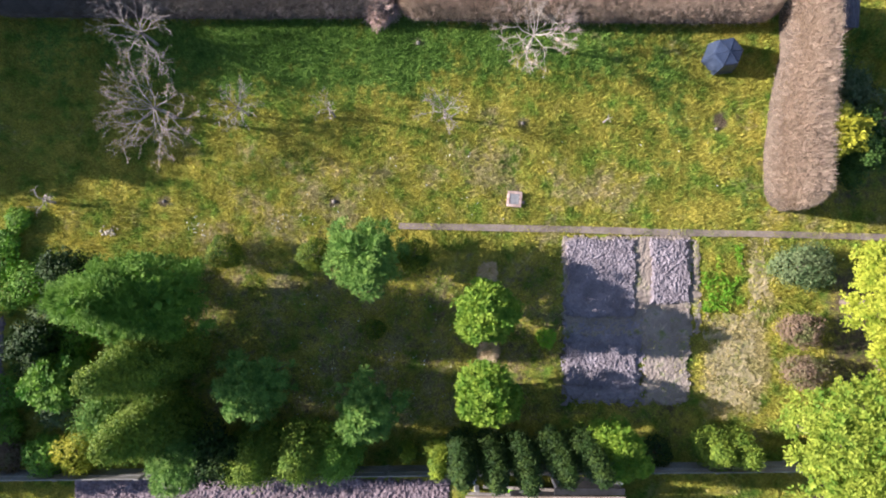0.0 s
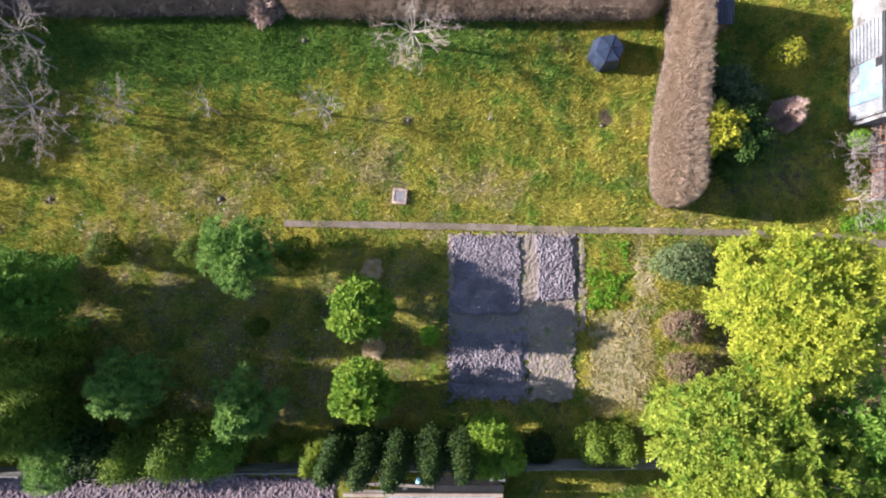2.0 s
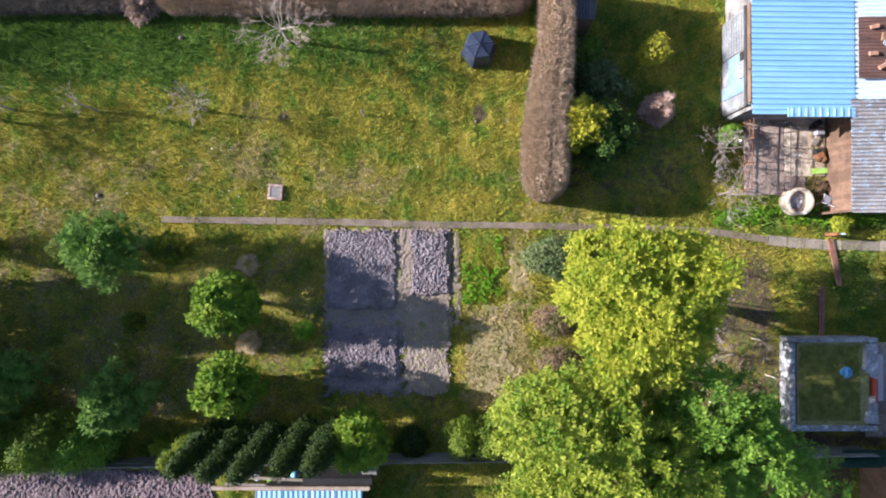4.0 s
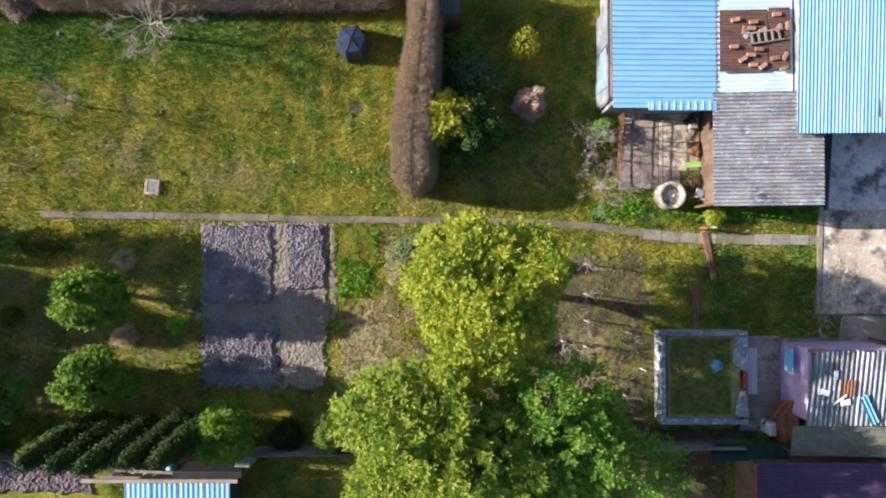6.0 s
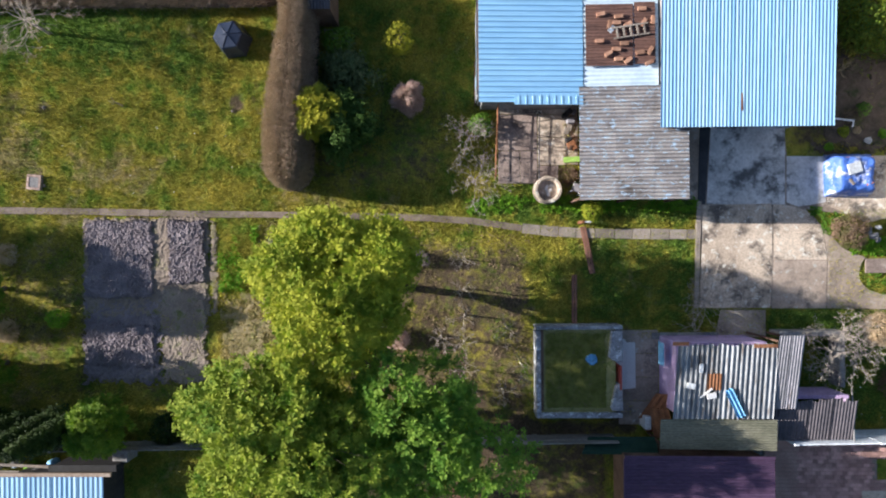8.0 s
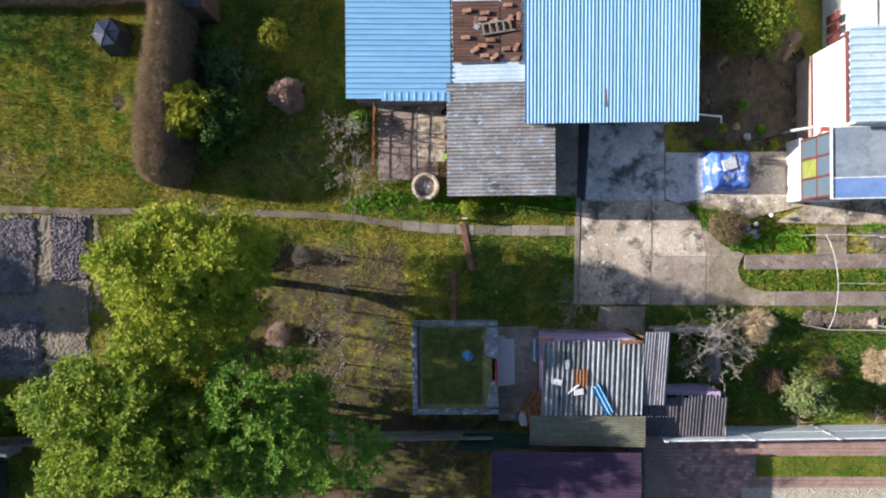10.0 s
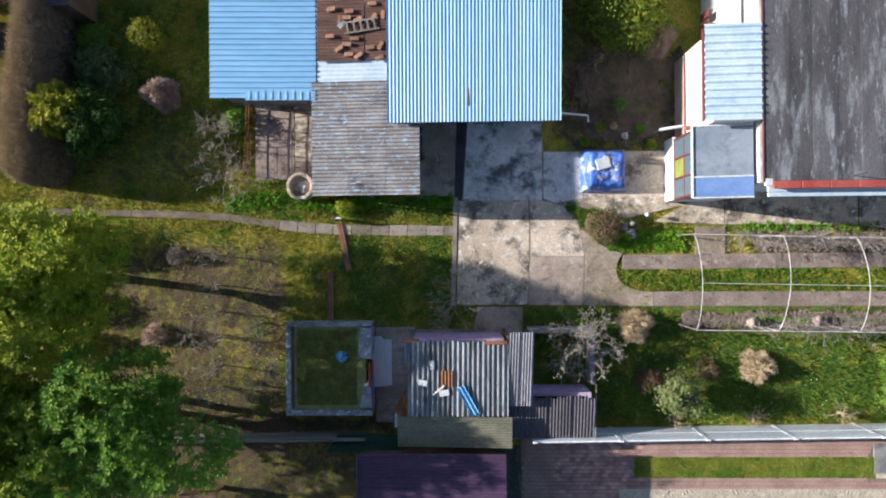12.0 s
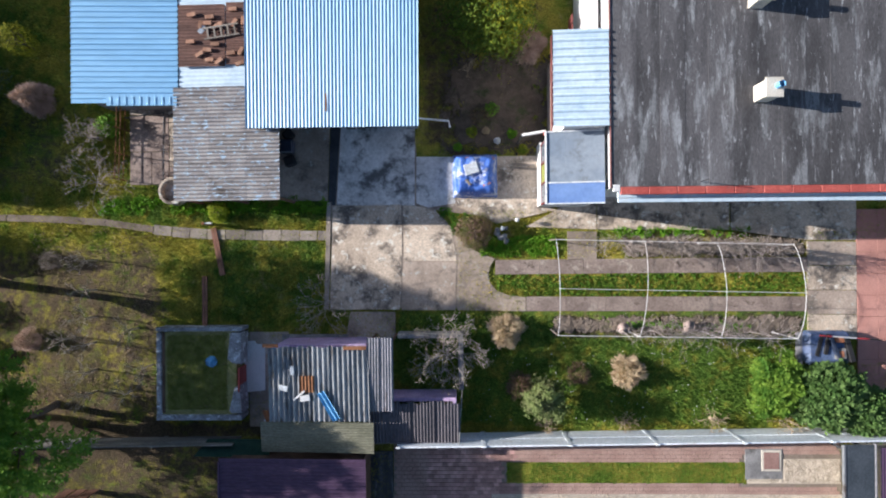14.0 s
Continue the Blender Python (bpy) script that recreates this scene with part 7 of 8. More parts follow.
# ---- hedges of dry brown twigs ----
def hedge(name, label, pts, widths, high, seed, dense=420, twigm=HEDGE_TWIG):
    """A clipped leafless hedge along plan points: a core coloured dark for the shade between twigs and a coat of short
    twigs all round it.
    """
    root = thing(name, label, "hedge")
    rng = np.random.RandomState(seed)
    pts, widths, high = np.array(pts, float), np.array(widths, float), np.array(high, float)
    d = np.r_[0, np.cumsum(np.linalg.norm(np.diff(pts, axis=0), axis=1))]
    n = int(d[-1] / 0.35) + 2
    t = np.linspace(0, d[-1], n)
    P = np.stack([np.interp(t, d, pts[:, 0]), np.interp(t, d, pts[:, 1])], 1)
    Wd, Hh = np.interp(t, d, widths) / 2, np.interp(t, d, high)
    T = np.gradient(P, axis=0)
    T /= np.linalg.norm(T, axis=1)[:, None]
    N = np.stack([-T[:, 1], T[:, 0]], 1)
    k = 9
    a = np.linspace(0, math.pi, k)
    sx, sz = np.sign(np.cos(a)) * np.abs(np.cos(a)) ** 0.75, np.sin(a) ** 0.6
    fade = np.sqrt(np.clip(1 - (1 - np.clip(np.minimum(t, d[-1] - t) / 1.1, 0, 1)) ** 2, 0.02, 1))
    V = np.zeros((n, k, 3))
    V[..., :2] = P[:, None] + N[:, None] * (sx[None] * (Wd * fade)[:, None])[..., None] * 0.86
    V[..., 2] = sz[None] * (Hh * fade ** 0.3)[:, None] * 0.93 - 0.1
    i, j = np.meshgrid(np.arange(n - 1), np.arange(k - 1), indexing="ij")
    F = np.stack([i * k + j, i * k + j + 1, (i + 1) * k + j + 1, (i + 1) * k + j], -1).reshape(-1, 4)
    mesh_ob("inside", V.reshape(-1, 3), F, HEDGE_SHADE_CORE, root, "", True)
    m = int(d[-1] * dense * widths.mean())
    s = rng.uniform(0, d[-1], m)
    p = np.stack([np.interp(s, d, pts[:, 0]), np.interp(s, d, pts[:, 1])], 1)
    tn = np.stack([np.interp(s, t, T[:, 0]), np.interp(s, t, T[:, 1])], 1)
    nn = np.stack([-tn[:, 1], tn[:, 0]], 1)
    wd, hh = np.interp(s, d, widths) / 2, np.interp(s, d, high)
    end = np.sqrt(np.clip(1 - (1 - np.clip(np.minimum(s, d[-1] - s) / 1.1, 0, 1)) ** 2, 0.02, 1))
    ang = np.arccos(rng.uniform(-1, 1, m))
    cx, cz = np.sign(np.cos(ang)) * np.abs(np.cos(ang)) ** 0.75, np.sin(ang) ** 0.6
    rough = 1 + 0.05 * soft_noise(p[:, 0], p[:, 1], 1.6, seed) + rng.normal(0, 0.05, m)
    c = np.zeros((m, 3))
    c[:, :2] = p + nn * (cx * wd * end * rough)[:, None]
    c[:, 2] = np.maximum(0.05, cz * hh * end ** 0.3 * rough * rng.uniform(0.84, 1.10, m))
    out = np.zeros((m, 3))
    out[:, :2] = nn * np.cos(ang)[:, None] * 1.0
    out[:, 2] = np.sin(ang) * 1.1
    out[:, 2] += 0.5
    v, f = leaf_data(c, out, 0.36, rng, 0.036, 0.3, 0.0, 0.5)
    mesh_ob("twig_coat", v, f, twigm, root)
    return root


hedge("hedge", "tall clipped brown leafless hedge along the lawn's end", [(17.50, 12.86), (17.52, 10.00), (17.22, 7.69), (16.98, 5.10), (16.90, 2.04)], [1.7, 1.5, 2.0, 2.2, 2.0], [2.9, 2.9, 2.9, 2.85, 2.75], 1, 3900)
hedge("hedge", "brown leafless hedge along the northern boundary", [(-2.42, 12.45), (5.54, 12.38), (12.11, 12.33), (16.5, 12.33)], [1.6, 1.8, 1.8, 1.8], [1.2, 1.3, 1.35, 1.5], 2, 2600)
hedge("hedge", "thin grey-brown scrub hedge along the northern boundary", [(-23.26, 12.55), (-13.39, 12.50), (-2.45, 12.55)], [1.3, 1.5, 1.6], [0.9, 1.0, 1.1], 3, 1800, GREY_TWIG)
tuft("pinkish_bush", "pinkish leafless bush in the boundary hedge", *(-3.32, 12.2), 1.1, 1.6, PINK_TWIG, 71, 1200, "shrub", flat=0.6)

# ---- west garden: trees and shrubs ----
spray_tree("pine", "broad dark green pine with dense drooping boughs", -14.15, -2.15, 3.3, 1.85, 7.2, LEAF_DEEP, 11, 620, 0.5, 0.24, 0.05, group="garden conifers", slim=0.2, twigs=7, pairs=5, droop=0.5, ragged=0.16, taper=0.75)
round_tree("dark_shrub_tree", "dark leafy tree behind the broad pine", *(-18.29, -0.93), 1.3, 3.2, LEAF_DARK, 12, 60, 60, 0.15, low=0.1)
cone_tree("cypress", "yellow-green cypress with a pointed leaning crown", *(-13.80, -5.10), 1.9, 7.6, LEAF_OLIVE, 13, 30000, 0.14, power=0.85, bushy=0.17, group="garden conifers")
cone_tree("cypress", "olive green cypress with dense sprays", *(-14.00, -8.15), 1.8, 6.2, LEAF_OLIVE, 14, 26000, 0.14, power=0.8, bushy=0.17, group="garden conifers")
round_tree("feathery_pine", "light grey-green feathery pine", *(-16.15, -7.66), 1.45, 3.6, LEAF_BLUE, 15, 70, 70, 0.18, low=0.1, slim=0.2)
spray_tree("leafy_shrub", "bright green leafy shrub tree", -18.76, -6.22, 1.35, 1.3, 3.0, LEAF_FRESH, 16, 180, 0.36, 0.18, 0.06)
round_tree("dark_shrub_tree", "blue-green leafy tree at the garden's edge", *(-19.63, -4.42), 1.5, 3.1, LEAF_DARK, 17, 70, 60, 0.16, low=0.1)
globe("golden_shrub", "golden yellow feathery shrub by the fence", *(-18.14, -9.80), 1.1, 2.0, LEAF_GOLD, 18, 3200, 0.16)
globe("green_shrub", "mid green dense shrub by the fence", *(-19.77, -10.06), 1.0, 1.8, LEAF_MID, 19, 2600, 0.15)
spray_tree("pale_tree", "light green round tree by the fence", -12.65, -9.95, 1.5, 1.5, 3.6, LEAF_BLUE, 20, 300, 0.34, 0.11, 0.06, slim=0.35)
round_tree("dark_shrub_tree", "dark green leafy tree by the fence", *(-10.71, -9.75), 1.5, 3.4, LEAF_DARK, 21, 75, 70, 0.17, low=0.1)
for k, (px, py, r, h, m_) in enumerate(((*(-21.90, -7.04), 0.9, 1.4, LEAF_MID), (*(-22.18, -8.76), 0.9, 1.2, LEAF_FRESH), (*(-22.03, -10.20), 0.8, 1.0, LEAF_RUSSET), (*(-18.44, -4.16), 1.1, 1.8, LEAF_MID), (*(-19.74, -3.30), 0.9, 1.3, LEAF_GREY), (*(-20.75, -1.57), 1.0, 1.4, LEAF_MID), (*(-21.91, -2.15), 0.8, 1.0, LEAF_FRESH), (*(-18.72, -5.60), 0.9, 1.5, LEAF_BLUE), (*(-19.29, -7.90), 0.9, 1.4, LEAF_GREY), (*(-13.23, -9.32), 1.1, 1.7, LEAF_DARK), (*(-22.49, -0.71), 0.9, 1.0, LEAF_MID), (*(-21.63, 1.60), 0.6, 0.6, LEAF_FRESH), (*(-22.35, 0.45), 0.7, 0.6, LEAF_MID), (*(-20.60, -5.60), 0.8, 1.2, LEAF_DARK))):
    globe("undergrowth_shrub", "mixed green undergrowth shrub at the garden's edge", px, py, r, h, m_, 40 + k, 1700, 0.15, group="undergrowth shrubs", loose=0.14)
globe("clipped_globe", "yellow-green clipped globe shrub", *(-10.91, -0.04), 0.86, 2.15, LEAF_CLIPPED, 22, 6500, 0.08, group="clipped globes", loose=0.04)
globe("clipped_globe", "yellow-green clipped globe shrub", *(-6.44, -0.15), 0.84, 2.35, LEAF_CLIPPED, 23, 6200, 0.08, group="clipped globes", loose=0.04)
globe("clipped_globe", "yellow-green clipped globe shrub", *(-1.62, -0.18), 0.84, 2.3, LEAF_CLIPPED, 24, 6200, 0.08, group="clipped globes", loose=0.04)
spray_tree("open_pine", "pale blue-green open pine with long needles", -3.74, -0.17, 1.85, 1.7, 4.8, LEAF_BLUE, 25, 95, 0.48, 0.24, 0.2, slim=0.22, twigs=8, pairs=5, ragged=0.15, taper=0.5)
globe("clipped_globe", "small dark green globe shrub in the orchard", *(-3.57, -3.88), 0.52, 1.3, LEAF_CLIPPED, 26, 2600, 0.08, loose=0.04)
spray_tree("young_tree", "young tree with fresh yellow-green leaves", 1.79, -2.80, 1.42, 1.38, 4.6, LEAF_YOUNG, 27, 210, 0.34, 0.17, 0.06, ragged=0.08)
spray_tree("young_tree", "young tree with fresh green leaves", 1.89, -6.62, 1.45, 1.38, 4.6, LEAF_YOUNG, 28, 210, 0.34, 0.17, 0.06, ragged=0.09)
tuft("dry_grass_clump", "pale straw-coloured dry grass clump", *(2.10, -4.98), 0.66, 1.5, STRAW, 29, 1300, group="dry clumps")
tuft("twiggy_bush", "pale dry twiggy bush", *(2.07, -1.03), 0.62, 1.3, STRAW, 30, 900, "shrub", flat=0.7)
globe("small_shrub", "small yellow-green shrub by the dug bed", *(4.93, -4.29), 0.50, 1.2, LEAF_CROP, 31, 1300, 0.10)
spray_tree("blue_spruce", "dark blue-green tree with pale lower boughs", -9.20, -6.46, 1.7, 1.7, 4.3, LEAF_BLUE, 32, 210, 0.38, 0.17, 0.04, slim=0.4, ragged=0.2, taper=0.6)
spray_tree("young_pine", "young light green pine in the orchard", -3.79, -7.51, 1.5, 1.6, 3.9, LEAF_BLUE, 33, 200, 0.38, 0.17, 0.04, slim=0.4, ragged=0.2, taper=0.6)
for k, (px, py, h, r, m_) in enumerate(((*(-8.77, -9.75), 4.3, 1.3, LEAF_OLIVE), (*(-6.76, -9.55), 4.4, 1.35, LEAF_OLIVE), (*(-5.18, -9.72), 3.7, 1.1, LEAF_DEEP), (*(-9.92, -10.1), 3.0, 1.0, LEAF_OLIVE))):
    cone_tree("bushy_conifer", "bushy olive-green conifer by the fence", px, py, r, h, m_, 60 + k, 11000, 0.14, group="bushy conifers", power=0.55, bushy=0.17)
cone_tree("column_thuja", "slim yellow-green thuja column", *(-1.97, -9.87), 0.42, 1.9, LEAF_YGREEN, 64, 1700, 0.11, "thuja", "thuja columns", 0.4, 0.07)
cone_tree("column_thuja", "yellow-green thuja column at the row's end", *(-0.36, -9.75), 0.52, 4.4, LEAF_YGREEN, 65, 3800, 0.12, "thuja", "thuja columns", 0.4, 0.09)
for k, (px, py) in enumerate(((0.70, -9.52), (2.10, -9.58), (3.47, -9.57), (5.07, -9.46), (6.50, -9.34))):
    cone_tree("dark_cypress", "dark blue-green cypress in a row", px, py, 0.66, 5.8 + 0.2 * (k % 3), LEAF_DARK, 80 + k, 11000, 0.14, "conifer", "dark cypress row", 0.5, 0.12)
spray_tree("young_tree", "young tree with fresh green leaves by the cypress row", 7.97, -9.40, 1.35, 1.4, 3.9, LEAF_YOUNG, 34, 200, 0.32, 0.15, 0.05)
globe("low_shrub", "low dark shrub beside the cypress row", *(10.37, -9.96), 0.8, 1.1, LEAF_DARK, 35, 1800, 0.13)
for k, (px, py) in enumerate(((12.83, -9.50), (14.11, -9.55))):
    cone_tree("dark_cypress", "olive-dark cypress beside the big trees", px, py, 0.75, 2.9, LEAF_OLIVE, 90 + k, 6200, 0.13, "conifer", "dark cypress pair", 0.5, 0.15)
globe("rounded_shrub", "grey-green rounded evergreen shrub", *(17.42, -0.73), 1.45, 2.1, LEAF_GREY, 36, 4800, 0.14, squash=0.75, loose=0.1)
globe("russet_shrub", "russet half-bare shrub beside the dry strip", *(17.49, -3.88), 1.1, 1.5, LEAF_RUSSET, 37, 2400, 0.13, group="russet shrubs", squash=0.75, loose=0.12)
globe("russet_shrub", "russet half-bare shrub beside the dry strip", *(17.65, -5.90), 1.15, 1.5, LEAF_RUSSET, 38, 2400, 0.13, group="russet shrubs", squash=0.7, loose=0.12)

# two big trees
spray_tree("big_tree", "tall tree with a full crown of lime green leaves", 20.05, -2.55, 3.1, 3.5, 9.2, LEAF_LIME, 101, 540, 0.56, 0.165, 0.26, ragged=0.13, twigs=8, pairs=5)
spray_tree("big_tree", "broad tall tree with a crown of yellow-green leaves", 17.85, -8.9, 4.0, 3.6, 9.0, LEAF_SPRING, 102, 650, 0.58, 0.165, 0.30, ragged=0.2, twigs=8, pairs=5)
spray_tree("big_tree", "broad tall tree with fresh green leaves", 23.35, -8.75, 3.6, 3.2, 7.9, LEAF_FRESH, 103, 370, 0.62, 0.165, 0.32, ragged=0.24, droop=0.45, twigs=8, pairs=5, inner=1)

# ---- leafless trees on the lawn ----
bare_tree("walnut_tree", "leafless pale-barked tree with spreading white limbs", 4.15, 10.35, 2.9, 4.2, 110, 11, 4, bark=WHITE_BARK, steep=0.55, thick=0.055, group="leafless trees", gnarl=0.13, trunk_share=0.45, twigs=1200, twigm=PINK_TWIG)
bare_tree("fruit_tree", "leafless old fruit tree with a twiggy crown", -13.85, 6.85, 3.0, 4.8, 111, 12, 4, thick=0.07, group="leafless trees", gnarl=0.15, steep=0.5, lean=(-0.12, -0.2), trunk_share=0.45, twigs=1500, twigm=PINK_TWIG)
bare_tree("fruit_tree", "leafless fruit tree by the boundary", -14.75, 10.55, 2.7, 4.2, 112, 10, 4, steep=0.55, thick=0.06, group="leafless trees", gnarl=0.15, trunk_share=0.42, twigs=700)
bare_tree("fruit_tree", "small leafless fruit tree on the lawn", -10.1, 6.95, 1.7, 3.6, 113, 8, 4, thick=0.045, group="leafless trees", steep=0.9, trunk_share=0.42)
bare_tree("sapling", "thin leafless sapling on the lawn", -5.70, 6.85, 1.3, 3.4, 114, 5, 3, thick=0.04, group="leafless saplings", steep=1.6, trunk_share=0.5)
bare_tree("fruit_tree", "small leafless fruit tree with tan twigs", -0.10, 6.80, 1.6, 3.6, 115, 7, 4, thick=0.045, group="leafless trees", steep=0.9, trunk_share=0.45)
bare_tree("sapling", "thin leafless sapling on the lawn", *(7.95, 6.56), 0.9, 2.4, 116, 4, 1, thick=0.03, group="leafless saplings", rise=0.3, steep=2.5)
bare_tree("fruit_tree", "leafless tree with curled pale branches", *(-20.00, 2.50), 1.8, 3.0, 117, 4, 2, thick=0.06, group="leafless trees", lean=(0.05, 0.35), gnarl=0.35, twigs=60)
bare_tree("fruit_tree", "leafless white-barked fruit tree by the pen", *(25.77, 4.64), 1.7, 2.8, 118, 9, 4, gnarl=0.24, thick=0.028, group="leafless trees")
bare_tree("fruit_tree", "leafless white-barked fruit tree by the path", *(25.96, 2.40), 2.2, 2.8, 119, 10, 4, gnarl=0.24, thick=0.030, group="leafless trees", lean=(0.25, 0.1))
bare_tree("fruit_tree", "leafless pale tree in the small walled yard", *(43.30, -6.05), 2.4, 3.4, 120, 13, 5, bark=WHITE_BARK, gnarl=0.20, thick=0.036, group="leafless trees", steep=0.6, trunk_share=0.4)
bare_tree("fruit_tree", "leafless twiggy tree at the yard's edge", *(37.44, -3.60), 2.2, 2.4, 121, 9, 4, thick=0.035, group="leafless trees", lean=(-0.2, 0), twigs=250, bark=WHITE_BARK)
for k, (px, py) in enumerate(((25.46, -1.45), (25.45, -2.95), (25.46, -4.30), (25.42, -5.60), (25.40, -7.00), (25.42, -8.10), (27.58, -4.90), (27.35, -8.05), (24.27, -5.33), (28.30, -6.76))):
    bare_tree("sapling", "thin grey leafless orchard sapling", px, py, 1.2, 2.4, 130 + k, 6, 3, bark=WHITE_BARK, thick=0.03, group="orchard saplings", twigs=220, rise=0.10, steep=1.3, trunk_share=0.4)

# ---- garden between hedge and sheds ----
spray_tree("golden_bush", "large shrub with golden new leaves over dark green", 18.52, 5.51, 1.2, 1.25, 3.2, LEAF_GOLD, 140, 150, 0.32, 0.15, 0.15, category="shrub", ragged=0.16)
# Not a separate plant: dark foliage added for the golden shrub's unlit eastern half.
round_tree("dark_evergreen", "deep green foliage added as the golden shrub's shaded east side", *(19.50, 5.45), 1.2, 2.8, LEAF_EVER, 138, 80, 130, 0.13, low=0.1, category="shrub")
round_tree("dark_evergreen", "dark green spreading evergreen behind the golden shrub", *(19.71, 4.91), 1.7, 2.5, LEAF_EVER, 139, 110, 120, 0.14, low=0.05, category="shrub")
round_tree("dark_evergreen", "dark grey-green evergreen shrub", *(19.72, 7.96), 1.6, 1.7, LEAF_GREY, 141, 70, 60, 0.15, low=0.05, category="shrub")
globe("golden_shrub", "small golden-leaved shrub on the grass", *(22.32, 9.38), 0.75, 2.3, LEAF_GOLD, 142, 1300, 0.10)
tuft("pink_twig_bush", "round bush of pinkish bare twigs", *(22.72, 6.67), 0.92, 2.0, PINK_TWIG, 143, 3000, "shrub", flat=0.5)
globe("low_shrub", "low bright green shrub on the orchard grass", *(19.21, 9.53), 0.8, 1.0, LEAF_FRESH, 144, 1600, 0.12)
globe("small_shrub", "small fresh green shrub by the gate post", *(31.90, 0.88), 0.5, 0.8, LEAF_LIME, 145, 1300, 0.10)
tuft("straw_clump", "dry brown clump beside the well ring", *(30.78, 2.73), 0.6, 0.6, LEAF_RUSSET, 146, 700, group="dry clumps")
tuft("twiggy_bush", "greyish leafless twiggy bush", *(23.29, -1.45), 0.52, 1.1, GREY_TWIG, 147, 1000, "shrub", flat=0.6)
tuft("pink_twig_bush", "small bush of pinkish bare twigs", *(22.11, -5.45), 0.68, 1.2, PINK_TWIG, 148, 1400, "shrub", flat=0.5)
globe("low_shrub", "bright green shrub between the fruit trees", *(26.35, 5.31), 0.6, 0.9, LEAF_MID, 149, 1100, 0.12)

# ---- east garden ----
globe("brown_globe", "brown-green clipped globe beside the yard", *(44.70, -0.16), 0.92, 1.1, LEAF_RUSSET, 150, 3400, 0.09, loose=0.05)
tuft("dry_grass_clump", "large pale straw-coloured grass clump", *(46.22, -5.09), 0.98, 1.0, STRAW, 151, 1800, group="dry clumps")
tuft("dry_grass_clump", "large pale straw-coloured grass clump", *(52.19, -7.14), 0.95, 1.0, STRAW, 152, 1700, group="dry clumps")
tuft("brown_twig_bush", "brown leafless twiggy bush", *(46.86, -7.79), 0.8, 0.9, LEAF_RUSSET, 153, 800, "shrub", flat=0.6)
tuft("brown_twig_bush", "small brown leafless bush", *(49.79, -7.26), 0.7, 0.6, LEAF_RUSSET, 154, 600, "shrub", flat=0.5)
round_tree("evergreen_bush", "green leafy bush with bare lower twigs", *(47.97, -8.23), 1.0, 2.4, LEAF_HOLLY, 155, 50, 110, 0.13, low=0.12, category="shrub")
for k, (px, py, r) in enumerate(((*(48.16, -9.70), 0.7), (*(52.09, -9.60), 0.8), (*(56.26, -9.49), 0.95), (*(59.88, -9.44), 1.3))):
    bare_tree("bare_shrub", "leafless tan shrub along the white fence", px, py, r * 1.2, 0.9, 160 + k, 10, 3, TAN_BARK, 0.046, "shrub", "shrubs along the white fence", 0.26, rise=0.02)
spray_tree("leafy_shrub", "fresh green leafy shrub on the lawn", 59.35, -7.75, 1.35, 1.45, 1.3, LEAF_FRESH, 165, 210, 0.36, 0.15, 0.02, category="shrub", ragged=0.2)
spray_tree("laurel", "large glossy dark green laurel bush", 61.75, -8.25, 1.9, 1.45, 1.9, LEAF_LAUREL, 166, 240, 0.40, 0.20, 0.02, category="shrub", ragged=0.15)
spray_tree("laurel", "glossy green laurel bush by the fence end", 63.45, -9.05, 1.4, 1.1, 1.8, LEAF_LAUREL, 167, 150, 0.40, 0.20, 0.02, category="shrub", ragged=0.15)
globe("yellow_bush", "dark olive-green shrub behind the garage", *(45.41, 10.42), 2.2, 2.9, LEAF_OLIVE, 168, 6500, 0.16, loose=0.12)
globe("yellow_bush", "golden-leaved shrub behind the garage", *(46.03, 10.39), 1.6, 2.6, LEAF_GOLD, 169, 4000, 0.16, loose=0.12)
tuft("pink_twig_bush", "leafless pinkish bush beside the annex", *(47.38, 9.01), 0.95, 1.5, PINK_TWIG, 170, 2600, "shrub", flat=0.5)
bare_tree("bare_shrub", "small pale leafless shrub in bare earth", *(44.41, 7.90), 1.0, 1.0, 171, 7, 2, TAN_BARK, 0.04, "shrub", gnarl=0.3, rise=0.1)
for k, (px, py, m_, r) in enumerate(((*(43.88, 4.06), LEAF_CROP, 0.22), (*(44.59, 4.81), LEAF_LIME, 0.28), (*(44.97, 5.52), LEAF_RUSSET, 0.5), (*(45.59, 5.93), LEAF_MID, 0.35), (*(46.57, 4.70), LEAF_CROP, 0.25), (*(47.13, 3.93), LEAF_LIME, 0.25), (*(45.30, 4.89), STRAW, 0.18), (*(45.86, 4.37), WALL_WHITE, 0.16))):
    globe("bed_plant", "small plant in the shaded earth bed", px, py, r, r * 1.2, m_, 180 + k, 260, 0.12, "plant", "plants in the shaded bed", stems=False)

heap_root = thing("stone_heap", "small heap of pale stones on the lawn", "stones")
rng = random.Random(9)
for k in range(24):
    s = rng.uniform(0.04, 0.09)
    bm = bmesh.new()
    bmesh.ops.create_icosphere(bm, subdivisions=1, radius=s)
    for v in bm.verts:
        v.co *= rng.uniform(0.75, 1.15)
    bmesh.ops.translate(bm, vec=(rng.gauss(0, 0.2), rng.gauss(0, 0.16), s * 0.5), verts=bm.verts)
    part("stone", bm, GRAVEL, heap_root)
heap_root.location = (*(-17.29, 1.02), -0.02)
step_stone = box("stone_step", -0.45, 0.45, -0.16, 0.16, -0.08, 0.07, WALL_GREY, None, "", 0.03)
step_stone.location = (*(-22.27, 0.21), 0)
tagged(step_stone, "flat grey stone step in rough grass", "stone")

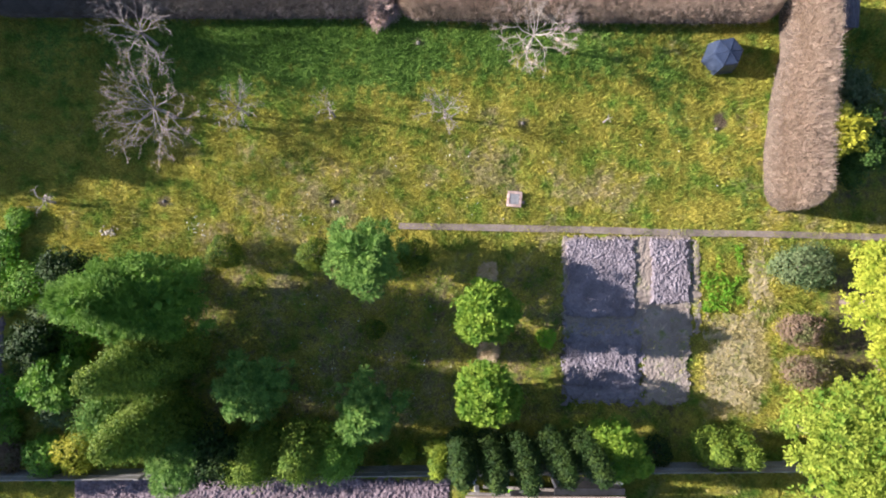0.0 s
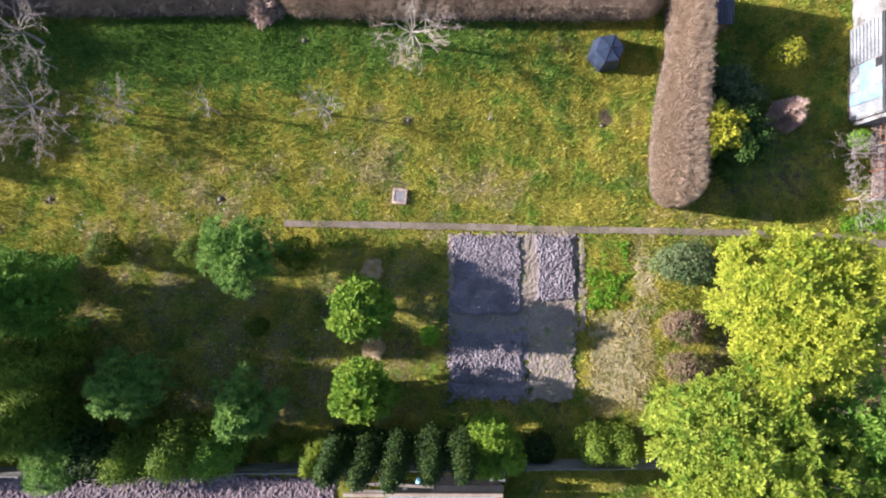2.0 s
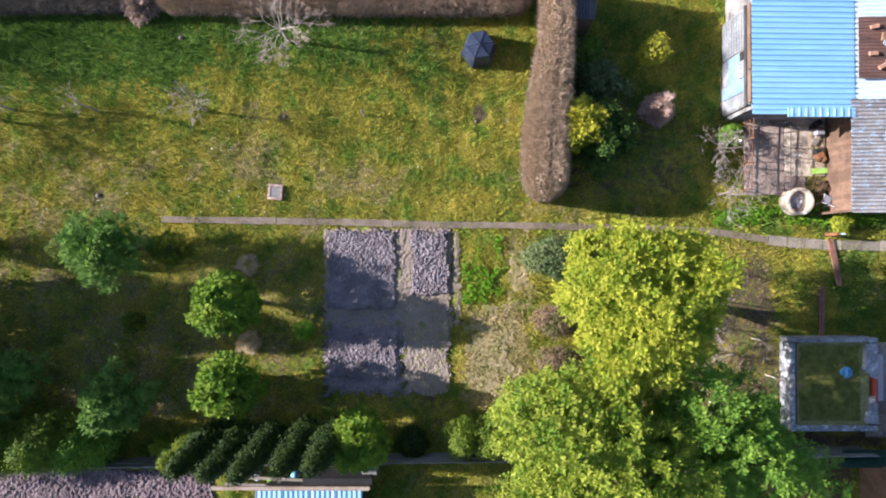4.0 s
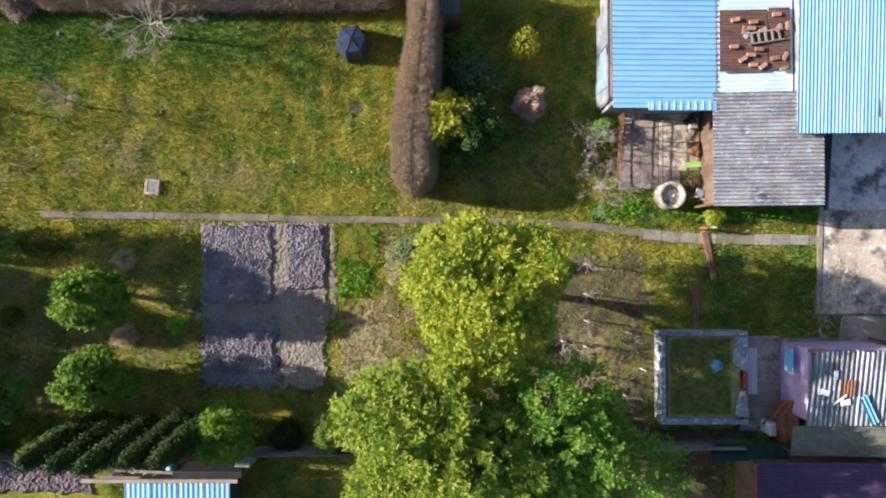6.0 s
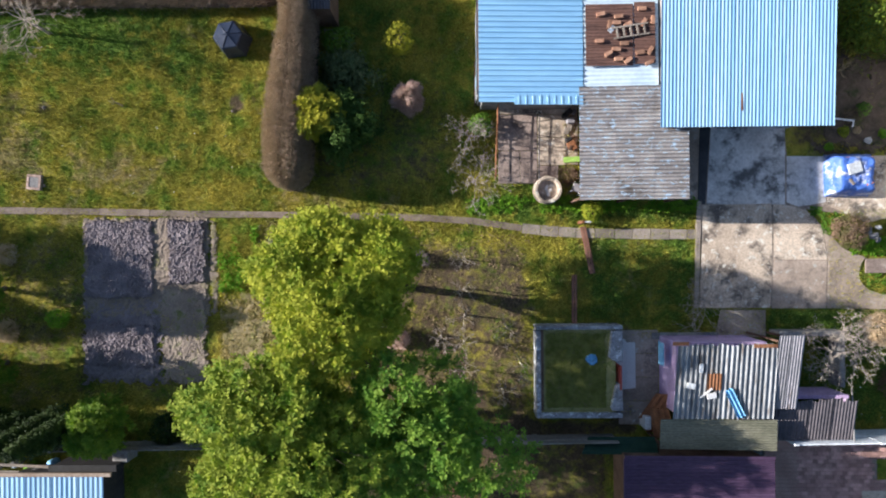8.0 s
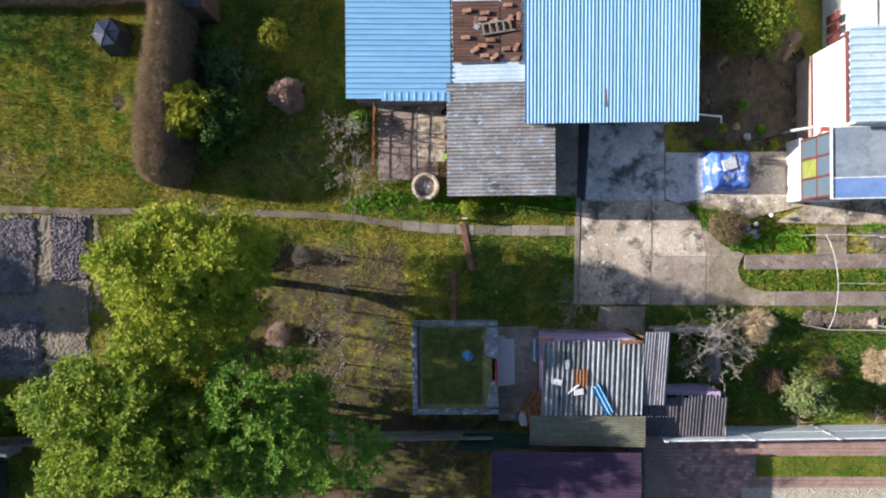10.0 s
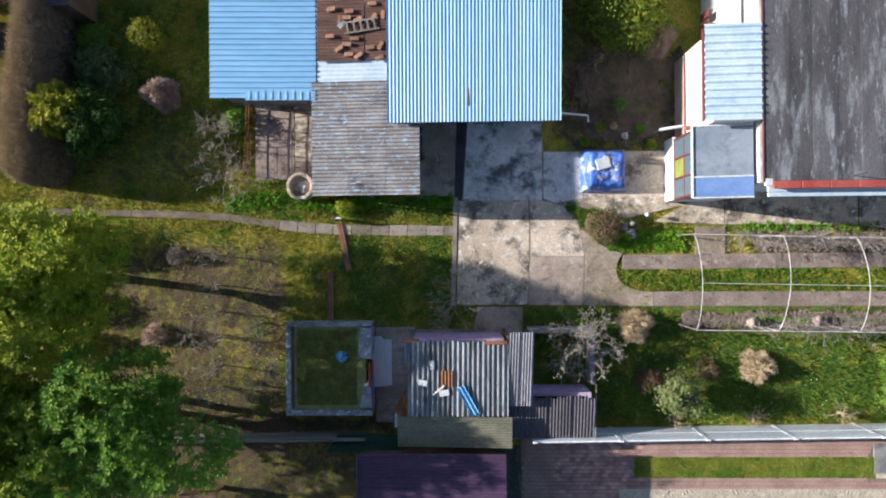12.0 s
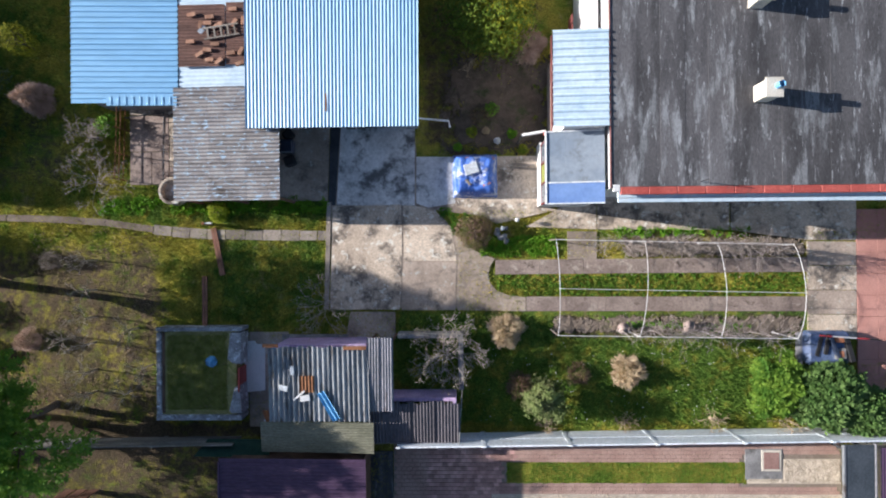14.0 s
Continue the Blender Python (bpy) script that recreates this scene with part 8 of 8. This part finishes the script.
# trees beyond the west edge whose long shadows reach the lawn
round_tree("boundary_tree", "tall dense evergreen on the western boundary", -30.8, 11.5, 3.9, 6.9, LEAF_DARK, 201, 240, 80, 0.36, clump=0.75, low=0.05, group="boundary trees")
round_tree("boundary_tree", "tall dense evergreen on the western boundary", -30.9, 7.6, 3.0, 6.2, LEAF_DARK, 202, 240, 80, 0.36, clump=0.75, low=0.05, group="boundary trees")
round_tree("boundary_tree", "tall dense evergreen on the western boundary", -30.4, 15.5, 3.7, 7.0, LEAF_DARK, 203, 240, 80, 0.36, clump=0.75, low=0.05, group="boundary trees")
round_tree("boundary_tree", "dense evergreen on the western boundary", -28.0, -5.2, 2.6, 4.4, LEAF_DARK, 204, 200, 80, 0.36, clump=0.75, low=0.05, group="boundary trees")
round_tree("boundary_tree", "dense evergreen on the western boundary", -28.0, -9.0, 2.6, 4.6, LEAF_DARK, 205, 200, 80, 0.36, clump=0.75, low=0.05, group="boundary trees")

# ---- crop rows and edge plants ----
def crop(name, label, a, b, n, size, material, seed, z=0.0, gaps=0.25, leaf=0.12):
    rng = np.random.RandomState(seed)
    c = np.stack([rng.uniform(min(a[0], b[0]), max(a[0], b[0]), n), rng.uniform(min(a[1], b[1]), max(a[1], b[1]), n)], 1)
    keep = soft_noise(c[:, 0], c[:, 1], 2.4, seed) > -gaps
    c = c[keep]
    idx = np.repeat(np.arange(len(c)), 12)
    d = sphere_dirs(len(idx), rng)
    d[:, 2] = np.abs(d[:, 2])
    p = np.concatenate([c[idx], np.full((len(idx), 1), z)], 1) + d * rng.uniform(0.05, size, len(idx))[:, None]
    v, f = leaf_data(p, d, leaf, rng, 0.5)
    return tagged(mesh_ob(name, v, f, material), label, "plants", kind="stuff")


crop("crop_patch", "bright green leafy crop in loose rows", (12.94, 0.59), (14.9, -3.04), 260, 0.22, LEAF_CROP, 1, gaps=0.02)
crop("plot_grass", "rough yellowing grass inside the walled plot", (ax_ + 0.5, by_ + 0.5), (bx_ - 0.8, ay_ - 0.4), 4200, 0.045, PLOT_BLADES, 12, 0.79, 2.0, 0.06)
crop("bed_plants", "small green plants along the vine bed", (52.10, -4.71), (58.49, -4.97), 90, 0.14, LEAF_MID, 2)
crop("bed_plants", "green plants along the house bed", (51.45, -0.06), (58.39, -0.43), 130, 0.16, LEAF_CROP, 3)
crop("bank_plants", "leafy green growth on the bank beside the path", (25.65, 1.68), (37.37, 0.89), 500, 0.16, LEAF_CROP, 4)
crop("grass_strip", "rough green growth between the wheel strips", (45.81, -2.33), (60.99, -3.42), 800, 0.06, LEAF_MID, 5, 0.0, 0.5, 0.08)
crop("edge_grass", "short grass along the yard's curved edge", (42.95, 1.06), (43.57, 0.60), 70, 0.06, LEAF_MID, 15, 0.0, 2.0, 0.08)
crop("edge_grass", "short grass along the yard's curved edge", (43.51, 0.77), (44.64, -0.37), 200, 0.06, LEAF_MID, 16, 0.0, 2.0, 0.08)
crop("grass_strip", "rough green growth beside the ornaments", (44.98, -0.43), (48.77, -1.37), 350, 0.13, LEAF_CROP, 6)
crop("fence_lawn", "trimmed lawn strip in the paver drive", (lawn_a[0], lawn_a[1]), (lawn_b[0], lawn_b[1]), 4200, 0.05, LEAF_FRESH, 7, 0.0, 2.0, 0.07)

# ---- fallen leaves and litter ----
rng = np.random.RandomState(55)
n = 9000
lx = np.concatenate([rng.uniform(*sorted(((-13.25, -0.42)[0], (5.56, -8.43)[0])), n // 2), rng.uniform(*sorted(((22.00, -0.41)[0], (28.96, -9.92)[0])), n // 2)])
ly = np.concatenate([rng.uniform(-8.6, -0.4, n // 2), rng.uniform(-9.6, 0.2, n // 2)])
ok = soft_noise(lx, ly, 1.5, 12) > -0.15
lx, ly = lx[ok], ly[ok]
d = sphere_dirs(len(lx), rng) * [1, 1, 0.25]
v, f = leaf_data(np.stack([lx, ly, np.full(len(lx), 0.01) + 0.035 * soft_noise(lx, ly, 2.2, 21)], 1), d, 0.085, rng, 0.6, 0.1, 0.1, 0.3)
LITTER = leafy("fallen_leaves", (0.10, 0.065, 0.04), (0.34, 0.25, 0.16), None, 0.1)
tagged(mesh_ob("leaf_litter", v, f, LITTER), "brown fallen leaves and bits on the orchard ground", "litter", kind="stuff")

# ---- daisies ----
DAISY = leafy("daisy_petals", (0.62, 0.62, 0.60), (0.80, 0.80, 0.77), None, 0.1)
for (a, b), n, seed in ((((44.93, -5.66), (60.79, -9.64)), 240, 1), (((-7.77, -2.14), (0.27, -8.44)), 160, 2), (((-13.25, 1.88), (-6.63, 0.59)), 120, 3), (((-8.36, 5.62), (14.56, 1.59)), 60, 4)):
    rng = np.random.RandomState(300 + seed)
    px = rng.uniform(min(a[0], b[0]), max(a[0], b[0]), n)
    py = rng.uniform(min(a[1], b[1]), max(a[1], b[1]), n)
    ok = soft_noise(px, py, 1.4, 60 + seed) > -0.1
    px, py = px[ok], py[ok]
    up_ = np.tile([0.0, 0.0, 1.0], (len(px), 1))
    c = np.stack([px, py, np.full(len(px), 0.09)], 1)
    v, f = leaf_data(c, up_, 0.055, rng, 0.95, stray=0.25, shingle=True)
    tagged(mesh_ob("daisies", v, f, DAISY), "white daisies scattered through the grass", "flowers", kind="stuff")

# ---- grass blades over the turf ----
HARD = [((5.77, 0.82), (12.50, -4.13)), ((5.82, -3.57), (9.87, -7.42)), ((37.28, 5.62), (43.81, -4.16)), ((43.76, 3.66), (49.21, 0.89)), ((34.76, 5.51), (37.60, 1.40)), ((48.80, 1.79), (63.63, -0.23)), ((45.53, -1.45), (63.60, -2.49)), ((47.07, -3.39), (63.58, -4.38)), ((27.06, 6.44), (30.52, 2.31)), ((27.4, 5.9), (34.6, 20.0)), ((31.8, 1.2), (39.0, 7.4)), ((34.5, 4.4), (42.0, 20.0)), ((48.0, 1.0), (80.0, 22.0)), ((34.10, -5.47), (39.50, -11.18)), ((40.5, -20.0), (63.0, -10.4)), ((-19.0, -16.0), (1.0, -11.4)), ((61.10, -0.57), (65.20, -6.73))]
rng = np.random.RandomState(77)
n = 640000
bx = rng.uniform(-24.5, 66.0, n)
by = rng.uniform(-13.5, 14.0, n)
keep = (soil_at(bx, by) + 0.55 * rng.uniform(-0.5, 0.5, n)) < 0.33
for a, b in HARD:
    keep &= ~in_box(bx, by, a, b)
bx, by = bx[keep], by[keep]
n = len(bx)
ang = rng.uniform(0, 6.28, n)
ln = rng.uniform(0.07, 0.23, n) * (1 + 0.25 * np.clip(lush_at(bx, by), 0, 1))
wd = rng.uniform(0.012, 0.030, n)
lean_ = rng.uniform(0.2, 0.9, n)
z0 = -0.035 + 0.035 * soft_noise(bx, by, 2.2, 21) + 0.03 * soft_noise(bx, by, 5.5, 22)
base = np.stack([bx, by, z0 - 0.01], 1)
sd = np.stack([-np.sin(ang), np.cos(ang), np.zeros(n)], 1) * wd[:, None]
tip = base + np.stack([np.cos(ang) * lean_ * ln, np.sin(ang) * lean_ * ln, ln * 0.9], 1)
V = np.stack([base - sd, base + sd, tip], 1).reshape(-1, 3)
grass = mesh_ob("grass", V, np.arange(3 * n).reshape(n, 3), BLADES)
tagged(grass, "short uneven grass blades over the turf", "grass", kind="stuff")
vx, vy = np.repeat(bx, 3), np.repeat(by, 3)
for key, fn in (("dry", dry_at), ("lush", lush_at)):
    at = grass.data.attributes.new(key, "FLOAT", "POINT")
    at.data.foreach_set("value", fn(vx, vy).astype(np.float32))
